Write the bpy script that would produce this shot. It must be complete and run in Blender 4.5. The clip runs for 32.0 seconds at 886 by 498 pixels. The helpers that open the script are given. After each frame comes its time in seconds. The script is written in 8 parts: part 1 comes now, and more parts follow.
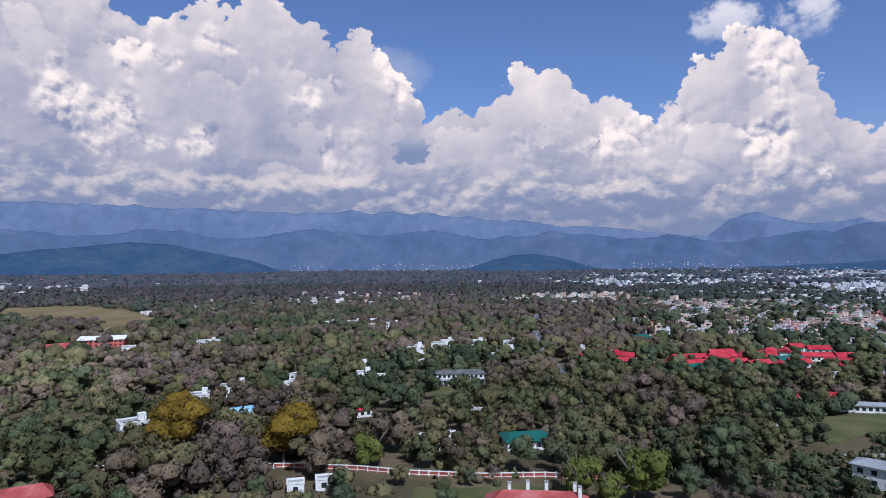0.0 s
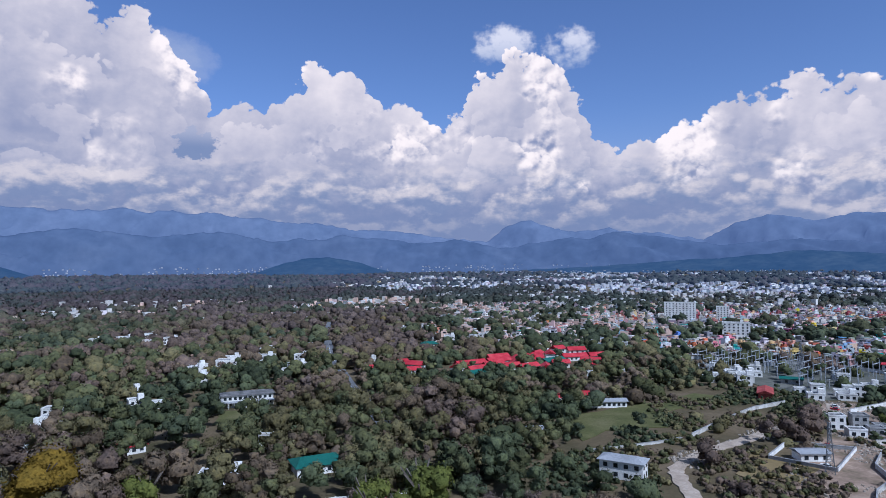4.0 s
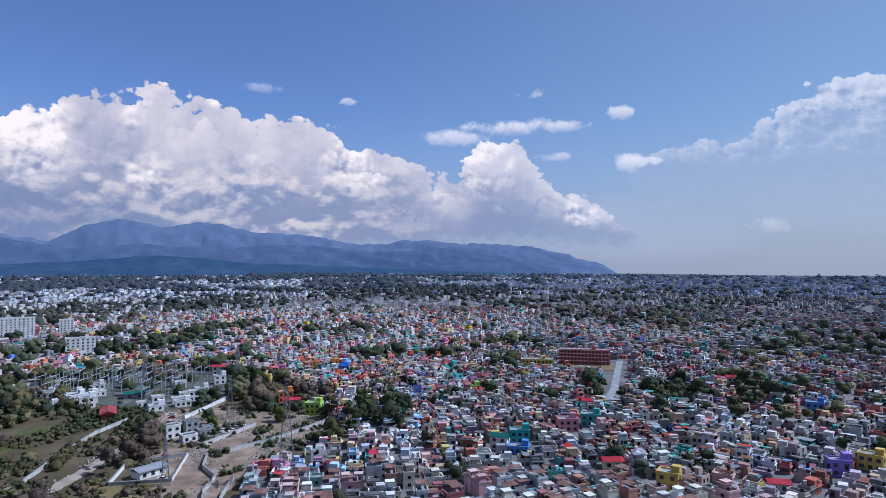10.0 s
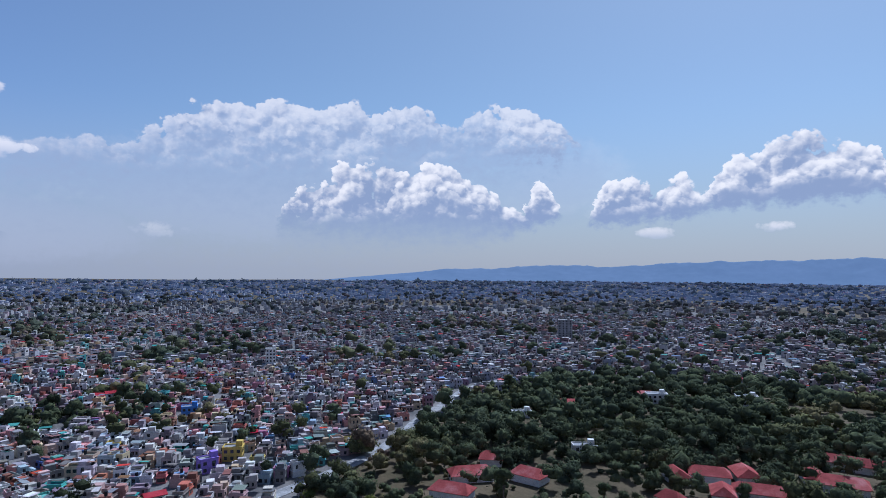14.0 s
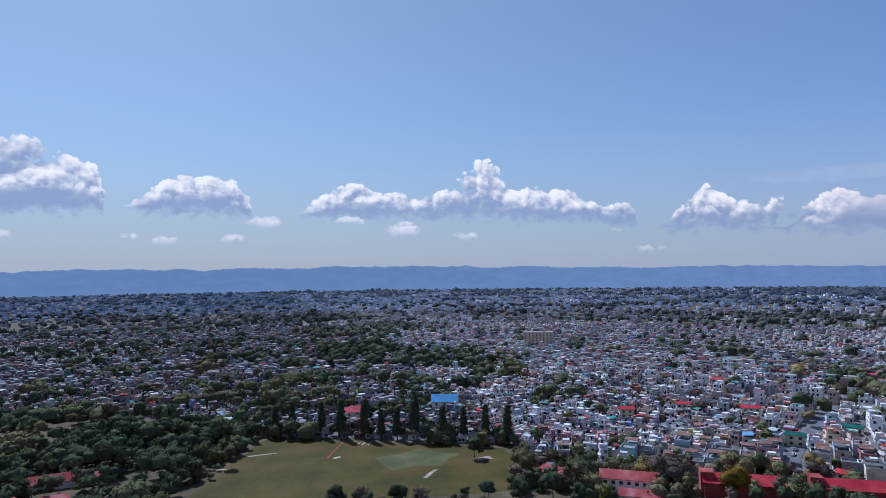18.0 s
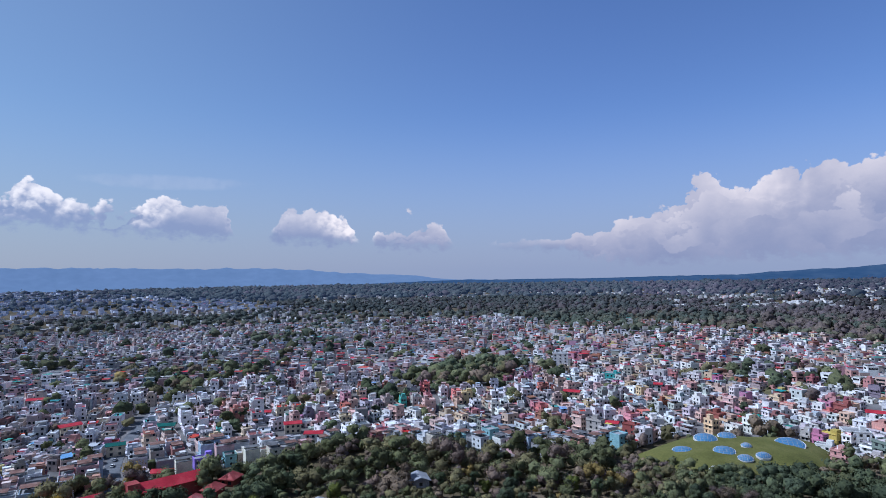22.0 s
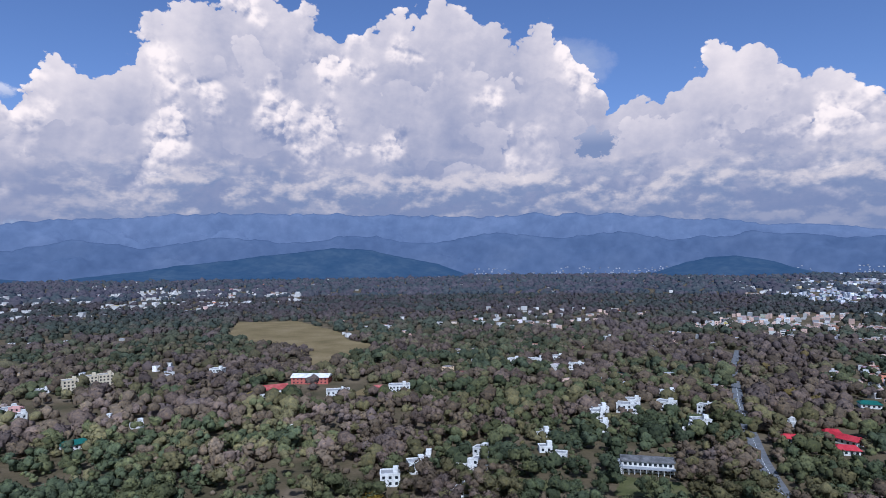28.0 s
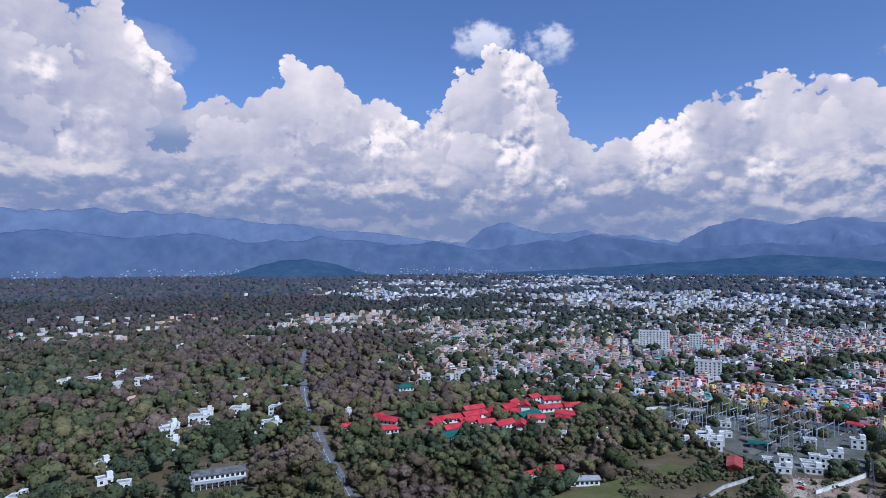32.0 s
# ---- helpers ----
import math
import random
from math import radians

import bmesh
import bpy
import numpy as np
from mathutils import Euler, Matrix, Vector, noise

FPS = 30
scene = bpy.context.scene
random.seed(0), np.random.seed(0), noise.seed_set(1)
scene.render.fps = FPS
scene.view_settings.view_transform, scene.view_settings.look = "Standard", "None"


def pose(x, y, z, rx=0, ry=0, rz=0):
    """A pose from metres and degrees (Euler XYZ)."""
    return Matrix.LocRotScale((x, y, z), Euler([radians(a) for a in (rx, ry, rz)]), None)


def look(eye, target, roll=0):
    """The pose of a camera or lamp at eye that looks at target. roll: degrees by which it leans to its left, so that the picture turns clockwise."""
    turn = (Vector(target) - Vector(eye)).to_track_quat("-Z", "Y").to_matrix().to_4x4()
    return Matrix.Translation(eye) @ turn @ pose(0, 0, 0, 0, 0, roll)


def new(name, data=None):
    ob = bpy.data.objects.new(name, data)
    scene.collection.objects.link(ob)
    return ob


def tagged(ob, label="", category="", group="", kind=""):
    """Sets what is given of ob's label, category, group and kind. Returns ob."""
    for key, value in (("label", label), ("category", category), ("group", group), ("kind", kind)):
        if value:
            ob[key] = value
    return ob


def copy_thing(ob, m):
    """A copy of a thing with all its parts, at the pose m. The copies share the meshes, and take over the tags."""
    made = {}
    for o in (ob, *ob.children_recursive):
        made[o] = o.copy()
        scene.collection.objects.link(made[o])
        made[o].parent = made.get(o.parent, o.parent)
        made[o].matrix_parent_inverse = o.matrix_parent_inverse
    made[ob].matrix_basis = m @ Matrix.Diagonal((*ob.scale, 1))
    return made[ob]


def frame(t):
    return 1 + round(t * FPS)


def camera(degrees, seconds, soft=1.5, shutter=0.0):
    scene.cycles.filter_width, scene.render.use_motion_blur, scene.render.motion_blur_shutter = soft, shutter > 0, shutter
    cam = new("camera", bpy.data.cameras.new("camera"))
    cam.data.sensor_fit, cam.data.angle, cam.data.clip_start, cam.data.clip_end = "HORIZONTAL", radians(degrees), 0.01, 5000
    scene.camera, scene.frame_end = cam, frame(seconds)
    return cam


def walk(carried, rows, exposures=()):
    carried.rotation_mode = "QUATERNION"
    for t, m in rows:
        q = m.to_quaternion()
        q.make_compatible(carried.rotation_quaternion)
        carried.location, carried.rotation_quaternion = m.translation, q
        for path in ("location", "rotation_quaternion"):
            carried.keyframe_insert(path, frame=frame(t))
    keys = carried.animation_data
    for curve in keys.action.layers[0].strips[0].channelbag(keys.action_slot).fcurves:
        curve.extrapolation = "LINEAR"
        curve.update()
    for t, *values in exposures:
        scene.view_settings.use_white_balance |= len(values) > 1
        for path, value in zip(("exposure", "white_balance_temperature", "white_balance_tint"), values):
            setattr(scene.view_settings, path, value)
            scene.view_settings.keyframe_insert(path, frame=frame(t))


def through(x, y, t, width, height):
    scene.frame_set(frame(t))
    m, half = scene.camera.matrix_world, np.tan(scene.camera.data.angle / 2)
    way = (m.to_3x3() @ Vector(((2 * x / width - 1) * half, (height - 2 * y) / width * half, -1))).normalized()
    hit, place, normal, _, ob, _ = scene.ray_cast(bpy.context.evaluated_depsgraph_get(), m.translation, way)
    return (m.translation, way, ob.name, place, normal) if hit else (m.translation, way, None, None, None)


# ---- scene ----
# ---- camera: one slow turn of a rising drone ----
cam = camera(71.2, 32.0, soft=0.9)
PATH = [
    (0, (-0.00, -0.00, 66.99), (6.64, 99.74, 69.92), -0.44),
    (0.5, (0.07, -0.20, 67.93), (9.24, 99.34, 70.89), -0.47),
    (1, (0.01, -0.28, 68.87), (12.11, 98.94, 71.86), -0.46),
    (1.5, (0.03, -0.26, 69.75), (15.78, 98.44, 72.74), -0.50),
    (2, (0.06, -0.24, 70.66), (20.42, 97.62, 73.68), -0.50),
    (2.5, (-0.03, -0.59, 71.57), (24.91, 96.20, 74.60), -0.52),
    (4.5, (0.07, -1.75, 75.43), (44.70, 87.69, 78.41), -0.56),
    (5, (0.14, -2.04, 76.32), (51.37, 83.80, 79.21), -0.59),
    (5.5, (0.05, -2.49, 77.18), (57.41, 79.37, 80.01), -0.56),
    (6, (-0.13, -2.81, 78.02), (63.61, 74.19, 80.79), -0.56),
    (6.5, (0.02, -2.85, 78.82), (69.32, 69.19, 81.55), -0.53),
    (7, (0.04, -3.13, 79.60), (75.12, 62.88, 82.28), -0.52),
    (7.5, (-0.10, -3.44, 80.41), (79.75, 56.70, 83.08), -0.51),
    (8, (-0.30, -3.71, 81.27), (84.50, 49.22, 83.91), -0.46),
    (8.5, (-0.59, -3.84, 82.06), (88.35, 41.80, 84.64), -0.45),
    (9, (-0.79, -4.00, 82.71), (91.94, 33.34, 85.28), -0.41),
    (9.5, (-1.22, -4.24, 83.34), (94.36, 25.06, 85.98), -0.39),
    (10, (-1.62, -4.26, 84.05), (96.24, 16.11, 86.76), -0.34),
    (10.5, (-2.03, -3.92, 84.87), (97.21, 8.08, 87.58), -0.17),
    (11, (-2.50, -3.61, 85.80), (97.45, -2.22, 88.49), -0.07),
    (11.5, (-3.04, -3.70, 86.76), (96.56, -12.20, 89.51), -0.04),
    (12, (-3.54, -3.80, 87.72), (94.45, -23.54, 90.51), 0.03),
    (12.5, (-4.04, -3.53, 88.69), (91.05, -34.34, 91.51), 0.01),
    (13, (-4.65, -2.99, 89.65), (85.65, -45.85, 92.58), 0.07),
    (13.5, (-5.25, -2.48, 90.54), (78.64, -56.83, 93.57), 0.13),
    (14, (-5.62, -1.98, 91.29), (69.56, -67.84, 94.44), 0.28),
    (14.5, (-6.01, -1.69, 91.80), (59.50, -77.17, 95.16), 0.29),
    (16.5, (-8.39, -2.03, 92.98), (6.11, -100.87, 97.39), -0.05),
    (17, (-8.78, -2.16, 93.63), (-8.57, -102.05, 98.22), -0.36),
    (17.5, (-8.98, -2.07, 94.50), (-22.01, -101.11, 99.10), -0.50),
    (18, (-9.07, -1.53, 95.44), (-36.50, -97.59, 99.91), -0.68),
    (18.5, (-9.07, -0.86, 96.39), (-48.48, -92.66, 100.78), -0.88),
    (19, (-8.68, 0.13, 97.26), (-59.88, -85.66, 101.56), -0.96),
    (19.5, (-7.88, 1.05, 98.08), (-69.40, -77.68, 102.27), -0.99),
    (20, (-7.04, 1.54, 98.92), (-79.15, -67.62, 102.97), -1.04),
    (20.5, (-6.28, 1.84, 99.86), (-86.15, -58.20, 103.75), -0.97),
    (21, (-5.79, 2.06, 100.91), (-92.19, -48.16, 104.61), -0.90),
    (21.5, (-5.45, 2.35, 102.02), (-96.82, -38.15, 105.49), -0.91),
    (22, (-4.85, 2.52, 103.20), (-100.44, -26.66, 106.50), -0.85),
    (22.5, (-4.22, 2.59, 104.45), (-102.54, -15.36, 107.54), -0.86),
    (23, (-3.24, 2.67, 105.66), (-103.12, -1.31, 108.55), -0.80),
    (23.5, (-2.16, 2.51, 106.70), (-101.67, 12.02, 109.43), -0.62),
    (24, (-1.17, 2.21, 107.64), (-98.29, 25.85, 110.33), -0.53),
    (24.5, (-0.51, 1.73, 108.49), (-93.78, 37.71, 111.09), -0.48),
    (25, (-0.19, 1.30, 109.28), (-87.75, 49.54, 111.87), -0.38),
    (25.5, (0.27, 0.88, 110.03), (-79.84, 60.67, 112.63), -0.29),
    (27.5, (1.98, -0.07, 112.99), (-34.35, 93.05, 115.70), -0.71),
    (28, (2.29, -0.36, 113.81), (-20.23, 97.04, 116.40), -0.63),
    (28.5, (2.30, -0.47, 114.64), (-7.98, 98.97, 117.20), -0.59),
    (29, (2.31, -0.64, 115.47), (3.73, 99.32, 118.00), -0.54),
    (29.5, (2.32, -0.95, 116.21), (15.07, 98.20, 118.64), -0.49),
    (30, (2.21, -1.48, 116.88), (22.39, 96.43, 119.30), -0.48),
    (30.5, (2.11, -2.00, 117.46), (28.95, 94.30, 119.83), -0.44),
    (31, (1.92, -2.41, 117.91), (34.97, 91.93, 120.29), -0.41),
    (31.5, (1.76, -2.76, 118.31), (39.98, 89.62, 120.65), -0.39),
    (32, (1.63, -2.89, 118.69), (43.57, 87.86, 121.03), -0.35),
]
# the camera's white balance drifts a little as it turns
EXPOSURES = [(t, 0.0, k * 0.93, 12.0) for t, k in ((0.0, 5500.0), (2.0, 5400.0), (5.0, 5190.0), (9.0, 5200.0), (14.0, 5220.0), (17.0, 5200.0), (20.0, 5180.0), (24.0, 5200.0), (28.0, 5290.0), (31.0, 5200.0), (32.0, 5200.0))]
walk(cam, [(t, look(eye, target, roll)) for t, eye, target, roll in PATH], EXPOSURES)

# ---- sky and sun ----
SUN_AZ, SUN_EL = 162.0, 49.0      # degrees clockwise from +y, and above the horizon
SKY = 0.1
world = bpy.data.worlds.new("sky")
scene.world = world
world.use_nodes = True
wt = world.node_tree
wt.nodes.clear()


def node(tree, kind, **values):
    n = tree.nodes.new(kind)
    for key, v in values.items():
        n.inputs[int(key[1:])].default_value = v
    return n


def math_node(tree, op, a, b=None, c=None, clamp=False):
    n = tree.nodes.new("ShaderNodeMath")
    n.operation, n.use_clamp = op, clamp
    for k, v in enumerate((a, b, c)):
        if v is None:
            continue
        if isinstance(v, (int, float)):
            n.inputs[k].default_value = v
        else:
            tree.links.new(v, n.inputs[k])
    return n.outputs[0]


def smooth(tree, v, lo, hi):
    n = tree.nodes.new("ShaderNodeMapRange")
    n.interpolation_type = "SMOOTHSTEP"
    tree.links.new(v, n.inputs[0])
    n.inputs[1].default_value, n.inputs[2].default_value = lo, hi
    return n.outputs[0]


def mix_col(tree, f, a, b):
    n = tree.nodes.new("ShaderNodeMix")
    n.data_type = "RGBA"
    for sock, v in ((n.inputs[0], f), (n.inputs[6], a), (n.inputs[7], b)):
        if isinstance(v, (int, float)):
            sock.default_value = v
        elif isinstance(v, tuple):
            sock.default_value = (*v, 1)
        else:
            tree.links.new(v, sock)
    return n.outputs[2]


# tops and bases of the cloud banks, in degrees: heading, top, base
CLOUDS_NORTH = [(313, 14.2, 1.6), (315, 16.5, 1.6), (318, 16.5, 1.8), (320.5, 19, 1.9), (325, 21.7, 2.0), (329, 22.8, 2.1),
                (334.5, 23, 2.2), (339, 21.2, 2.2), (345, 21.6, 2.2), (348, 22.7, 2.2), (351, 20.6, 2.2), (356.4, 21.2, 2.2),
                (358, 19.5, 2.2), (360.4, 16.7, 2.1), (362.6, 14.3, 2.0), (368.4, 15.7, 1.9), (371, 17.6, 1.8), (374.7, 17.4, 1.7),
                (376.7, 14.9, 1.6), (379, 14.4, 1.6), (382.5, 12.7, 1.6), (384.8, 13.3, 1.5), (385.8, 16.6, 1.4), (389, 18.2, 1.3),
                (393, 18, 1.2), (395, 14.9, 1.1), (396.5, 12.1, 1.1), (398.5, 9.6, 1.0), (401.6, 12, 1.0), (403, 12.4, 1.0)]
CLOUDS_EAST = [(43, 12.4, 1.5), (47.4, 13, 1.5), (55, 14.5, 1.6), (58, 14.3, 1.6), (60.6, 12.4, 1.6), (65.5, 13.1, 1.6), (70, 10.8, 1.9),
               (74, 10, 2.2), (79.3, 7.6, 2.5), (81.8, 10.7, 2.6), (85.7, 9.9, 2.7), (89, 6.2, 2.6), (92.5, 4.6, 2.4), (97, 2.6, 2.4),
               (99, 2, 5), (112, 2, 5), (115, 3.2, 4), (118, 6.8, 3.6), (122, 8.4, 3.4), (126, 9.2, 3.3), (130, 9.7, 3.3), (133, 8.8, 3.3)]
CLOUDS_SOUTH = [(133, 8.8, 3.3), (136, 7.2, 3.4), (138.6, 5, 3.6), (140, 8.4, 4), (141.5, 6, 4.4), (143.4, 3, 4.6), (145.4, 6.4, 4), (147.4, 8.2, 4), (152, 7.9, 4.5),
                (154.2, 6, 5), (156, 9, 5.2), (164, 10.3, 5.6), (166.7, 8.8, 5.7), (167.6, 5, 5.8), 
                (171.5, 9.4, 5.8), (176.7, 10.3, 5.8), (178.5, 7.5, 5.7), (179.4, 4.4, 5.7), (182.6, 5.6, 5.6), (187, 8.8, 5.6),
                (191.6, 7.8, 5.6), (194, 6.7, 5.6), (196.5, 9.0, 5.6), (200, 9.6, 5.6), (203, 7.5, 5.3), (207, 7.2, 5.1),
                (213, 6.6, 4.6), (214.3, 3.6, 4.6), (216, 5.6, 4.1), (219, 6.8, 4), (222, 5.6, 3.9), (223, 5.8, 3.8)]
CLOUDS_WEST = [(223, 5.8, 3.8), (226, 6, 3.6), (233.6, 5.7, 3), (234.6, 2.4, 3), (237, 3.3, 2.9), (239, 5, 2.7), (244, 4.8, 2.5),
               (245.9, 2, 2.4), (247, 3.6, 2.3), (250, 4.9, 2.1), (253, 3.9, 2.1), (254.7, 1.4, 2), (258, 2.5, 1.9), (264, 2.8, 1.7),
               (265.4, 3.9, 1.2), (268, 4.7, 0.6), (274, 5.1, 0.4), (276.3, 7.1, 0.5), (279.5, 7.0, 0.6), (287, 7.7, 0.8), (291.4, 7.8, 1.0),
               (293, 6.0, 1.2), (295.5, 3.9, 1.3), (298, 5.2, 2), (300.2, 7, 2.6), (301, 10.6, 2.8), (305.8, 12.8, 3), (307, 10.4, 3.2),
               (310.6, 11.8, 3.4), (312, 12, 3.4), (313, 13.6, 3.2)]
# a second, higher deck in the south-east
CLOUDS_HIGH = [(93, 7, 8.5), (96, 9.6, 8.4), (99.8, 10.0, 8), (103.8, 10.2, 7.8), (107.9, 11.8, 7.6), (109, 13.6, 7.4), (110.4, 14.8, 7.2), (118.3, 14.6, 7),
               (121.5, 13.8, 7), (125.1, 13.8, 7.4), (128, 14.6, 8), (130.4, 15.5, 8.6), (136.3, 14.4, 9.2), (141.6, 12.9, 9.9), (143.5, 12, 10.6), (145.5, 10, 11)]

tc = wt.nodes.new("ShaderNodeTexCoord")
sep = wt.nodes.new("ShaderNodeSeparateXYZ")
wt.links.new(tc.outputs["Generated"], sep.inputs[0])
az_deg = math_node(wt, "MULTIPLY", math_node(wt, "ARCTAN2", sep.outputs[0], sep.outputs[1]), 57.29578)
el_deg = math_node(wt, "MULTIPLY", math_node(wt, "ARCSINE", sep.outputs[2]), 57.29578)
az_seam = math_node(wt, "ADD", math_node(wt, "WRAP", math_node(wt, "SUBTRACT", az_deg, 258.0), 360.0, 0.0), 258.0)   # 258 to 618

# 1 below the sun, 0 opposite
sunward = smooth(wt, math_node(wt, "COSINE", math_node(wt, "MULTIPLY", math_node(wt, "SUBTRACT", az_seam, SUN_AZ + 360.0), 0.0174533)), -0.3, 1.0)


def cloud_coords(dx, dy, sx, sy):
    n = wt.nodes.new("ShaderNodeCombineXYZ")
    wt.links.new(math_node(wt, "MULTIPLY_ADD", az_seam, sx, dx), n.inputs[0])
    wt.links.new(math_node(wt, "MULTIPLY_ADD", el_deg, sy, dy), n.inputs[1])
    return n.outputs[0]


def warp(coords, scale, amount):
    n = node(wt, "ShaderNodeTexNoise", i2=scale, i3=3.0, i4=0.55)
    wt.links.new(coords, n.inputs[0])
    s = wt.nodes.new("ShaderNodeVectorMath")
    s.operation = "MULTIPLY_ADD"
    wt.links.new(n.outputs[1], s.inputs[0])
    s.inputs[1].default_value = (amount, amount, 0)
    wt.links.new(coords, s.inputs[2])
    return s.outputs[0]


def dome(coords, scale):
    """Rounded heaps: 1 on the crowns, falling to the creases."""
    n = wt.nodes.new("ShaderNodeTexVoronoi")
    n.voronoi_dimensions, n.feature = "2D", "SMOOTH_F1"
    wt.links.new(coords, n.inputs["Vector"])
    n.inputs["Scale"].default_value, n.inputs["Detail"].default_value, n.inputs["Smoothness"].default_value = scale, 0.0, 0.22
    d = n.outputs["Distance"]
    return math_node(wt, "MULTIPLY_ADD", math_node(wt, "MULTIPLY", d, d), -1.6, 1.0)


def heaps(dx, dy):
    c = cloud_coords(dx, dy, 1.0, 1.15)
    c1 = warp(c, 0.16, 3.5)
    c2 = warp(c, 0.45, 1.6)
    c3 = warp(c, 1.1, 0.7)
    h = math_node(wt, "MULTIPLY", dome(c1, 0.15), 0.5)
    h = math_node(wt, "MULTIPLY_ADD", dome(c2, 0.37), 0.3, h)
    h = math_node(wt, "MULTIPLY_ADD", dome(c2, 0.8), 0.14, h)
    h = math_node(wt, "MULTIPLY_ADD", dome(c3, 3.4), 0.035, h)
    return math_node(wt, "MULTIPLY_ADD", dome(c3, 1.7), 0.085, h)


heap, heap_up = heaps(0, 0), heaps(-0.3, 0.55)
fine = node(wt, "ShaderNodeTexNoise", i2=0.9, i3=6.0, i4=0.62)
wt.links.new(cloud_coords(0, 0, 1, 1.3), fine.inputs[0])
ragged = math_node(wt, "SUBTRACT", fine.outputs[0], 0.5)
# the lookup of a bank's top wanders with the heaps
az_look = math_node(wt, "ADD", az_seam, math_node(wt, "MULTIPLY", ragged, 1.6))


def bank(lo, hi, rows):
    """A ramp from heading to (top, base), both over 30 degrees."""
    n = wt.nodes.new("ShaderNodeValToRGB")
    e = n.color_ramp.elements
    for k, (a, top, base) in enumerate(rows):
        if k > 1:
            e.new(1.0)
        e[k].position = (a - lo) / (hi - lo)
        e[k].color = (top / 30, base / 30, 0, 1)
    wt.links.new(math_node(wt, "DIVIDE", math_node(wt, "SUBTRACT", az_look, lo), hi - lo), n.inputs[0])
    return n.outputs[0]


west1 = bank(258, 313, [r for r in CLOUDS_WEST if r[0] >= 258])
north = bank(313, 403, CLOUDS_NORTH)
east = bank(403, 493, [(a + 360, b, c) for a, b, c in CLOUDS_EAST])
south = bank(493, 583, [(a + 360, b, c) for a, b, c in CLOUDS_SOUTH])
west0 = bank(583, 618, [(a + 360, b, c) for a, b, c in CLOUDS_WEST if a <= 258])
col = west1
for edge, nxt in ((313, north), (403, east), (493, south), (583, west0)):
    col = mix_col(wt, math_node(wt, "GREATER_THAN", az_look, float(edge)), col, nxt)
high = bank(453, 506, [(a + 360, b, c) for a, b, c in CLOUDS_HIGH])
CLOUD_SHADE = mix_col(wt, sunward, (0.275, 0.298, 0.425), (0.3, 0.36, 0.51))
CLOUD_LIT = mix_col(wt, sunward, (1.05, 0.905, 0.815), (0.91, 0.865, 0.84))
relief = math_node(wt, "SUBTRACT", heap, heap_up)


def slow_noise(shift, scale, sy=0.5):
    n = node(wt, "ShaderNodeTexNoise", i2=scale, i3=2.5, i4=0.5)
    wt.links.new(cloud_coords(shift, shift * 0.7, 1, sy), n.inputs[0])
    return math_node(wt, "SUBTRACT", n.outputs[0], 0.5)


# some heaps stand crisp in the sun, others are veiled and smooth
crisp = math_node(wt, "MULTIPLY_ADD", smooth(wt, slow_noise(211.0, 0.16, 0.9), 0.0, 0.15), 0.95, 0.08)
crisp = math_node(wt, "MULTIPLY", crisp, math_node(wt, "MULTIPLY_ADD", smooth(wt, az_seam, 297.0, 292.0), -0.85, 1.0))
crisp = math_node(wt, "MAXIMUM", crisp, smooth(wt, sunward, 0.45, 0.75))


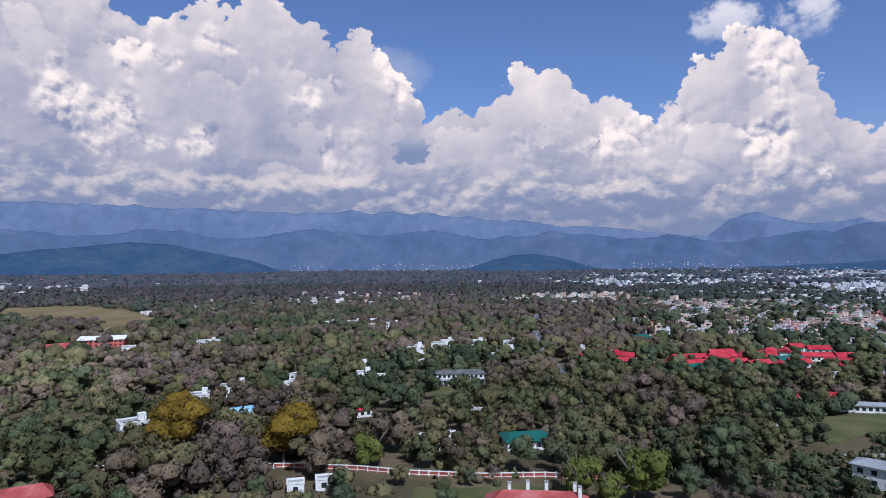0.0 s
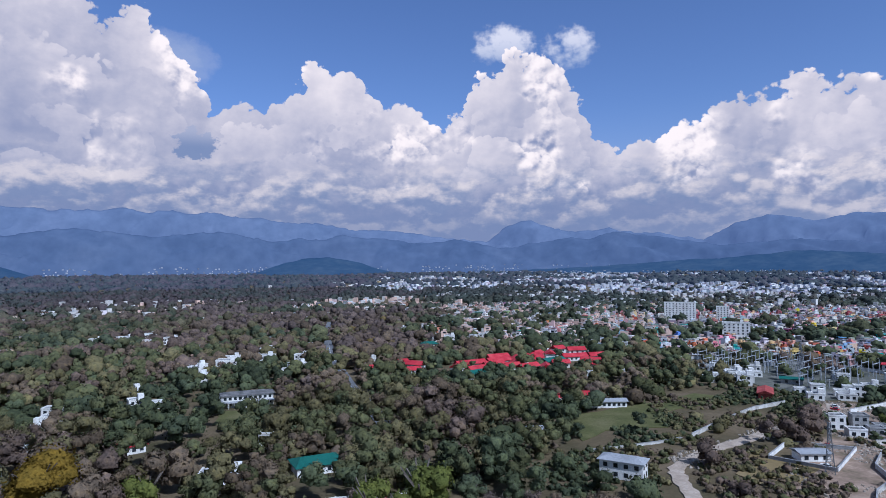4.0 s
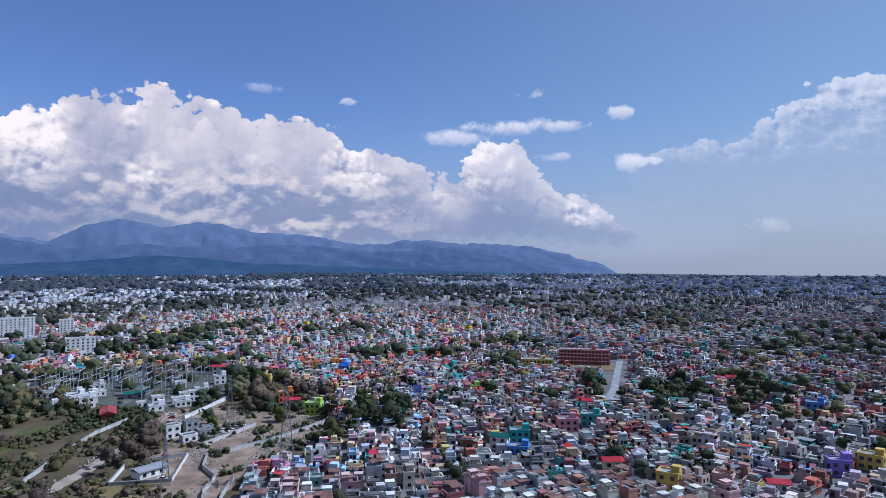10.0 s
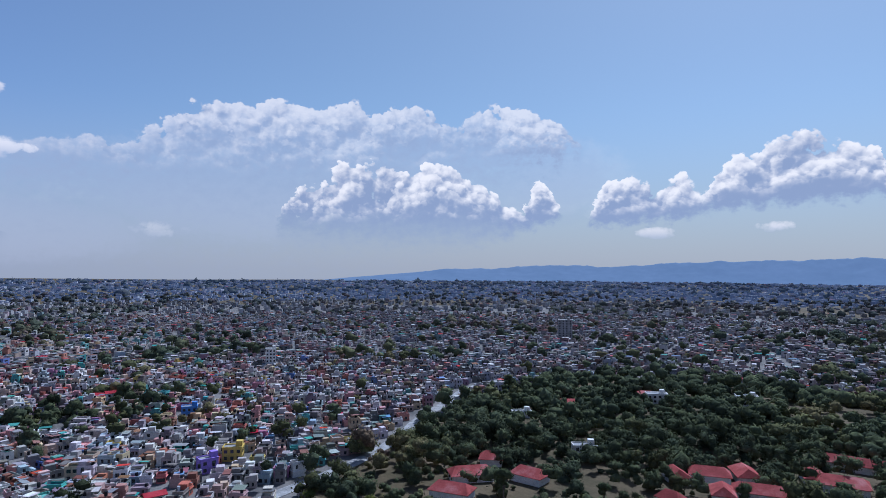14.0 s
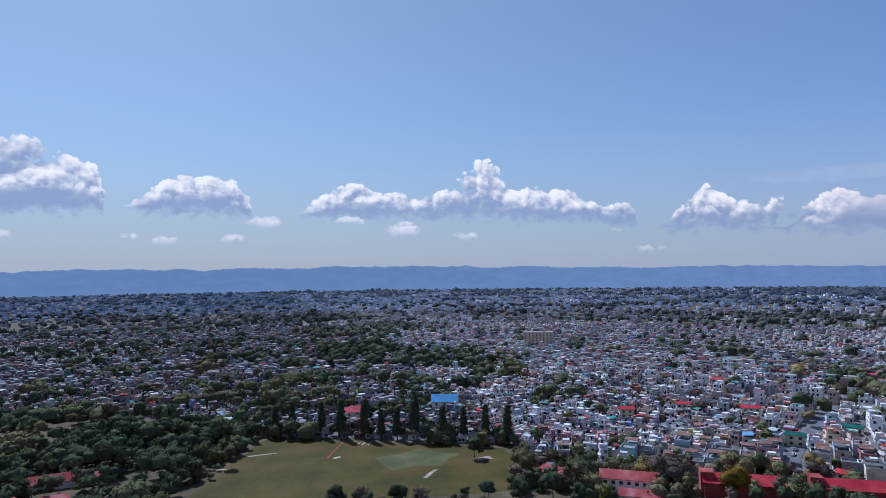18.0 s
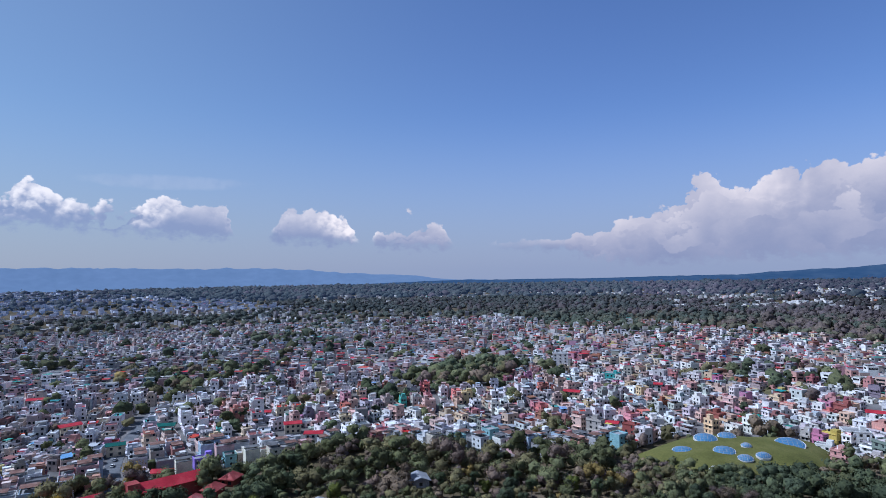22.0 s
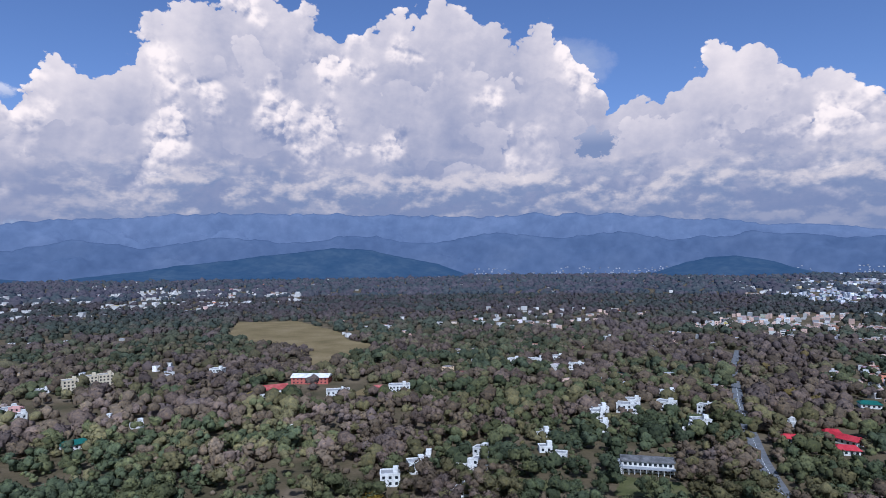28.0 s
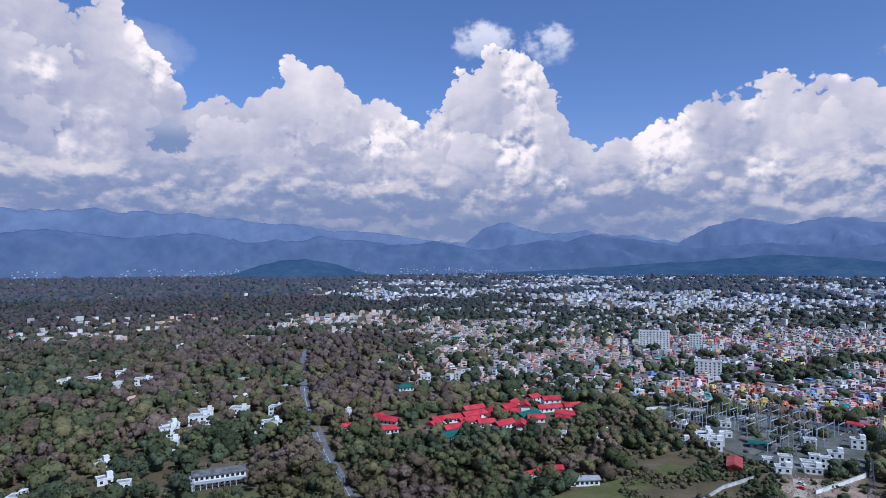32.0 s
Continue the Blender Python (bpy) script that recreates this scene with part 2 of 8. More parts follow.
def cloud_bank(col, base_soft, base_lit):
    """Ranks of heaps between a flat base and a lumpy top; returns cover and colour."""
    sc = wt.nodes.new("ShaderNodeSeparateColor")
    wt.links.new(col, sc.inputs[0])
    top = math_node(wt, "MULTIPLY", sc.outputs[0], 30.0)
    base = math_node(wt, "MULTIPLY", sc.outputs[1], 30.0)
    present = smooth(wt, math_node(wt, "SUBTRACT", top, base), 0.2, 1.4)
    thick = math_node(wt, "MAXIMUM", math_node(wt, "SUBTRACT", top, base), 0.5)
    rise = math_node(wt, "DIVIDE", math_node(wt, "SUBTRACT", el_deg, base), thick, clamp=True)
    gloom = math_node(wt, "MULTIPLY", smooth(wt, el_deg, 9.5, 3.0), smooth(wt, thick, 6.0, 10.0))
    foot = math_node(wt, "ADD", math_node(wt, "SUBTRACT", el_deg, base), math_node(wt, "MULTIPLY", ragged, 3.4 * base_soft))
    # the banks in the east melt into the haze below them
    melt = math_node(wt, "MULTIPLY_ADD", math_node(wt, "MULTIPLY", smooth(wt, az_seam, 440.0, 460.0), smooth(wt, az_seam, 500.0, 493.0)), 3.0, 1.0)
    foot = math_node(wt, "DIVIDE", foot, melt)
    a_base = math_node(wt, "MULTIPLY", smooth(wt, foot, -0.6 * base_soft, 0.6 * base_soft), present)

    def rank_of(share, wander, shift):
        rank = math_node(wt, "MULTIPLY_ADD", thick, share, base)
        roll_ = slow_noise(shift, 0.17)
        rank = math_node(wt, "MULTIPLY_ADD", math_node(wt, "MULTIPLY", roll_, thick), wander, rank)
        puff = math_node(wt, "MULTIPLY", math_node(wt, "SUBTRACT", heap, 0.67), math_node(wt, "MINIMUM", math_node(wt, "MULTIPLY", thick, 1.5), 4.8))
        inner = math_node(wt, "ADD", math_node(wt, "ADD", math_node(wt, "SUBTRACT", rank, el_deg), puff), math_node(wt, "MULTIPLY", ragged, 0.7))
        alpha_ = math_node(wt, "MULTIPLY", smooth(wt, inner, 0.0, 0.3), a_base)
        crest = smooth(wt, math_node(wt, "DIVIDE", inner, math_node(wt, "MULTIPLY_ADD", thick, 0.3, 0.8)), 1.0, 0.0)
        lit_ = math_node(wt, "MULTIPLY", math_node(wt, "MULTIPLY_ADD", relief, 3.3, math_node(wt, "MULTIPLY_ADD", crest, 0.45, 0.06)), math_node(wt, "MULTIPLY", crisp, math_node(wt, "MULTIPLY_ADD", smooth(wt, rise, 0.0, 0.6), 0.75, 0.25)))
        lit_ = math_node(wt, "MULTIPLY_ADD", ragged, 0.2, math_node(wt, "MULTIPLY_ADD", rise, 0.54, lit_))
        lit_ = math_node(wt, "ADD", math_node(wt, "MULTIPLY_ADD", roll_, 1.0, lit_), base_lit)
        lit_ = math_node(wt, "MULTIPLY_ADD", gloom, -0.42, lit_)
        lit_ = math_node(wt, "MULTIPLY_ADD", sunward, -0.46, math_node(wt, "MULTIPLY_ADD", math_node(wt, "MULTIPLY", rise, sunward), 0.25, lit_))
        return alpha_, mix_col(wt, smooth(wt, lit_, -0.15, 1.25), CLOUD_SHADE, CLOUD_LIT)

    alpha, cloud_col = rank_of(1.0, 0.0, 0.0)
    for share, wander, shift in ((0.74, 0.75, 31.0), (0.5, 0.75, 57.0), (0.28, 0.6, 83.0)):
        a_, c_ = rank_of(share, wander, shift)
        cloud_col = mix_col(wt, math_node(wt, "MULTIPLY", a_, 0.9), cloud_col, c_)
        alpha = math_node(wt, "MAXIMUM", alpha, a_)
    return alpha, cloud_col


alpha, cloud_col = cloud_bank(col, 1.0, 0.0)
# dark scud under the great northern bank
low_tex = node(wt, "ShaderNodeTexNoise", i2=0.25, i3=5.0, i4=0.55)
low_tex_up = node(wt, "ShaderNodeTexNoise", i2=0.25, i3=5.0, i4=0.55)
wt.links.new(cloud_coords(140.0, 98.0, 1.0, 1.7), low_tex.inputs[0])
wt.links.new(cloud_coords(139.8, 99.2, 1.0, 1.7), low_tex_up.inputs[0])
low_lit = smooth(wt, math_node(wt, "SUBTRACT", low_tex.outputs[0], low_tex_up.outputs[0]), -0.09, 0.15)
low_band = math_node(wt, "MULTIPLY", smooth(wt, math_node(wt, "MULTIPLY_ADD", ragged, 5.0, el_deg), 10.5, 7.0), math_node(wt, "MULTIPLY", smooth(wt, az_seam, 308.0, 322.0), smooth(wt, az_seam, 445.0, 425.0)))
low_band = math_node(wt, "MULTIPLY", low_band, smooth(wt, low_tex.outputs[0], 0.4, 0.52))
cloud_col = mix_col(wt, math_node(wt, "MULTIPLY", low_band, 0.6), cloud_col, mix_col(wt, low_lit, (0.23, 0.28, 0.42), (0.92, 0.79, 0.7)))
dark_u = math_node(wt, "DIVIDE", math_node(wt, "SUBTRACT", az_seam, 361.0), 2.3)
dark_v = math_node(wt, "DIVIDE", math_node(wt, "SUBTRACT", el_deg, 10.7), 1.5)
dark_q = math_node(wt, "ADD", math_node(wt, "MULTIPLY", dark_u, dark_u), math_node(wt, "MULTIPLY", dark_v, dark_v))
dark_q = math_node(wt, "MULTIPLY_ADD", ragged, 3.0, math_node(wt, "SUBTRACT", 0.8, dark_q))
cloud_col = mix_col(wt, math_node(wt, "MULTIPLY", smooth(wt, dark_q, 0.0, 0.3), 0.95), cloud_col, mix_col(wt, smooth(wt, dark_v, -0.2, 0.9), (0.22, 0.27, 0.42), (0.42, 0.43, 0.53)))
# the undersides over the mountains lie in their own shade
under = math_node(wt, "MULTIPLY", smooth(wt, math_node(wt, "MULTIPLY_ADD", ragged, 7.0, el_deg), 8.2, 3.6), math_node(wt, "MULTIPLY", smooth(wt, az_seam, 310.0, 326.0), smooth(wt, az_seam, 425.0, 400.0)))
cloud_col = mix_col(wt, math_node(wt, "MULTIPLY", under, 0.72), cloud_col, (0.2, 0.245, 0.39))
# pale veils: heading, height, half width, half height, density
VEILS = ((118.0, 6.5, 24.0, 5.5, 0.5), (96.0, 3.0, 14.0, 3.5, 0.4), (140.0, 8.0, 9.0, 4.5, 0.35), (358.5, 17.5, 4.5, 2.4, 0.55), (294.0, 4.0, 7.0, 3.5, 0.45), (229.0, 7.7, 7.0, 0.7, 0.2))
veil = None
for h_, e_, rh, re_, dens in VEILS:
    h_ = h_ if h_ >= 258 else h_ + 360
    u_ = math_node(wt, "DIVIDE", math_node(wt, "SUBTRACT", az_seam, h_), rh)
    v_ = math_node(wt, "DIVIDE", math_node(wt, "SUBTRACT", el_deg, e_), re_)
    q_ = math_node(wt, "ADD", math_node(wt, "MULTIPLY", u_, u_), math_node(wt, "MULTIPLY", v_, v_))
    q_ = math_node(wt, "ADD", math_node(wt, "SUBTRACT", 1.0, q_), math_node(wt, "MULTIPLY", ragged, 0.9))
    a_ = math_node(wt, "MULTIPLY", smooth(wt, q_, -0.1, 1.0), dens)
    veil = a_ if veil is None else math_node(wt, "MAXIMUM", veil, a_)
a_high, c_high = cloud_bank(high, 4.0, 0.1)
a_high = math_node(wt, "MULTIPLY", a_high, 0.8)
behind = mix_col(wt, a_high, (0.46, 0.49, 0.61), c_high)
cloud_col = mix_col(wt, smooth(wt, math_node(wt, "SUBTRACT", math_node(wt, "MAXIMUM", a_high, veil), alpha), -0.1, 0.35), cloud_col, behind)
alpha = math_node(wt, "MAXIMUM", alpha, math_node(wt, "MAXIMUM", a_high, veil))

# small loose clouds and wisps: heading, height, half width, half height, density
LOOSE_NORTH = ((28.6, 19.8, 3.4, 1.9, 0.8), (34.8, 19.6, 3.0, 2.2, 0.8), (84.5, 12.6, 6.0, 0.8, 0.85), (79.0, 11.7, 4.0, 0.9, 0.7), (89.0, 12.5, 3.0, 0.6, 0.7), (88.5, 9.8, 2.2, 0.5, 0.5), (86.3, 15.5, 1.8, 0.6, 0.7), (94.4, 13.4, 1.3, 0.7, 0.7), (69.5, 14.8, 1.0, 0.45, 0.6),
                             (95.8, 9.0, 2.6, 1.0, 0.8), (62.0, 15.6, 2.2, 0.6, 0.3), (150.0, 3.2, 2.0, 0.6, 0.6), (159.0, 3.5, 2.4, 0.6, 0.7), (168.5, 3.6, 1.6, 0.5, 0.6))
LOOSE_SOUTH = ((171.5, 3.4, 1.5, 0.5, 0.6), (177.0, 3.5, 1.4, 0.6, 0.7), (179.5, 4.9, 2.2, 0.9, 0.8), (187.3, 5.3, 1.8, 0.8, 0.7), (192.3, 4.4, 1.6, 0.8, 0.8), (198.0, 3.8, 1.5, 0.5, 0.6), (212.0, 4.0, 1.6, 0.8, 0.7), (214.5, 2.4, 1.8, 0.6, 0.6),
                             (305.0, 13.0, 2.0, 0.6, 0.4), (311.0, 13.4, 1.6, 0.7, 0.6), (103.0, 3.4, 8.0, 1.4, 0.4), (116.0, 3.6, 9.0, 1.3, 0.4))
for h_, e_, rh, re_, dens in LOOSE_NORTH + LOOSE_SOUTH:
    h_ = h_ if h_ >= 258 else h_ + 360
    u_ = math_node(wt, "DIVIDE", math_node(wt, "SUBTRACT", az_seam, h_), rh)
    v_ = math_node(wt, "DIVIDE", math_node(wt, "SUBTRACT", el_deg, e_), re_)
    q_ = math_node(wt, "ADD", math_node(wt, "MULTIPLY", u_, u_), math_node(wt, "MULTIPLY", v_, v_))
    q_ = math_node(wt, "ADD", math_node(wt, "SUBTRACT", 0.75, q_), math_node(wt, "MULTIPLY_ADD", ragged, 3.4 if rh < 2 else 1.9, math_node(wt, "MULTIPLY", math_node(wt, "SUBTRACT", heap, 0.72), 1.6)))
    a_ = math_node(wt, "MULTIPLY", smooth(wt, q_, -0.1, 0.9), dens)
    cloud_col = mix_col(wt, smooth(wt, math_node(wt, "SUBTRACT", a_, alpha), 0.0, 0.2), cloud_col, mix_col(wt, smooth(wt, v_, -0.9, 0.5), (0.5, 0.53, 0.64), (0.9, 0.84, 0.83)))
    alpha = math_node(wt, "MAXIMUM", alpha, a_)

sky = wt.nodes.new("ShaderNodeTexSky")
sky.sky_type, sky.sun_disc = "NISHITA", False
sky.sun_elevation, sky.sun_rotation = radians(SUN_EL), radians(SUN_AZ)
sky.altitude, sky.air_density, sky.dust_density, sky.ozone_density = 600, 1.0, 0.9, 3.0
sky_bg = node(wt, "ShaderNodeBackground", i1=SKY)
haze = smooth(wt, el_deg, 15.0, -1.0)
tint = wt.nodes.new("ShaderNodeMix")
tint.data_type, tint.blend_type = "RGBA", "MULTIPLY"
tint.inputs[0].default_value = 1.0
wt.links.new(sky.outputs[0], tint.inputs[6])
wt.links.new(mix_col(wt, sunward, (0.98, 0.96, 1.16), (0.93, 0.97, 0.97)), tint.inputs[7])
haze_col = mix_col(wt, sunward, (3.1, 3.5, 4.8), (3.65, 3.85, 4.4))
bright = mix_col(wt, math_node(wt, "MULTIPLY", sunward, 0.3), tint.outputs[2], (3.3, 3.85, 4.5))
sky_col = mix_col(wt, math_node(wt, "MULTIPLY", haze, 0.85), bright, haze_col)


def warmed(c):
    n = wt.nodes.new("ShaderNodeMix")
    n.data_type, n.blend_type = "RGBA", "MULTIPLY"
    n.inputs[0].default_value = 1.0
    wt.links.new(c, n.inputs[6])
    n.inputs[7].default_value = (1.12, 1.0, 0.835, 1)
    return n.outputs[2]


wt.links.new(warmed(sky_col), sky_bg.inputs[0])
cloud_bg = node(wt, "ShaderNodeBackground", i1=1.0)
wt.links.new(warmed(cloud_col), cloud_bg.inputs[0])
mixw = wt.nodes.new("ShaderNodeMixShader")
wt.links.new(alpha, mixw.inputs[0])
wt.links.new(sky_bg.outputs[0], mixw.inputs[1])
wt.links.new(cloud_bg.outputs[0], mixw.inputs[2])
wout = wt.nodes.new("ShaderNodeOutputWorld")
wt.links.new(mixw.outputs[0], wout.inputs[0])

sun = new("sun", bpy.data.lights.new("sun", "SUN"))
sun.data.energy, sun.data.angle, sun.data.color = 4.3, radians(0.53), (1.0, 0.96, 0.92)
sa, se = radians(SUN_AZ), radians(SUN_EL)
sun.matrix_world = look((math.sin(sa) * math.cos(se) * 900, math.cos(sa) * math.cos(se) * 900, math.sin(se) * 900), (0, 0, 0))

# ---- materials ----
def ramp_noise(tree, scale, cols, detail=5.0, rough=0.6, coord="Object", vec=None):
    if vec is None:
        t = tree.nodes.new("ShaderNodeTexCoord")
        vec = t.outputs[coord]
    n = node(tree, "ShaderNodeTexNoise", i2=scale, i3=detail, i4=rough)
    tree.links.new(vec, n.inputs[0])
    r = tree.nodes.new("ShaderNodeValToRGB")
    e = r.color_ramp.elements
    for k, c in enumerate(cols):
        if k > 1:
            e.new(1.0)
        e[k].position = 0.3 + 0.4 * k / max(1, len(cols) - 1)
        e[k].color = (*c, 1)
    tree.links.new(n.outputs[0], r.inputs[0])
    return r.outputs[0], n.outputs[0]


def material(name, cols, scale=0.5, rough=0.85, metal=0.0, grain=None, bump=0.3, attr=None, random_tint=0.0, spec=0.08):
    """A painted, stained or grown surface: broad stains (cols), fine grain, relief; attr: a colour laid on each face."""
    m = bpy.data.materials.new(name)
    m.use_nodes = True
    t = m.node_tree
    p = t.nodes["Principled BSDF"]
    p.inputs["Roughness"].default_value, p.inputs["Metallic"].default_value = rough, metal
    p.inputs["Specular IOR Level"].default_value = spec
    geo = t.nodes.new("ShaderNodeNewGeometry")
    out, fac = ramp_noise(t, scale, cols, vec=geo.outputs["Position"])
    if attr:
        a = t.nodes.new("ShaderNodeAttribute")
        a.attribute_name = attr
        mul = t.nodes.new("ShaderNodeMix")
        mul.data_type, mul.blend_type = "RGBA", "MULTIPLY"
        mul.inputs[0].default_value = 1.0
        t.links.new(a.outputs["Color"], mul.inputs[6])
        t.links.new(out, mul.inputs[7])
        out = mul.outputs[2]
    g, gf = ramp_noise(t, grain or scale * 9, [(0.78, 0.78, 0.78), (1.12, 1.12, 1.12)], vec=geo.outputs["Position"])
    mul = t.nodes.new("ShaderNodeMix")
    mul.data_type, mul.blend_type = "RGBA", "MULTIPLY"
    mul.inputs[0].default_value = 1.0
    t.links.new(out, mul.inputs[6])
    t.links.new(g, mul.inputs[7])
    out = mul.outputs[2]
    if random_tint:
        oi = t.nodes.new("ShaderNodeObjectInfo")
        hs = t.nodes.new("ShaderNodeHueSaturation")
        t.links.new(math_node(t, "MULTIPLY_ADD", oi.outputs["Random"], random_tint, 1 - random_tint / 2), hs.inputs["Value"])
        t.links.new(math_node(t, "MULTIPLY_ADD", oi.outputs["Random"], random_tint * 0.12, 0.5 - random_tint * 0.06), hs.inputs["Hue"])
        t.links.new(out, hs.inputs["Color"])
        out = hs.outputs[0]
    t.links.new(out, p.inputs["Base Color"])
    if bump:
        b = node(t, "ShaderNodeBump")
        b.inputs["Strength"].default_value, b.inputs["Distance"].default_value = bump, 0.1
        t.links.new(gf, b.inputs["Height"])
        t.links.new(b.outputs[0], p.inputs["Normal"])
    return m


def shades(c, lo=0.8, hi=1.15):
    return [tuple(v * lo for v in c), c, tuple(min(0.9, v * hi) for v in c)]


MAT = {}
MAT["ground"] = material("dry_earth_and_grass", [(0.06, 0.053, 0.026), (0.108, 0.082, 0.045), (0.165, 0.124, 0.077)], 0.03, grain=0.6)
MAT["city_ground"] = material("lanes_and_yards", [(0.10, 0.095, 0.09), (0.17, 0.155, 0.14), (0.24, 0.22, 0.2)], 0.05, grain=0.8)
MAT["yard_gravel"] = material("grey_yard_gravel", [(0.062, 0.066, 0.05), (0.115, 0.113, 0.09), (0.19, 0.18, 0.155)], 0.06, grain=0.8)
MAT["wash"] = material("river_gravel", [(0.11, 0.09, 0.052), (0.255, 0.18, 0.125), (0.38, 0.285, 0.205)], 0.09, grain=0.7)
MAT["dirt"] = material("dirt_track", [(0.27, 0.21, 0.155), (0.37, 0.295, 0.22), (0.47, 0.385, 0.3)], 0.15, grain=1.5)
MAT["field_dry"] = material("dry_playing_field", [(0.046, 0.046, 0.009), (0.08, 0.06, 0.014), (0.112, 0.076, 0.023)], 0.04, grain=0.7)
MAT["field_brown"] = material("fallow_field", [(0.14, 0.105, 0.045), (0.195, 0.143, 0.064), (0.24, 0.18, 0.09)], 0.02, grain=0.4)
MAT["lawn"] = material("lawn", [(0.065, 0.07, 0.024), (0.1, 0.098, 0.036), (0.14, 0.125, 0.058)], 0.08, grain=1.2)
MAT["turf"] = material("yellow_green_turf", [(0.085, 0.085, 0.022), (0.13, 0.125, 0.032), (0.17, 0.155, 0.05)], 0.06, grain=1.2)
MAT["asphalt"] = material("asphalt", [(0.11, 0.11, 0.112), (0.15, 0.15, 0.15), (0.19, 0.19, 0.19)], 0.2, grain=2.5, rough=0.8)
MAT["white_line"] = material("road_paint", shades((0.7, 0.7, 0.68)), 0.5)


def foliage(name, grain, hole, open_share, scatter, through=0.16, haze_glow=None):
    """Leaf clumps: broken by gaps between the leaves, shaded as the rounded crown that they cover, a little light passing through."""
    m = material(name, [(0.62, 0.66, 0.7), (1, 1, 1), (1.4, 1.34, 1.1)], 0.42, rough=0.9, attr="paint", bump=0, spec=0.0, grain=grain)
    t = m.node_tree
    bsdf, out = t.nodes["Principled BSDF"], t.nodes["Material Output"]
    at = t.nodes.new("ShaderNodeAttribute")
    at.attribute_name = "growth"
    turn = t.nodes.new("ShaderNodeVectorTransform")
    turn.vector_type, turn.convert_from, turn.convert_to = "NORMAL", "OBJECT", "WORLD"
    t.links.new(at.outputs["Vector"], turn.inputs[0])
    geo = t.nodes.new("ShaderNodeNewGeometry")
    n = node(t, "ShaderNodeTexNoise", i2=hole, i3=2.0, i4=0.6)
    t.links.new(geo.outputs["Position"], n.inputs[0])
    # leaves lie every way: the crown's outward way, scattered a little
    off = t.nodes.new("ShaderNodeVectorMath")
    off.operation = "MULTIPLY_ADD"
    t.links.new(n.outputs[1], off.inputs[0])
    off.inputs[1].default_value = (2 * scatter,) * 3
    t.links.new(turn.outputs[0], off.inputs[2])
    mid = t.nodes.new("ShaderNodeVectorMath")
    mid.operation = "SUBTRACT"
    t.links.new(off.outputs[0], mid.inputs[0])
    mid.inputs[1].default_value = (scatter,) * 3
    unit = t.nodes.new("ShaderNodeVectorMath")
    unit.operation = "NORMALIZE"
    t.links.new(mid.outputs[0], unit.inputs[0])
    t.links.new(unit.outputs[0], bsdf.inputs["Normal"])
    thin = t.nodes.new("ShaderNodeBsdfTranslucent")
    t.links.new(bsdf.inputs["Base Color"].links[0].from_socket, thin.inputs[0])
    t.links.new(unit.outputs[0], thin.inputs["Normal"])
    both = t.nodes.new("ShaderNodeMixShader")
    both.inputs[0].default_value = through
    t.links.new(bsdf.outputs[0], both.inputs[1])
    t.links.new(thin.outputs[0], both.inputs[2])
    gap = math_node(t, "LESS_THAN", n.outputs[0], 0.37 + 0.25 * open_share)
    clear = t.nodes.new("ShaderNodeBsdfTransparent")
    cut = t.nodes.new("ShaderNodeMixShader")
    t.links.new(gap, cut.inputs[0])
    t.links.new(both.outputs[0], cut.inputs[1])
    t.links.new(clear.outputs[0], cut.inputs[2])
    t.links.new(cut.outputs[0], out.inputs["Surface"])
    # haze before far leaves, put in as emission
    if haze_glow:
        bsdf.inputs["Emission Color"].default_value = (*haze_glow[0], 1)
        bsdf.inputs["Emission Strength"].default_value = haze_glow[1]
    return m


MAT["leaf"] = foliage("foliage", 1.6, 1.5, -0.4, 0.85, 0.24)
MAT["twigs"] = foliage("bare_twigs", 1.6, 2.2, 0.5, 0.5)
MAT["leaf_mid"] = foliage("foliage_beyond", 0.9, 0.9, -0.3, 0.5, 0.2)
MAT["leaf_far"] = foliage("foliage_far", 0.35, 0.3, -0.1, 0.35, 0.08)
MAT["bark"] = material("bark", [(0.07, 0.055, 0.04), (0.12, 0.1, 0.08), (0.19, 0.165, 0.14)], 1.5)
MAT["paint"] = material("painted_render", [(0.74, 0.73, 0.72), (0.96, 0.95, 0.94), (1, 1, 1)], 0.22, attr="paint", grain=1.6, bump=0.15)
MAT["glass"] = material("window_glass", [(0.015, 0.018, 0.022), (0.03, 0.035, 0.04)], 0.3, rough=0.15, spec=0.5, bump=0)
MAT["tank_black"] = material("tank_plastic", shades((0.03, 0.03, 0.032)), 0.7, rough=0.5)
MAT["concrete"] = material("weathered_concrete", [(0.2, 0.195, 0.185), (0.31, 0.3, 0.285), (0.42, 0.41, 0.39)], 0.25, grain=2.0)
MAT["white_wall"] = material("white_render", [(0.52, 0.49, 0.44), (0.72, 0.69, 0.63), (0.79, 0.77, 0.72)], 0.2, grain=2.0)
MAT["cream_wall"] = material("cream_render", shades((0.62, 0.52, 0.36)), 0.2, grain=2.0)
MAT["red_roof"] = material("red_sheet_roof", [(0.3, 0.022, 0.03), (0.42, 0.034, 0.046), (0.5, 0.07, 0.075)], 0.12, rough=0.55, grain=1.6)
MAT["tile_roof"] = material("clay_red_roof", [(0.22, 0.045, 0.04), (0.36, 0.08, 0.07), (0.5, 0.2, 0.18)], 0.12, grain=1.8)
MAT["grey_roof"] = material("grey_sheet_roof", shades((0.3, 0.3, 0.3)), 0.15, rough=0.5, grain=1.5)
MAT["green_roof"] = material("green_sheet_roof", shades((0.025, 0.11, 0.085)), 0.15, rough=0.5, grain=1.5)
MAT["blue_roof"] = material("blue_sheet_roof", shades((0.1, 0.27, 0.48)), 0.15, rough=0.5, grain=1.5)
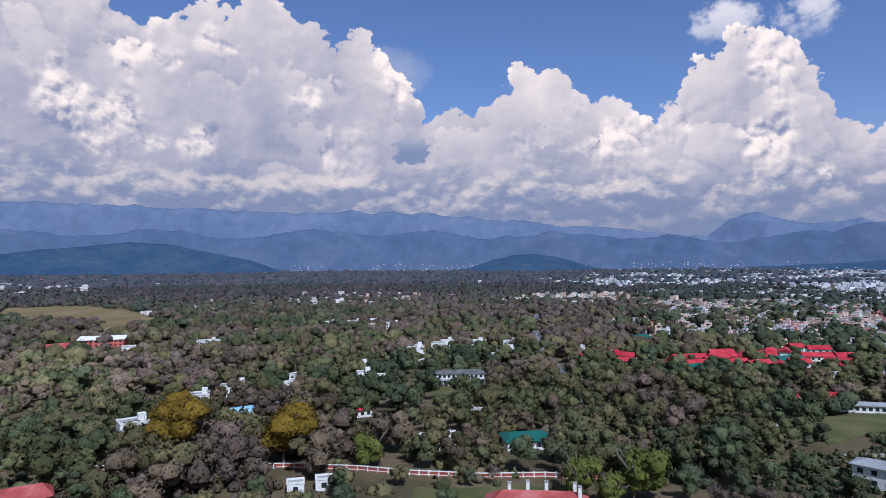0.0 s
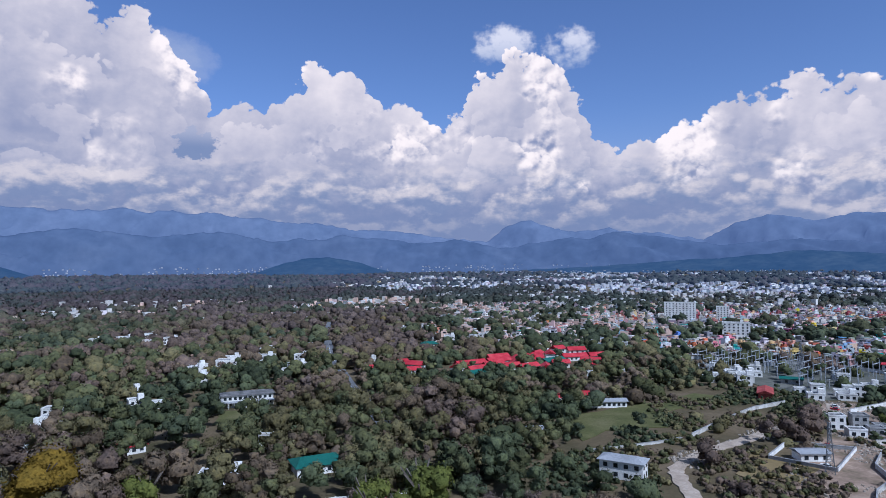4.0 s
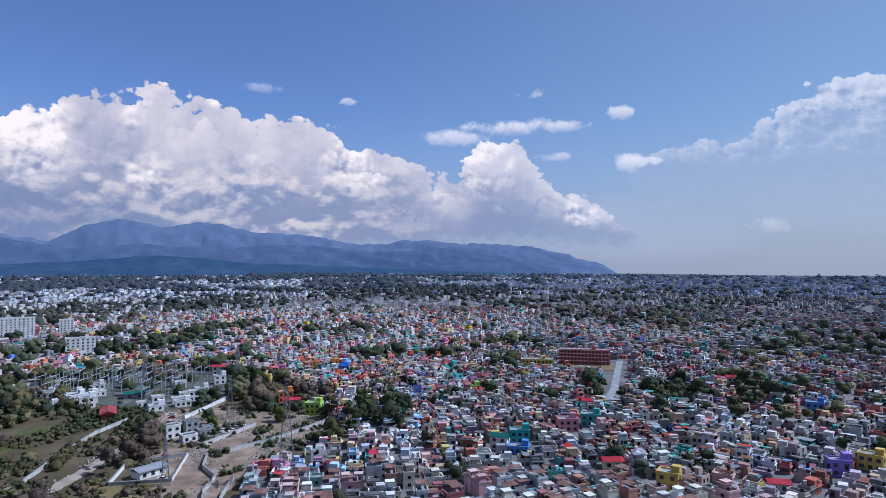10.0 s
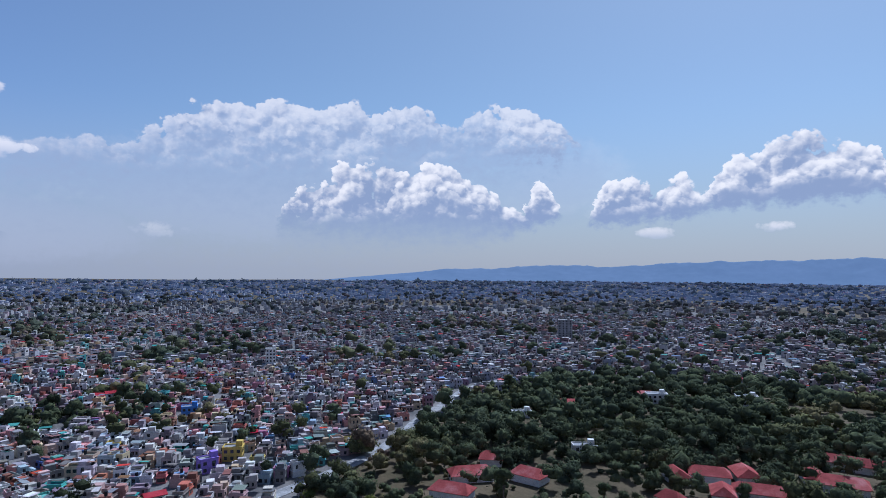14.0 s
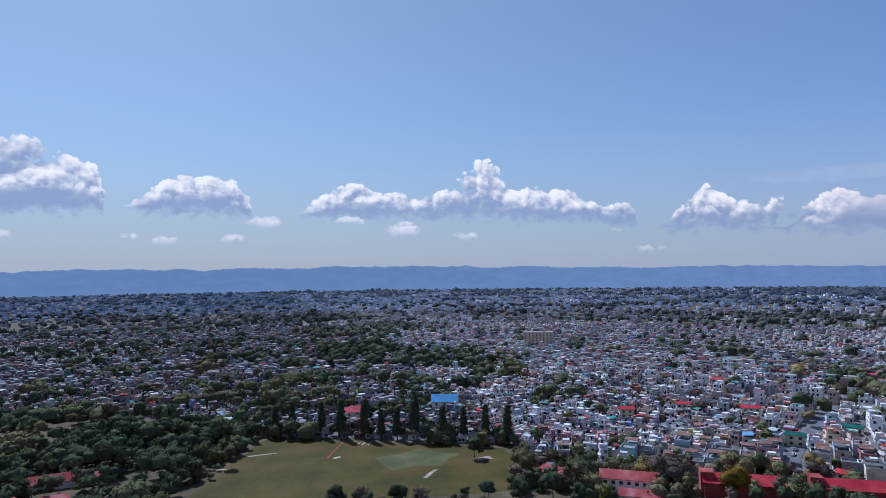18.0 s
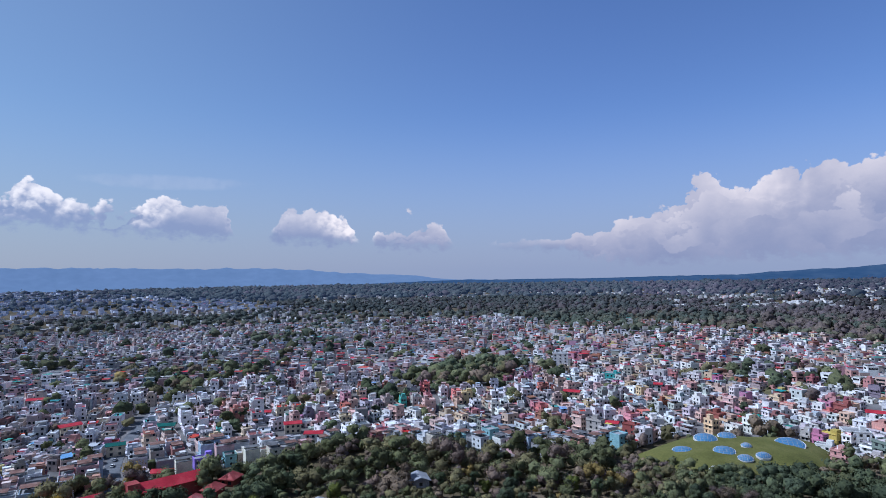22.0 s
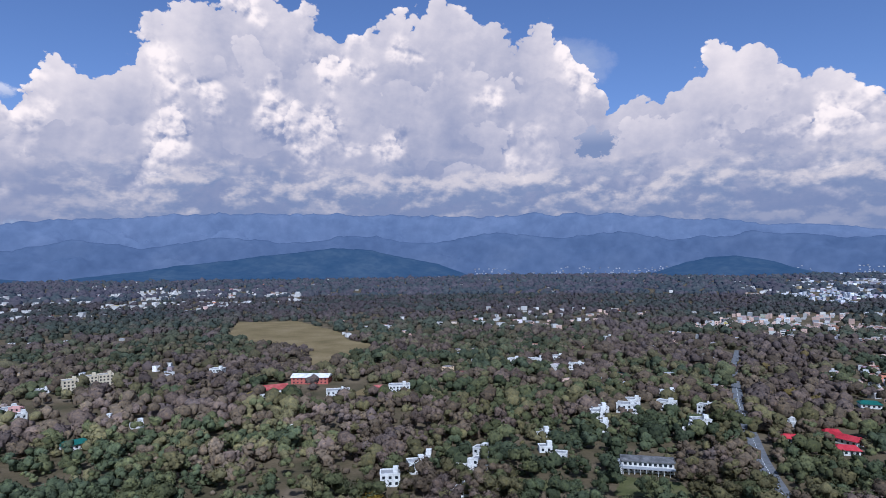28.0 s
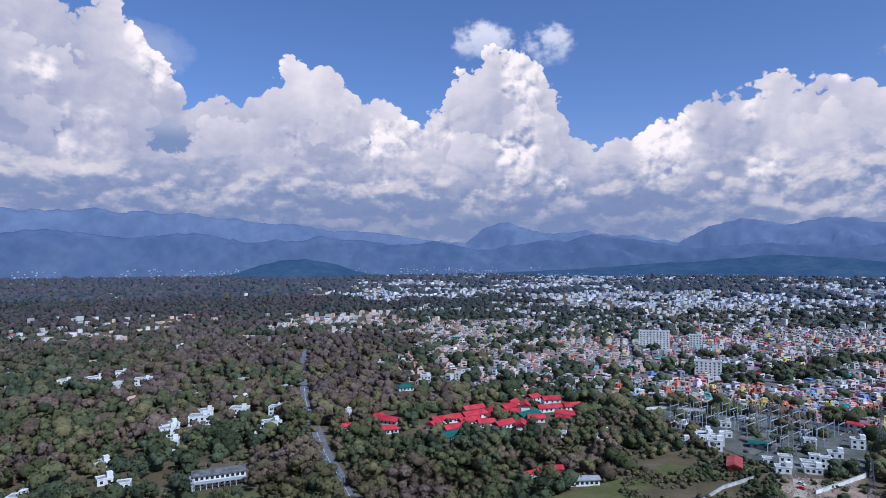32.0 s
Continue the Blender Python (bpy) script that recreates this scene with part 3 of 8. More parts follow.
MAT["pale_blue_roof"] = material("pale_blue_roof", shades((0.28, 0.46, 0.58)), 0.15, rough=0.5, grain=1.5)
MAT["spine_clad"] = material("orange_cladding", shades((0.5, 0.045, 0.012)), 0.1, rough=0.6)
MAT["brick_wall"] = material("red_brick_render", shades((0.3, 0.075, 0.055)), 0.2)
MAT["curtain"] = material("dark_blue_curtain_glass", [(0.012, 0.022, 0.04), (0.025, 0.045, 0.075)], 0.1, rough=0.12, spec=0.6, bump=0)
MAT["slab_edge"] = material("tinted_spandrel_glass", [(0.03, 0.045, 0.06), (0.06, 0.08, 0.1)], 0.2, rough=0.25, spec=0.4, bump=0)
MAT["steel"] = material("galvanised_steel", shades((0.2, 0.205, 0.21)), 0.6, rough=0.5, metal=0.4)
MAT["zinc"] = material("weathered_zinc_steel", shades((0.4, 0.41, 0.42)), 0.6, rough=0.6, metal=0.1)
MAT["pod_glass"] = material("skylight_glass", [(0.06, 0.16, 0.28), (0.11, 0.24, 0.38)], 0.15, rough=0.45, spec=0.2, bump=0)


def hazy_material(name, cols, scale, haze_glow, glow_strength):
    """Hills so far off that the air between takes their contrast: a dull bluish colour, with the haze put in as
    emission.
    """
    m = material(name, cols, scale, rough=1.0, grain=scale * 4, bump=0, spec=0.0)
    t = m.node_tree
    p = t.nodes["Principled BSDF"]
    p.inputs["Emission Color"].default_value = (*haze_glow, 1)
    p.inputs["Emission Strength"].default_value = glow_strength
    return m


MAT["hill_far"] = hazy_material("far_mountains", [(0.05, 0.063, 0.085), (0.068, 0.082, 0.106), (0.085, 0.097, 0.122)], 0.003, (0.142, 0.187, 0.33), 0.54)
MAT["hill_near"] = hazy_material("near_mountains", [(0.036, 0.047, 0.067), (0.05, 0.062, 0.085), (0.066, 0.077, 0.098)], 0.003, (0.1, 0.145, 0.275), 0.5)
MAT["hill_mid"] = hazy_material("wooded_hills", [(0.012, 0.02, 0.024), (0.022, 0.03, 0.034), (0.038, 0.046, 0.046)], 0.006, (0.06, 0.12, 0.245), 0.5)
MAT["hill_south"] = hazy_material("hazy_ridge", [(0.03, 0.04, 0.05), (0.05, 0.06, 0.075)], 0.004, (0.22, 0.3, 0.45), 0.62)


def airy(name, base, haze_glow, strength):
    """A surface kilometres off: the haze before it is put in as emission, as on the hills."""
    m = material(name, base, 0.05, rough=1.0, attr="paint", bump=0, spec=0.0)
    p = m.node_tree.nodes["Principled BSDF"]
    p.inputs["Emission Color"].default_value = (*haze_glow, 1)
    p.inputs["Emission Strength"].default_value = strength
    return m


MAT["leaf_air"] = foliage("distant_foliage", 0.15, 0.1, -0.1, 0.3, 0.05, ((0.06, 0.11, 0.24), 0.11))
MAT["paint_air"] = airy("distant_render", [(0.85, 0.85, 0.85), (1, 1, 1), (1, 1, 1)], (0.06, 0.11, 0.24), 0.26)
for key, c in (("teal", (0.1, 0.36, 0.32)), ("pink", (0.58, 0.27, 0.29)), ("yellow", (0.58, 0.42, 0.1)), ("purple", (0.3, 0.2, 0.55)), ("lime", (0.42, 0.6, 0.1)), ("orange", (0.6, 0.22, 0.07)), ("blue", (0.12, 0.25, 0.55))):
    MAT[key + "_wall"] = material(key + "_wall_paint", shades(c, 0.75, 1.12), 0.25, grain=1.8)
MAT["school_wall"] = material("school_red_paint", shades((0.46, 0.13, 0.1)), 0.2)
MAT["rust_roof"] = material("rusty_sheet_roof", [(0.1, 0.06, 0.045), (0.2, 0.105, 0.075), (0.28, 0.19, 0.15)], 0.3, rough=0.7, grain=1.8)
MAT["dark_roof"] = material("sooty_roof", [(0.07, 0.068, 0.065), (0.13, 0.125, 0.12), (0.2, 0.19, 0.18)], 0.3, grain=1.8)

# ---- helpers ----
def part(name, bm, mat, parent=None, label=""):
    me = bpy.data.meshes.new(name)
    bm.to_mesh(me)
    bm.free()
    me.materials.append(MAT[mat] if isinstance(mat, str) else mat)
    ob = new(name, me)
    if parent:
        ob.parent = parent
    if label:
        ob["label"] = label
    return ob


def thing(name, m, label, category, group=""):
    ob = new(name)
    ob.empty_display_size = 0.5
    ob.matrix_basis = m
    return tagged(ob, label, category, group)


def box(bm, x0, x1, y0, y1, z0, z1):
    v = [bm.verts.new((x, y, z)) for z in (z0, z1) for x, y in ((x0, y0), (x1, y0), (x1, y1), (x0, y1))]
    for f in ((3, 2, 1, 0), (4, 5, 6, 7), (0, 1, 5, 4), (1, 2, 6, 5), (2, 3, 7, 6), (3, 0, 4, 7)):
        bm.faces.new([v[k] for k in f])
    return bm


def boxes(*rows):
    bm = bmesh.new()
    for r in rows:
        box(bm, *r)
    return bm


def prism(bm, ring, z0, z1, ring2=None):
    """A closed solid from a ring of (x, y) at z0 to the same or another ring at z1."""
    a = [bm.verts.new((x, y, z0)) for x, y in ring]
    b = [bm.verts.new((x, y, z1)) for x, y in (ring2 or ring)]
    n = len(a)
    for k in range(n):
        bm.faces.new((a[k], a[(k + 1) % n], b[(k + 1) % n], b[k]))
    bm.faces.new(b)
    bm.faces.new(a[::-1])
    return bm


def circle(r, n, cx=0.0, cy=0.0, sy=1.0):
    return [(cx + r * math.cos(2 * math.pi * k / n), cy + sy * r * math.sin(2 * math.pi * k / n)) for k in range(n)]


def gable(bm, x0, x1, y0, y1, z0, z1, over=0.6, thick=0.25, hip=0.0):
    """A pitched roof with its ridge along x, with eaves that stand out, a thickness, and hipped ends where hip > 0."""
    x0, x1, y0, y1 = x0 - over, x1 + over, y0 - over, y1 + over
    ym = (y0 + y1) / 2
    lo = [(x0, y0, z0), (x1, y0, z0), (x1, y1, z0), (x0, y1, z0), (x0 + hip, ym, z1), (x1 - hip, ym, z1)]
    up_ = [bm.verts.new((x, y, z + thick)) for x, y, z in lo]
    dn = [bm.verts.new(p) for p in lo]
    for f in ((0, 1, 5, 4), (2, 3, 4, 5), (1, 2, 5), (3, 0, 4)):
        bm.faces.new([up_[k] for k in f])
        bm.faces.new([dn[k] for k in f[::-1]])
    for a, b in ((0, 1), (1, 2), (2, 3), (3, 0)):
        bm.faces.new((dn[a], dn[b], up_[b], up_[a]))
    return bm


def bulk(name, V, F, mats, M=None, C=None, N=None):
    """One mesh from arrays: corners, faces of three or four corners, a material, a colour and a way of growth for each face."""
    me = bpy.data.meshes.new(name)
    V, F = np.asarray(V, np.float32).reshape(-1, 3), np.asarray(F, np.int32)
    k = F.shape[-1]
    F = F.reshape(-1, k)
    me.vertices.add(len(V))
    me.vertices.foreach_set("co", V.ravel())
    me.loops.add(F.size)
    me.loops.foreach_set("vertex_index", F.ravel())
    me.polygons.add(len(F))
    me.polygons.foreach_set("loop_start", np.arange(len(F), dtype=np.int32) * k)
    if M is not None:
        me.polygons.foreach_set("material_index", np.asarray(M, np.int32).ravel())
    if C is not None:
        at = me.attributes.new("paint", "FLOAT_COLOR", "FACE")
        at.data.foreach_set("color", np.c_[np.asarray(C, np.float32).reshape(-1, 3), np.ones(len(F), np.float32)].ravel())
    if N is not None:
        at = me.attributes.new("growth", "FLOAT_VECTOR", "POINT")
        at.data.foreach_set("vector", np.asarray(N, np.float32).ravel())
    me.update(calc_edges=True)
    me.shade_flat()
    for m in mats:
        me.materials.append(MAT[m])
    return me


def inside(poly, x, y):
    """Which of the points lie in the polygon."""
    x, y = np.asarray(x, float), np.asarray(y, float)
    hit = np.zeros(x.shape, bool)
    n = len(poly)
    for k in range(n):
        (xa, ya), (xb, yb) = poly[k], poly[(k + 1) % n]
        if ya == yb:
            continue
        cross = ((ya > y) != (yb > y)) & (x < (xb - xa) * (y - ya) / (yb - ya) + xa)
        hit ^= cross
    return hit


def value_noise(x, y, size, seed):
    """Smooth noise from 0 to 1 over the plan."""
    rng = np.random.default_rng(seed)
    tab = rng.random((64, 64))
    u, v = np.asarray(x) / size, np.asarray(y) / size
    i, j = np.floor(u).astype(int), np.floor(v).astype(int)
    a, b = u - i, v - j
    a, b = a * a * (3 - 2 * a), b * b * (3 - 2 * b)
    g = lambda p, q: tab[p % 64, q % 64]
    return (g(i, j) * (1 - a) + g(i + 1, j) * a) * (1 - b) + (g(i, j + 1) * (1 - a) + g(i + 1, j + 1) * a) * b


def near_line(pts, x, y):
    """The distance of points of the plan to a bent line."""
    d = np.full(np.shape(x), 1e9)
    for (xa, ya), (xb, yb) in zip(pts[:-1], pts[1:]):
        L = (xb - xa) ** 2 + (yb - ya) ** 2
        s = np.clip(((x - xa) * (xb - xa) + (y - ya) * (yb - ya)) / L, 0, 1)
        d = np.minimum(d, np.hypot(x - xa - s * (xb - xa), y - ya - s * (yb - ya)))
    return d


def smooth_line(pts, steps=6):
    """A curve through the points of a plan."""
    p = [pts[0], *pts, pts[-1]]
    out = []
    for k in range(1, len(p) - 2):
        a, b, c, d = (Vector(q) for q in p[k - 1:k + 3])
        for s in range(steps):
            t = s / steps
            out.append(tuple(0.5 * (2 * b + (c - a) * t + (2 * a - 5 * b + 4 * c - d) * t * t + (3 * b - a - 3 * c + d) * t ** 3)))
    out.append(tuple(pts[-1]))
    return out


def ribbon(bm, pts, width, z0, z1, ragged=0.0, seed=1):
    """A flat strip along a bent line, with a thickness."""
    rng = random.Random(seed)
    rows = []
    for k, (x, y) in enumerate(pts):
        a, b = Vector(pts[max(0, k - 1)]), Vector(pts[min(len(pts) - 1, k + 1)])
        d = (b - a).normalized()
        n = Vector((-d.y, d.x))
        wl, wr = (width / 2 * (1 + ragged * rng.uniform(-1, 1)) for _ in range(2))
        rows.append([bm.verts.new((x + n.x * s, y + n.y * s, z)) for s, z in ((wl, z0), (wl, z1), (-wr, z1), (-wr, z0))])
    for r, q in zip(rows[:-1], rows[1:]):
        for k in range(3):
            bm.faces.new((r[k], q[k], q[k + 1], r[k + 1]))
    bm.faces.new(rows[0])
    bm.faces.new(rows[-1][::-1])
    return bm


def patch(bm, poly, z0, z1, wobble=2.0, seed=3):
    """A slab with a wandering outline."""
    rng = random.Random(seed)
    ring = []
    n = len(poly)
    for k in range(n):
        (xa, ya), (xb, yb) = poly[k], poly[(k + 1) % n]
        m = max(2, int(math.hypot(xb - xa, yb - ya) / 12))
        for s in range(m):
            ring.append((xa + (xb - xa) * s / m + rng.uniform(-wobble, wobble), ya + (yb - ya) * s / m + rng.uniform(-wobble, wobble)))
    area = sum(a[0] * b[1] - a[1] * b[0] for a, b in zip(ring, ring[1:] + ring[:1]))
    return prism(bm, ring if area > 0 else ring[::-1], z0, z1)

# ---- the plan: zones, in metres, x to the east and y to the north ----
CITY_EAST = [(190, 112), (205, 114), (236, 127), (283, 104), (310, 103), (335, 150), (385, 150), (415, 200), (442, 260), (440, 350), (375, 410), (300, 470),
        (235, 560), (215, 650), (300, 760), (400, 900), (300, 1000), (109, 1045), (244, 1267), (319, 1479), (600, 2200), (1500, 4700), (4900, 4900),
        (4900, -4900)]
CITY = CITY_EAST + [(-3600, -4900), (-2000, -1500), (-1500, -800), (-1400, -380), (-1160, 60), (-890, 312), (-800, 410), (-755, 526), (-547, 458), (-409, 381), (-445, 286),
        (-436, 209), (-372, 160), (-372, 105), (-415, 98), (-415, 40), (-378, 2), (-345, -50), (-345, -129), (-341, -161), (-281, -186),
        (-250, -235), (-140, -285), (-142, -335), (-5, -400), (9, -420), (50, -450), (105, -508), (243, -490), (322, -430), (310, -312), (280, -236),
        (228, -146), (214, -118), (205, -60), (195, 0)]
WOOD_SPOTS = [((-560, -160), 60), ((-640, -150), 45), ((-470, -180), 30), ((530, 420), 34), ((410, 545), 30), ((460, 290), 22), ((538, 166), 30), ((514, 50), 24),
              ((322, 98), 20), ((345, 112), 20), ((412, -68), 26), ((-462, -385), 30), ((-1080, -1040), 120), ((-1150, -860), 90), ((600, 420), 40), ((560, 120), 30),
              ((660, 60), 36), ((-40, -590), 40), ((-10, -470), 24), ((20, -540), 26), ((-240, 520), 60)]
FIELD_S = [(26, -292), (-8, -389), (-70, -362), (-138, -327), (-116, -262), (-60, -268), (-10, -278)]
FIELD_NW = [(-560, 890), (-700, 1150), (-585, 1190), (-420, 1010), (-352, 890), (-290, 842), (-272, 655), (-312, 640), (-345, 740)]
FIELD_W = [(-1206, 440), (-1171, 545), (-900, 480), (-935, 358)]
WASH = [(172, 118), (197, 121), (212, 124), (240, 131), (268, 119), (284, 109), (312, 108), (330, 152), (330, 186), (346, 208), (310, 234), (286, 206), (262, 186), (238, 180), (200, 160), (184, 140)]
SCRUB = [(120, 120), (165, 118), (184, 128), (200, 150), (200, 165), (235, 200), (290, 215), (330, 240), (322, 268), (255, 292), (205, 232), (150, 218), (108, 190)]
SUBSTATION = [(357, 385), (410, 345), (438, 300), (428, 253), (395, 210), (355, 215), (322, 235), (330, 310)]
FIELD_FRONT = [(34, -318), (-60, -288), (-118, -280), (-104, -225), (-50, -232), (28, -240)]
MOUND = [(-356, 0), (-403, 34), (-405, 69), (-407, 99), (-372, 98), (-352, 88), (-346, 62), (-334, 30)]
MOUND_FRONT = [(-347, -20), (-298, 10), (-302, 52), (-322, 84), (-350, 92)]
ROAD_N = smooth_line([(89, 280), (93, 325), (98, 384), (106, 444), (118, 529), (131, 598), (150, 700), (190, 860)])
TRACK = smooth_line([(150, 150), (159, 166), (169, 178), (193, 188), (214, 192), (242, 199), (262, 202), (279, 200), (294, 206), (318, 224)])
RIVER_ROAD = smooth_line([(205, -60), (222, -100), (240, -160), (262, -205), (287, -240), (315, -290), (338, -330), (345, -380), (335, -430), (300, -520)])
ROAD_SW = smooth_line([(-240, -235), (-296, -284), (-411, -356), (-486, -405), (-640, -470), (-783, -527), (-1180, -790), (-1598, -1065)])
SCHOOL_ROAD = [(396, -25), (432, -31), (559, -44)]
CLEARINGS = [(FIELD_S, 0), (FIELD_NW, 0), (FIELD_W, 0), (WASH, 0), (MOUND, 0)]
LAWNS = [[(-40, 312), (-2, 320), (-4, 335), (-36, 330)], [(14, 318), (50, 320), (48, 342), (18, 345)],
         [(158, 222), (178, 231), (205, 224), (219, 246), (254, 250), (273, 245), (288, 250), (274, 277), (236, 268), (197, 262), (180, 262), (166, 245)], [(0, 172), (50, 168), (52, 186), (4, 190)]]
RED_CAMPUS = [(165, 392), (258, 350), (318, 405), (300, 455), (198, 442)]
N_CAMPUS = [(-296, 490), (-190, 492), (-150, 530), (-160, 552), (-250, 590), (-300, 560)]


def free_of_sites(x, y, margin=0.0):
    """True where no road, field or named building stands."""
    ok = np.ones(np.shape(x), bool)
    for poly, _ in CLEARINGS:
        ok &= ~inside(poly, x, y)
    for line, w in ((ROAD_N, 5.5), (TRACK, 5), (RIVER_ROAD, 4), (ROAD_SW, 2.5), (SCHOOL_ROAD, 6)):
        ok &= near_line(line, x, y) > w + margin
    for cx, cy, r in SITES:
        ok &= np.hypot(x - cx, y - cy) > r + margin
    return ok


SITES = [(-268, 162, 24), (-330, 150, 14), (33, 357, 19), (208, 271, 12), (144, 178, 13), (622, 653, 32), (533, -14, 32), (518, 24, 15), (-133, -437, 17), (-70, -437, 15),
         (35, 169, 13), (-108, 183, 12), (-99, 241, 9), (-64, 259, 10), (-18, 272, 7), (135, 173, 9), (14, 223, 10), (144, 230, 9), (-311, 326, 10), (222, 163, 18), (270, 176, 16)]

# brightly painted or roofed houses of the town: place, width, colour
ACCENTS = [
           (471, -110, 13, 'crimson'), (459, -113, 10, 'crimson'), (333, -13, 10, 'teal'), (381, -11, 9, 'crimson'), (256, -19, 7, 'crimson'), 
           (295, 21, 9, 'teal'), (279, 20, 9, 'blue'), (283, 29, 8, 'green'), (321, -1, 10, 'pink'), (309, -26, 9, 'brick'), 
           (283, -123, 9, 'yellow'), (273, -107, 8, 'purple'), (413, 62, 8, 'lime'), (383, -137, 9, 'blue'), (245, -39, 8, 'yellow'), 
           (250, -78, 7, 'crimson')]
ACCENTS += [(-359, -208, 10, 'crimson'), (-341, -183, 10, 'crimson'), (-266, -227, 10, 'crimson'), (-282, -216, 9, 'purple'), 
           (-290, -281, 9, 'green'), (-345, -295, 12, 'green'), (-319, -347, 12, 'crimson'), (-286, -371, 10, 'crimson'), (-394, -252, 9, 'crimson'), 
           (-377, -445, 11, 'crimson'), (-240, -370, 9, 'crimson'), (-489, 158, 14, 'crimson'), (-626, 142, 12, 'crimson'), (-593, -18, 14, 'teal'), 
           (-736, 92, 11, 'blue'), (-547, 19, 9, 'crimson'), (-502, -45, 12, 'crimson'), (-929, 83, 10, 'crimson'), (-806, 33, 9, 'crimson'), 
           (-396, 148, 14, 'yellow'), (-397, 102, 8, 'white'), (-421, 124, 14, 'white'), (-807, 171, 12, 'white'), (-420, -13, 9, 'crimson'), 
           (332, 141, 9, 'lime'), (359, 172, 9, 'orange'), (351, 164, 9, 'crimson'), (440, 268, 9, 'crimson'), (473, 205, 12, 'orange'), 
           (427, 679, 10, 'orange'), (415, 845, 12, 'green'), (399, 207, 9, 'yellow')]
SITES += [(x, y, w * 0.62) for x, y, w, _ in ACCENTS]

# ---- ground: one sheet, rising a little towards the hills in the north ----
def ground_height(x, y):
    r = np.hypot(x, y)
    az = np.degrees(np.arctan2(x, y))
    north = np.clip(np.cos(np.radians(az - 10)) * 1.4 + 0.2, 0, 1)
    return np.clip((r - 1500) / 3300, 0, 1) ** 1.6 * 48 * north


rings = np.r_[0.0, np.geomspace(60, 4950, 44)]
spokes = 144
gx = np.array([[r * math.sin(2 * math.pi * k / spokes) for k in range(spokes)] for r in rings])
gy = np.array([[r * math.cos(2 * math.pi * k / spokes) for k in range(spokes)] for r in rings])
gz = ground_height(gx, gy)
gi = np.arange(len(rings) * spokes).reshape(len(rings), spokes)
gn = np.roll(gi, -1, axis=1)
gf = np.stack([gi[1:-1], gi[2:], gn[2:], gn[1:-1]], -1).reshape(-1, 4)
# the innermost ring is closed by quads round the middle
inner = [[gi[1, 2 * k], gi[1, 2 * k + 1], gi[1, (2 * k + 2) % spokes], 0] for k in range(spokes // 2)]
gfaces = np.r_[gf, np.array(inner)][:, ::-1]
ground = new("ground", bulk("ground", np.stack([gx, gy, gz], -1), gfaces, ["ground"]))
tagged(ground, "dry grass and bare earth of a wide valley floor", "ground", kind="structure")


def flat_patch(name, poly, mat, z, label, category="ground", wobble=2.0):
    bm = patch(bmesh.new(), poly, -0.5, z, wobble, len(name))
    return tagged(part(name, bm, mat), label, category, kind="structure")


# the built-up ground, in sheets that follow the ground's slight rise
flat_patch("pavement_city", [(190, 112), (236, 127), (283, 104), (312, 103), (385, 150), (442, 260), (440, 350), (300, 470), (235, 560), (330, 760), (500, 900), (900, 1100),
                             (1400, 600), (1500, -600), (900, -1300), (-300, -1400), (-1100, -700), (-1040, 90), (-755, 526), (-409, 381), (-436, 209), (-372, 105),
                             (-415, 40), (-345, -50), (-341, -161), (-250, -235), (-140, -285), (-142, -335), (-5, -400), (105, -508), (243, -490), (322, -430),
                             (280, -236), (214, -118), (195, 0)], "city_ground", 0.15, "grey lanes and yards between crowded houses", "ground", 3)
flat_patch("wash", WASH, "wash", 0.25, "pale gravel and sand of a dry river bed", "river bed")
flat_patch("playing_field", FIELD_S, "field_dry", 0.05, "wide dry playing field with worn patches", "field")
flat_patch("fallow_field", FIELD_NW, "field_brown", 0.3, "brown fallow field among woods", "field")
flat_patch("sports_ground", FIELD_W, "turf", 0.3, "grass sports ground behind the houses", "field")
for k, poly in enumerate(LAWNS):
    flat_patch("lawn", poly, "lawn", 0.3, "mown lawn among trees", "lawn", 1.5)
flat_patch("bare_ground", [(206, 178), (214, 155), (192, 146), (181, 149), (180, 162)], "field_brown", 0.3, "straw-coloured bare ground beside a walled yard", "ground", 1.5)
flat_patch("substation_yard", SUBSTATION, "yard_gravel", 0.28, "gravel yard of an electric substation", "yard")


def road(name, line, width, mat, z, label, ragged=0.0):
    return tagged(part(name, ribbon(bmesh.new(), line, width, -0.3, z, ragged), mat), label, "road", kind="structure")


road("road", ROAD_N, 8.0, "asphalt", 0.35, "grey two-lane asphalt road between trees")
road("dirt_track", TRACK, 5.5, "dirt", 0.4, "pale dusty track along a scrub slope", 0.25)
road("river_road", RIVER_ROAD, 7.0, "concrete", 0.35, "pale road along the edge of the woods")
road("road_city", ROAD_SW, 8.0, "asphalt", 0.35, "long straight street through the houses")
road("school_road", SCHOOL_ROAD, 5.0, "concrete", 0.35, "narrow pale lane beside the red school")
bml = bmesh.new()
for k in range(0, len(ROAD_N) - 12, 1):
    (xa, ya), (xb, yb) = ROAD_N[k], ROAD_N[k + 1]
    for s in (0.0, 0.5):
        ribbon(bml, [(xa + (xb - xa) * s, ya + (yb - ya) * s), (xa + (xb - xa) * (s + 0.28), ya + (yb - ya) * (s + 0.28))], 0.35, 0.3, 0.37)
tagged(part("road_marking", bml, "white_line"), "broken white centre line of a road", "road marking", kind="structure")

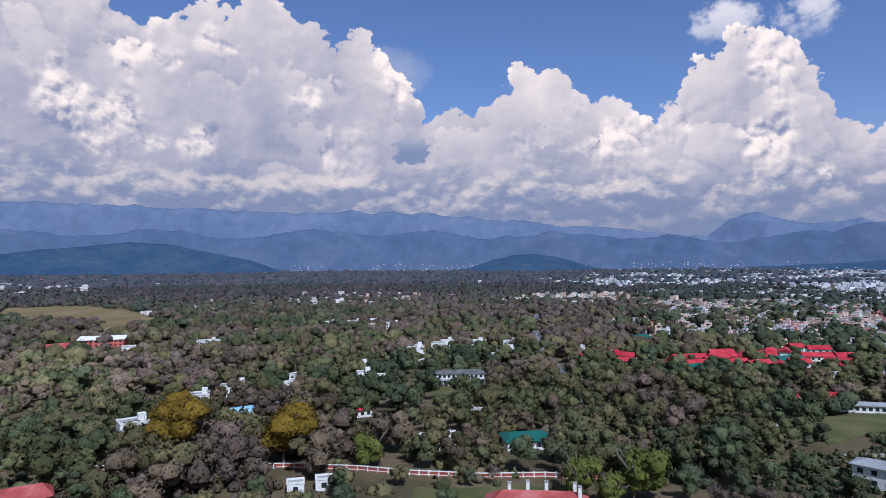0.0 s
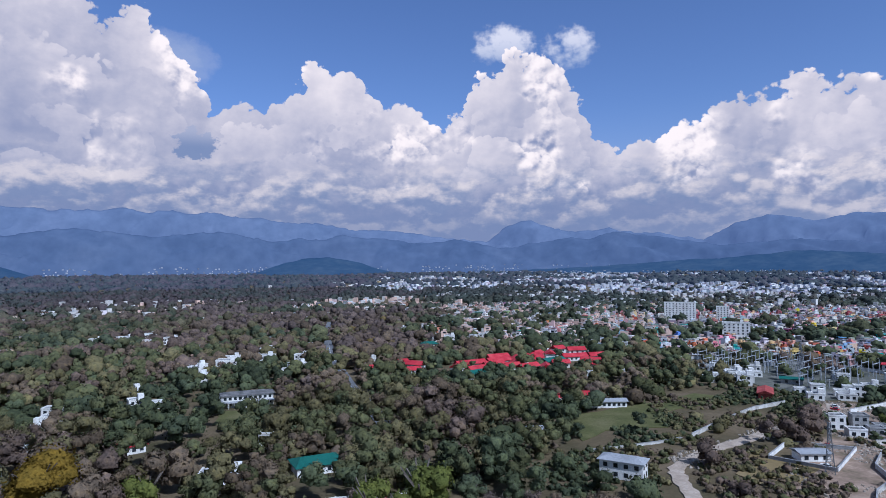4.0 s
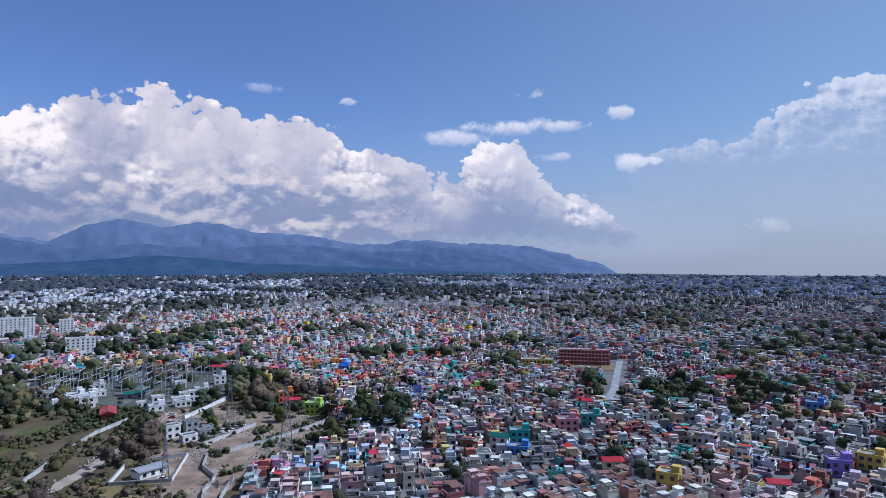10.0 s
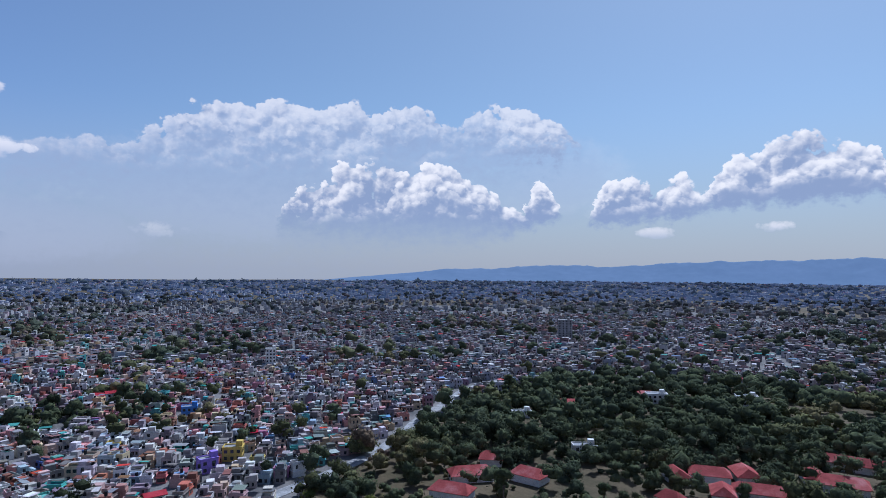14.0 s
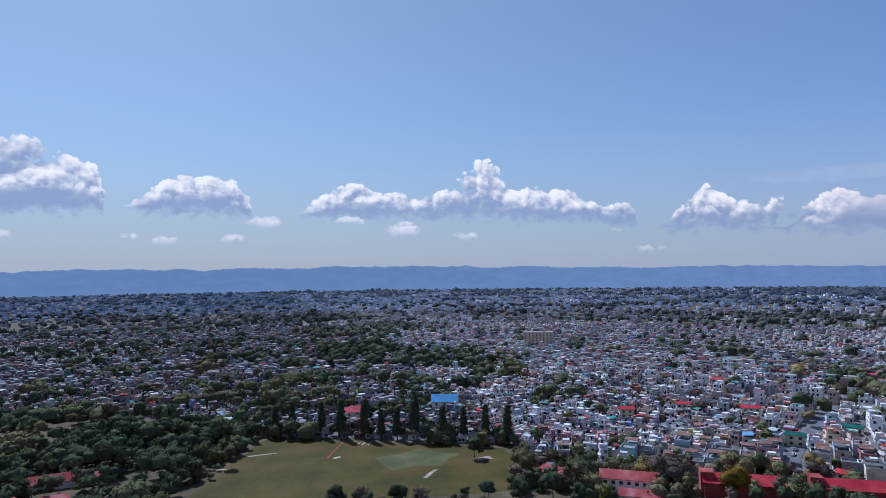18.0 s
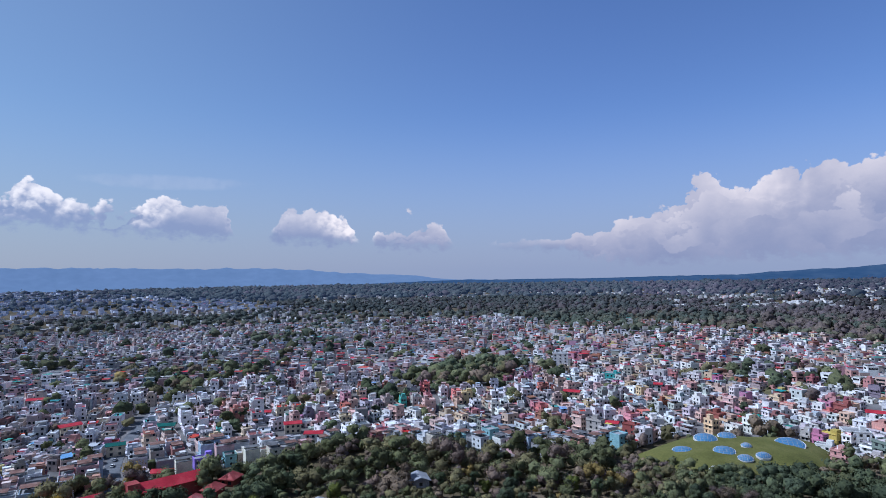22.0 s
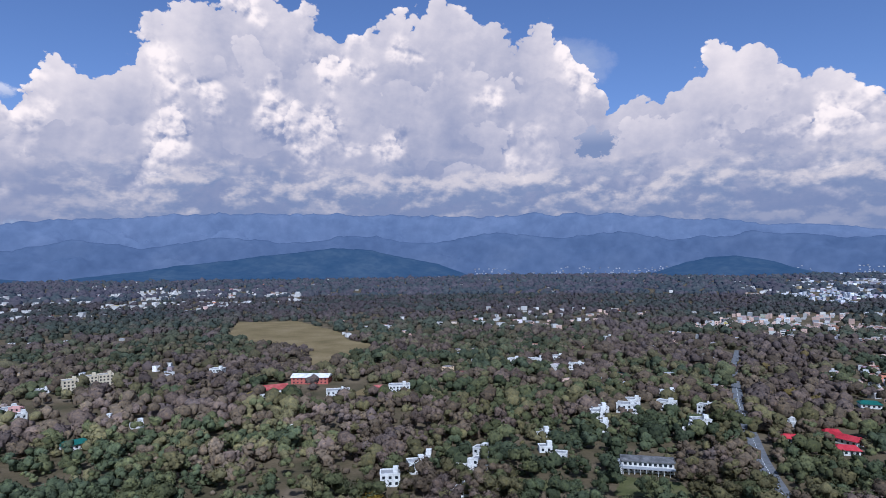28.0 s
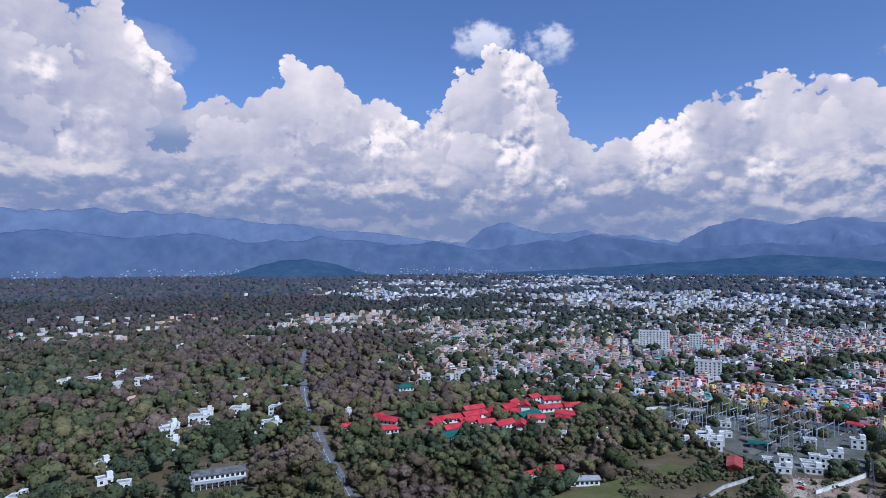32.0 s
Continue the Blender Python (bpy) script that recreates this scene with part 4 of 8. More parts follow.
# ---- hills: far mountains under the clouds, wooded foothills, a low ridge in the south ----
def hills(name, rows, near, far, mat, label, rough, seed, jag=0.1):
    """A range along the horizon: its skyline from (heading, degrees above the camera's level), its slopes folded by spurs."""
    az = np.arange(rows[0][0], rows[-1][0] + 0.01, 0.3)
    sky_el = np.interp(az, [r[0] for r in rows], [r[1] for r in rows])
    steps = np.linspace(0, 1, 24)
    jagged = sum(w * (1 - 2 * np.abs(2 * value_noise(az * f, np.full(len(az), 3.0 * f), 1.0, seed + 50) - 1)) for f, w in ((0.28, 1.0), (0.75, 0.5), (1.9, 0.28)))
    sky_el = sky_el + jag * jagged * np.clip((sky_el + 1.2) / 1.2, 0, 1)
    rng = np.random.default_rng(seed)
    ph = rng.random(12) * 9
    V = np.zeros((len(az), len(steps), 3))
    for k, s in enumerate(steps):
        d = near + (far - near) * s
        ridge_ = lambda f, g, j: 1 - np.abs(2 * value_noise(az * f + s * 2.2 * (1 if j % 2 else -1) + 40 * j, np.full(len(az), s * g + 7 * j), 1.0, seed + j) - 1)
        folds = (ridge_(0.22, 1.6, 1) + 0.6 * ridge_(0.5, 3.0, 2) + 0.4 * ridge_(1.1, 5.0, 3) + 0.2 * ridge_(2.3, 9.0, 4)) / 1.1 - 1.0
        peak = far * np.tan(np.radians(sky_el)) + 92
        base_z = ground_height(d * np.sin(np.radians(az)), d * np.cos(np.radians(az))) - 6
        small = sum(np.sin(az * f + ph[5 + j]) for j, f in enumerate((11.0, 17.3, 26.1))) * 0.012
        z = base_z + (peak - base_z) * s ** 1.25 * (1 + rough * folds * (1 - s) * 1.6 + small * 0.5)
        V[:, k] = np.stack([d * np.sin(np.radians(az)), d * np.cos(np.radians(az)), np.clip(z, base_z, np.maximum(base_z, peak * (0.35 + 0.65 * s) + 4))], -1)
    n, m = len(az), len(steps)
    i = np.arange(n * m).reshape(n, m)
    F = np.stack([i[:-1, :-1], i[1:, :-1], i[1:, 1:], i[:-1, 1:]], -1).reshape(-1, 4)
    back = V[:, -1].copy()
    back[:, 2] = -20
    back[:, :2] *= 1.005
    Vall = np.r_[V.reshape(-1, 3), back]
    j = n * m + np.arange(n)
    Fb = np.stack([i[:-1, -1], i[1:, -1], j[1:], j[:-1]], -1)
    me = bulk(name, Vall, np.r_[F, Fb], [mat])
    me.polygons.foreach_set("use_smooth", np.ones(len(me.polygons), bool))
    return tagged(new(name, me), label, "hills", kind="structure")


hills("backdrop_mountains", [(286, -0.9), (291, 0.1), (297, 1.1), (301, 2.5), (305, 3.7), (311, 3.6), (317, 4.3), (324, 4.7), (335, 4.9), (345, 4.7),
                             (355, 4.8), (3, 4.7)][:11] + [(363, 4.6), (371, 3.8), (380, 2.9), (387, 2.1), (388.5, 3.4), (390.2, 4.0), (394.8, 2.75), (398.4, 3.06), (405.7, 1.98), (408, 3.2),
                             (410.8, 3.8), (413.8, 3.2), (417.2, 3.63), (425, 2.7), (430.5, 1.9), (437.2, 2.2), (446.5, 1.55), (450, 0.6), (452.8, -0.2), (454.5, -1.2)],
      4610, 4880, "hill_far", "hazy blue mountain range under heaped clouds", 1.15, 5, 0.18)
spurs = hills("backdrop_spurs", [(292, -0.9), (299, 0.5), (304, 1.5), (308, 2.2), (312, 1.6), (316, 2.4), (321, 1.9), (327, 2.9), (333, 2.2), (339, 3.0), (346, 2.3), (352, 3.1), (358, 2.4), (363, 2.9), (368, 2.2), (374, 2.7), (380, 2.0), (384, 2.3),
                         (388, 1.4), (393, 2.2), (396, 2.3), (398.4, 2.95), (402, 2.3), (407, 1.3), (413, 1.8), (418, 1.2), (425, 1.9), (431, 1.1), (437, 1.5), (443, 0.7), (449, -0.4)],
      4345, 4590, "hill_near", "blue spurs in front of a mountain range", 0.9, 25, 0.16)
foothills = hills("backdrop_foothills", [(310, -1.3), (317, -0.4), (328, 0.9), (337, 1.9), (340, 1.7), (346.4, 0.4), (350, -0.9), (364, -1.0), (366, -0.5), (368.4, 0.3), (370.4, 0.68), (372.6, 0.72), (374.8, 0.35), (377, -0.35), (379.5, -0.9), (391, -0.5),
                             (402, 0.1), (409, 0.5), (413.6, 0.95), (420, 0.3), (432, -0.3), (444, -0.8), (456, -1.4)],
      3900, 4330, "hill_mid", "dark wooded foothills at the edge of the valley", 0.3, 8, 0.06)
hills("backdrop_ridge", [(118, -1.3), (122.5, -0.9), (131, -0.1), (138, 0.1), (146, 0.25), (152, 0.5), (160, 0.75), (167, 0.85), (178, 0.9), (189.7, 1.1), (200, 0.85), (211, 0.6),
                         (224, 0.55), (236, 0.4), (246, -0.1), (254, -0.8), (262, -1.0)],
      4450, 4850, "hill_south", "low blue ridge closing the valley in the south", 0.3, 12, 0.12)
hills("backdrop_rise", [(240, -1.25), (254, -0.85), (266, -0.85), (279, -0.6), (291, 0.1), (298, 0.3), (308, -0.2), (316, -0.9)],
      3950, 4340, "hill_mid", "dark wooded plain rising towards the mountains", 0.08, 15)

# ---- houses ----
HOUSE_THINGS = 140
WALLS = np.array([(0.5, 0.49, 0.48), (0.36, 0.35, 0.33), (0.7, 0.69, 0.66), (0.2, 0.195, 0.19), (0.5, 0.37, 0.31), (0.5, 0.27, 0.26), (0.55, 0.44, 0.28),
                  (0.3, 0.4, 0.5), (0.26, 0.24, 0.23), (0.42, 0.47, 0.5), (0.5, 0.2, 0.15), (0.14, 0.38, 0.35), (0.5, 0.42, 0.12), (0.26, 0.12, 0.1),
                  (0.4, 0.2, 0.28), (0.14, 0.22, 0.48)])
WALL_ODDS = np.array([17, 17, 10, 14, 11, 9, 7, 2.5, 13, 5, 5, 3.5, 1.5, 8, 3, 0.8], float)
ROOFS = np.array([(0.3, 0.295, 0.285), (0.22, 0.215, 0.205), (0.38, 0.37, 0.36), (0.15, 0.147, 0.142), (0.27, 0.12, 0.09), (0.58, 0.56, 0.54), (0.5, 0.05, 0.05), (0.08, 0.3, 0.25), (0.2, 0.32, 0.5)])
ROOF_ODDS = np.array([22, 22, 11, 18, 11, 7, 3.2, 1.6, 0.5], float)


WARM_WALLS = np.array([1.8, 0.9, 4.2, 0.4, 2.4, 1.6, 1.8, 0.2, 0.4, 0.8, 1.0, 0.15, 0.5, 1, 0.8, 0.1])
WARM_ROOFS = np.array([1, 0.8, 1, 0.6, 3.2, 1.3, 3.0, 2.2, 0.6])


def quads_of_boxes(x0, x1, y0, y1, z0, z1, bottom=False):
    """Corners and faces of many boxes at once, as arrays of (n, 8, 3) and the face table of one."""
    V = np.stack([np.stack([x, y, z], -1) for z in (z0, z1) for x, y in ((x0, y0), (x1, y0), (x1, y1), (x0, y1))], 1)
    return V, np.array([(0, 1, 5, 4), (1, 2, 6, 5), (2, 3, 7, 6), (3, 0, 4, 7), (4, 5, 6, 7)])


class Heap:
    """Gathers corners, faces, materials and colours of many solids."""
    def __init__(self):
        self.V, self.F, self.M, self.C, self.n = [], [], [], [], 0

    def add(self, V, F, mat, col):
        n, k = V.shape[:2]
        self.V.append(V.reshape(-1, 3))
        self.F.append((F[None] + (np.arange(n) * k)[:, None, None] + self.n).reshape(-1, 4))
        self.M.append(np.full(n * len(F), mat) if np.isscalar(mat) else np.tile(mat, n))
        self.C.append(np.repeat(col, len(F), 0) if col.ndim == 2 else col.reshape(-1, 3))
        self.n += n * k

    def mesh(self, name, mats):
        return bulk(name, np.concatenate(self.V), np.concatenate(self.F), mats, np.concatenate(self.M), np.concatenate(self.C))


def place(V, x, y, z, ang):
    c, s = np.cos(ang)[:, None], np.sin(ang)[:, None]
    return np.stack([V[..., 0] * c - V[..., 1] * s + x[:, None], V[..., 0] * s + V[..., 1] * c + y[:, None], V[..., 2] + z[:, None]], -1)


def pick(rng, table, odds, n):
    c = table[rng.choice(len(table), n, p=odds / odds.sum())]
    return np.clip(c * rng.uniform(0.85, 1.12, (n, 1)) + rng.uniform(-0.03, 0.03, (n, 3)), 0.02, 0.82)


def city_cells(seed, r0, r1, pitch, jitter, district):
    """House sites between two distances: rows along lanes, turned from district to district."""
    rng = np.random.default_rng(seed)
    m = int(2 * r1 / district) + 2
    sx = (np.arange(m)[:, None] - m / 2 + rng.uniform(0, 0.9, (m, m))) * district
    sy = (np.arange(m)[None] - m / 2 + rng.uniform(0, 0.9, (m, m))) * district
    sx, sy = sx.ravel(), sy.ravel()
    turn = rng.uniform(0, math.pi / 2, len(sx))
    out = []
    for k in range(len(sx)):
        d0 = math.hypot(sx[k], sy[k])
        if d0 > r1 + district * 1.2 or d0 < r0 - district * 1.2:
            continue
        h = int(district * 1.1 / pitch)
        u, v = np.meshgrid(np.arange(-h, h + 1), np.arange(-h, h + 1))
        u, v = u.ravel().astype(float), v.ravel().astype(float)
        px, py = u * pitch + np.floor(u / 9) * 0.4 * pitch, v * pitch + np.floor(v / 3) * 0.34 * pitch
        px, py = px - px.mean(), py - py.mean()
        px, py = px + rng.normal(0, jitter, len(px)), py + rng.normal(0, jitter, len(py))
        c, s = math.cos(turn[k]), math.sin(turn[k])
        x, y = sx[k] + px * c - py * s, sy[k] + px * s + py * c
        near = np.array([j for j in range(len(sx)) if math.hypot(sx[j] - sx[k], sy[j] - sy[k]) < district * 3])
        best = near[np.argmin((x[:, None] - sx[near]) ** 2 + (y[:, None] - sy[near]) ** 2, 1)]
        r = np.hypot(x, y)
        ok = (best == k) & (r >= r0) & (r < r1) & inside(CITY, x, y)
        out.append(np.stack([x[ok], y[ok], np.full(ok.sum(), turn[k])], -1))
    return np.concatenate(out)


def town_trees(x, y):
    """How wooded the town is at a place, from 0 to 1."""
    r = np.hypot(x, y)
    n = 0.6 * value_noise(x, y, 130, 3) + 0.4 * value_noise(x, y, 420, 4)
    w = np.clip((n - 0.56 + 0.05 * np.clip((y - 700) / 300, 0, 1) + 0.07 * np.clip((r - 700) / 600, 0, 1)) / 0.12, 0, 1) * np.clip((r - 330) / 350, 0.12, 1)
    # the quarter beyond the substation is built up without a break
    w = w * np.where((x > 300) & (x < 760) & (y > 330) & (y < 680), 0.2, 1.0)
    w = w * np.where((x < -280) & (x > -1000) & (y > -330) & (y < 420), 0.3, 1.0)
    w = np.where((x > 100) & (x < 345) & (y > 420) & (y < 780), np.maximum(w, 0.45), w)
    w = w * np.where((x > -70) & (y < -470), 0.22, 1.0) * np.where((x < -280) & (y < -330), 0.4, 1.0)
    w = np.where((x > -260) & (x < 60) & (y > -800) & (y < -410) & (value_noise(x, y, 42, 23) > 0.5), np.maximum(w, 0.7), w)
    w = w * np.where((x > 480) & (y < 150) & (y > -500), 0.35, 1.0)
    w = w * np.where((x > y * 0.74) & (y > 150) & (r > 600) & (r < 1900), 0.5, 1.0)
    # groves between the rows of the northern quarters
    grove = (x > 60) & (x < 900) & (y > 430) & (y < 1150) & (value_noise(x * 0.55, y, 50, 21) > np.where(x > y * 0.74, 0.68, 0.53))
    w = np.where(grove, np.maximum(w, 0.72), w)
    for (cx, cy), rad in WOOD_SPOTS:
        w = np.maximum(w, np.clip((rad - np.hypot(x - cx, y - cy)) / 10, 0, 1))
    return w


def houses(name, sites, seed, windows, extras, label, size=(6.2, 10.5), storeys=(1, 4), dim=(1, 1, 1), warm=False, mats=("paint", "glass"), low=False, pale=0.0, fade=0.0):
    """Flat-roofed houses joined into one mesh: parapets, stair heads, water tanks, windows, balconies."""
    rng = np.random.default_rng(seed)
    x, y, ang = sites.T
    ang = ang + rng.normal(0, 0.12, len(ang))
    n = len(x)
    w, d = rng.uniform(*size, n), rng.uniform(*size, n) * (0.8 if windows > 0 else 1.0)
    fl = np.minimum(rng.integers(storeys[0], storeys[1], n), rng.integers(storeys[0], storeys[1] + 1, n)).astype(float)
    # southern walls are greyed and cooled: backlit haze and shade put into the colour
    south_haze = (np.clip((-y - 150) / 250, 0, 1) * 0.5)[:, None]
    if low:
        # most houses nearest to the woods have one floor only
        fl = np.where(rng.random(n) < np.clip((520 - np.hypot(x, y)) / 220, 0.15, 0.72), 1.0, fl)
    h = fl * 2.9 + rng.uniform(-0.5, 0.5, n)
    z = ground_height(x, y)
    odds, rodds = (WALL_ODDS * WARM_WALLS, ROOF_ODDS * WARM_ROOFS) if warm else (WALL_ODDS, ROOF_ODDS)
    # wall tone differs by quarter, lightest in the north
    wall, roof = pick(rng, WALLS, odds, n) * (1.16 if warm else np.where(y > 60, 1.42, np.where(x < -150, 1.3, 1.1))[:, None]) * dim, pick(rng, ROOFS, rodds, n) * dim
    wall = wall + (wall.mean(1, keepdims=True) * (0.97, 1.0, 1.06) - wall) * south_haze
    # colours turn a little rosy; southern walls and roofs carry painted backlit shade
    rose_shade = np.where((y > -60) | (x < -150), 1.0, np.interp(y, (-450, -150), (0.72, 0.93)))[:, None] * np.array((1.04, 0.99, 0.96))
    wall, roof = wall * rose_shade, roof * np.where((y > 60) | (x < -150), 1.0, np.interp(y, (-450, -150), (0.62, 0.82)))[:, None] * np.array((1.05, 0.98, 0.95))
    # greys the paint of farther quarters, standing in for haze
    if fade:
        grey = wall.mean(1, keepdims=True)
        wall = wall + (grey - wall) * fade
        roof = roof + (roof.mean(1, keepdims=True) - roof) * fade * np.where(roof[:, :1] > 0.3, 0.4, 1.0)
    # white walls are commoner in the north, partly painting in their sunlit brightness
    white = rng.random(n) < np.where(x > -200, np.clip((y - 150) / 400, 0, 0.42), 0) * np.where((x > y * 0.74) & (np.hypot(x, y) < 1150), 0.45, 1.0)
    white |= rng.random(n) < pale
    wall[white] = np.array((1.05, 1.0, 0.92)) * rng.uniform(0.45, 0.74, (white.sum(), 1))
    # and warm colours are: no blue walls there
    bright_ = (y > 120) & (x > y * 0.74) & (np.hypot(x, y) < 1150)
    swap = (y > 120) & (wall[:, 2] > wall[:, 0]) & ~bright_
    wall[swap] = wall[swap][:, ::-1]
    vivid = wall[bright_]
    wall[bright_] = np.clip(vivid + (vivid - vivid.mean(1, keepdims=True)) * 0.5, 0.03, 0.85)
    # salmon and cream paint in the northern quarter
    rosy = (y > 450) & (x > -100) & (x < 560) & (rng.random(n) < 0.55)
    wall[rosy] = np.array((0.68, 0.48, 0.38)) * rng.uniform(0.7, 1.25, (rosy.sum(), 1))
    hp = Heap()
    hw, hd = w / 2, d / 2
    t = np.full(n, 0.25)
    V = np.stack([np.stack(np.broadcast_arrays(a, b, c), -1) for a, b, c in (
        (-hw, -hd, -1.0), (hw, -hd, -1.0), (hw, hd, -1.0), (-hw, hd, -1.0),
        (-hw, -hd, h + 0.9), (hw, -hd, h + 0.9), (hw, hd, h + 0.9), (-hw, hd, h + 0.9),
        (-hw + t, -hd + t, h + 0.9), (hw - t, -hd + t, h + 0.9), (hw - t, hd - t, h + 0.9), (-hw + t, hd - t, h + 0.9),
        (-hw + t, -hd + t, h), (hw - t, -hd + t, h), (hw - t, hd - t, h), (-hw + t, hd - t, h))], 1)
    F = np.array([(0, 1, 5, 4), (1, 2, 6, 5), (2, 3, 7, 6), (3, 0, 4, 7), (4, 5, 9, 8), (5, 6, 10, 9), (6, 7, 11, 10), (7, 4, 8, 11),
                  (8, 9, 13, 12), (9, 10, 14, 13), (10, 11, 15, 14), (11, 8, 12, 15), (12, 13, 14, 15)])
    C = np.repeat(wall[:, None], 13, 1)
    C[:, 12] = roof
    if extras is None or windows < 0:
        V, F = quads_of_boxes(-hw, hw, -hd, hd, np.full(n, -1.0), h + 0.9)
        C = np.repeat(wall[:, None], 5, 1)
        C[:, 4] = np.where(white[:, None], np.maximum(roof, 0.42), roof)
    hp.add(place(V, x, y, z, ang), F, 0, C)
    # stair heads, sheds and tanks on the roofs
    if extras:
        s = rng.random(n) < 0.5
        m = s.sum()
        cx, cy = hw[s] * rng.uniform(-0.5, 0.5, m), hd[s] * rng.uniform(-0.5, 0.5, m)
        a, b = rng.uniform(1.1, 2.0, m), rng.uniform(1.1, 2.2, m)
        V, F = quads_of_boxes(cx - a, cx + a, cy - b, cy + b, h[s], h[s] + rng.uniform(2.2, 3.0, m))
        hp.add(place(V, x[s], y[s], z[s], ang[s]), F, 0, np.clip(wall[s] * rng.uniform(0.75, 1.1, (m, 1)), 0, 0.82))
        s = rng.random(n) < (0.7 if windows > 0 else 0.0)
        m = s.sum()
        cx, cy = hw[s] * rng.choice([-0.6, 0.6], m), hd[s] * rng.uniform(-0.7, 0.7, m)
        k = np.arange(8) * math.pi / 4
        ring = np.stack([np.cos(k), np.sin(k)], -1) * 0.62
        zt = h[s] + rng.choice([0.5, 0.9, 3.0], m)
        V = np.zeros((m, 16, 3))
        V[:, :8, :2] = V[:, 8:, :2] = ring
        V[..., 0] += cx[:, None]
        V[..., 1] += cy[:, None]
        V[:, :8, 2], V[:, 8:, 2] = zt[:, None] - 0.5, zt[:, None] + 1.2
        F = np.array([(j, (j + 1) % 8, 8 + (j + 1) % 8, 8 + j) for j in range(8)] + [(8, 9, 10, 11), (11, 12, 15, 8), (12, 13, 14, 15)])
        dark = rng.random(m) < 0.75
        hp.add(place(V, x[s], y[s], z[s], ang[s]), F, 0, np.where(dark[:, None], (0.03, 0.03, 0.032), (0.72, 0.72, 0.7)))
        # balconies and sunshades
        s = rng.random(n) < 0.75
        m = s.sum()
        lev = np.floor(rng.uniform(0.4, 1, m) * fl[s]).clip(1) * 2.9
        V, F = quads_of_boxes(-hw[s] * 0.8, hw[s] * 0.8, -hd[s] - 1.1, -hd[s] + 0.05, lev - 0.2, lev + rng.choice([0.0, 0.85], m))
        hp.add(place(V, x[s], y[s], z[s], ang[s]), F, 0, np.clip(wall[s] * 1.05, 0, 0.82))
        # slab edges that stand out of the walls, storey by storey
        for level in (1, 2, 3) if windows > 0 else ():
            s = (fl >= level) & (rng.random(n) < 0.6)
            m = s.sum()
            if m:
                zz = np.full(m, level * 2.9 - 0.12)
                V, F = quads_of_boxes(-hw[s] - 0.35, hw[s] + 0.35, -hd[s] - 0.4, hd[s] + 0.35, zz, zz + 0.2)
                hp.add(place(V, x[s], y[s], z[s], ang[s]), F, 0, np.clip(wall[s] * rng.uniform(0.8, 1.25, (m, 1)), 0, 0.8))
        # a sheet roof over part of the terrace
        s = rng.random(n) < (0.16 if warm else 0.34)
        m = s.sum()
        V, F = quads_of_boxes(-hw[s] * 1.02, hw[s] * rng.uniform(0.1, 1, m), -hd[s] * 1.02, hd[s] * rng.uniform(0.2, 1, m), h[s] + 2.1, h[s] + 2.22)
        V[:, (0, 1, 4, 5), 2] -= rng.uniform(-0.6, 0.6, m)[:, None]
        hp.add(place(V, x[s], y[s], z[s], ang[s]), F, 0, pick(rng, ROOFS, np.array([10, 8, 6, 6, 9, 4, 3, 3, 2.0]), m))
    if windows < 0:
        # bands of windows along the storeys
        for side in range(4):
            for level in range(3):
                s = (fl > level) & (rng.random(n) < 0.7)
                m = s.sum()
                a, b, zz, e = rng.uniform(-0.85, -0.2, m), rng.uniform(0.1, 0.85, m), level * 2.9 + 0.9, 0.05
                if side % 2 == 0:
                    P = ((hw[s] * a, (hd[s] + e) * (1 if side else -1)), (hw[s] * b, (hd[s] + e) * (1 if side else -1)))
                else:
                    P = (((hw[s] + e) * (1 if side == 1 else -1), hd[s] * a), ((hw[s] + e) * (1 if side == 1 else -1), hd[s] * b))
                V = np.stack([np.stack(np.broadcast_arrays(px, py, zz + dz), -1) for (px, py), dz in ((P[0], 0), (P[1], 0), (P[1], 1.5), (P[0], 1.5))], 1)
                hp.add(place(V, x[s], y[s], z[s], ang[s]), np.array([(0, 1, 2, 3)]), 1, np.full((m, 3), 0.03))
    elif windows:
        for side in range(4):
            for level in range(3):
                for col_ in range(windows):
                    s = (fl > level) & (rng.random(n) < 0.72)
                    m = s.sum()
                    u = ((col_ + 0.5) / windows - 0.5) * 1.6
                    half, zz = rng.uniform(0.4, 0.85, m), level * 2.9 + 0.9
                    e = 0.04
                    if side % 2 == 0:
                        cx, fy = hw[s] * u, (hd[s] + e) * (1 if side else -1)
                        P = ((cx - half, fy), (cx + half, fy))
                    else:
                        cy, fx = hd[s] * u, (hw[s] + e) * (1 if side == 1 else -1)
                        P = ((fx, cy - half), (fx, cy + half))
                    V = np.stack([np.stack(np.broadcast_arrays(px, py, zz + dz), -1) for (px, py), dz in ((P[0], 0), (P[1], 0), (P[1], 1.5), (P[0], 1.5))], 1)
                    hp.add(place(V, x[s], y[s], z[s], ang[s]), np.array([(0, 1, 2, 3)]), 1, np.full((m, 3), 0.03))
    ob = new(name, hp.mesh(name, list(mats)))
    return tagged(ob, label, "houses", kind="stuff")


ring_a = city_cells(11, 195, 620, 6.6, 1.35, 120)
ring_b = city_cells(12, 620, 1250, 11.5, 1.0, 220)
far_rows = []
for k, (ra, rb, pit) in enumerate(((1250, 1750, 18), (1750, 2500, 25), (2500, 3400, 34), (3400, 4600, 46))):
    far_rows.append(city_cells(20 + k, ra, rb, pit, pit * 0.12, 500))


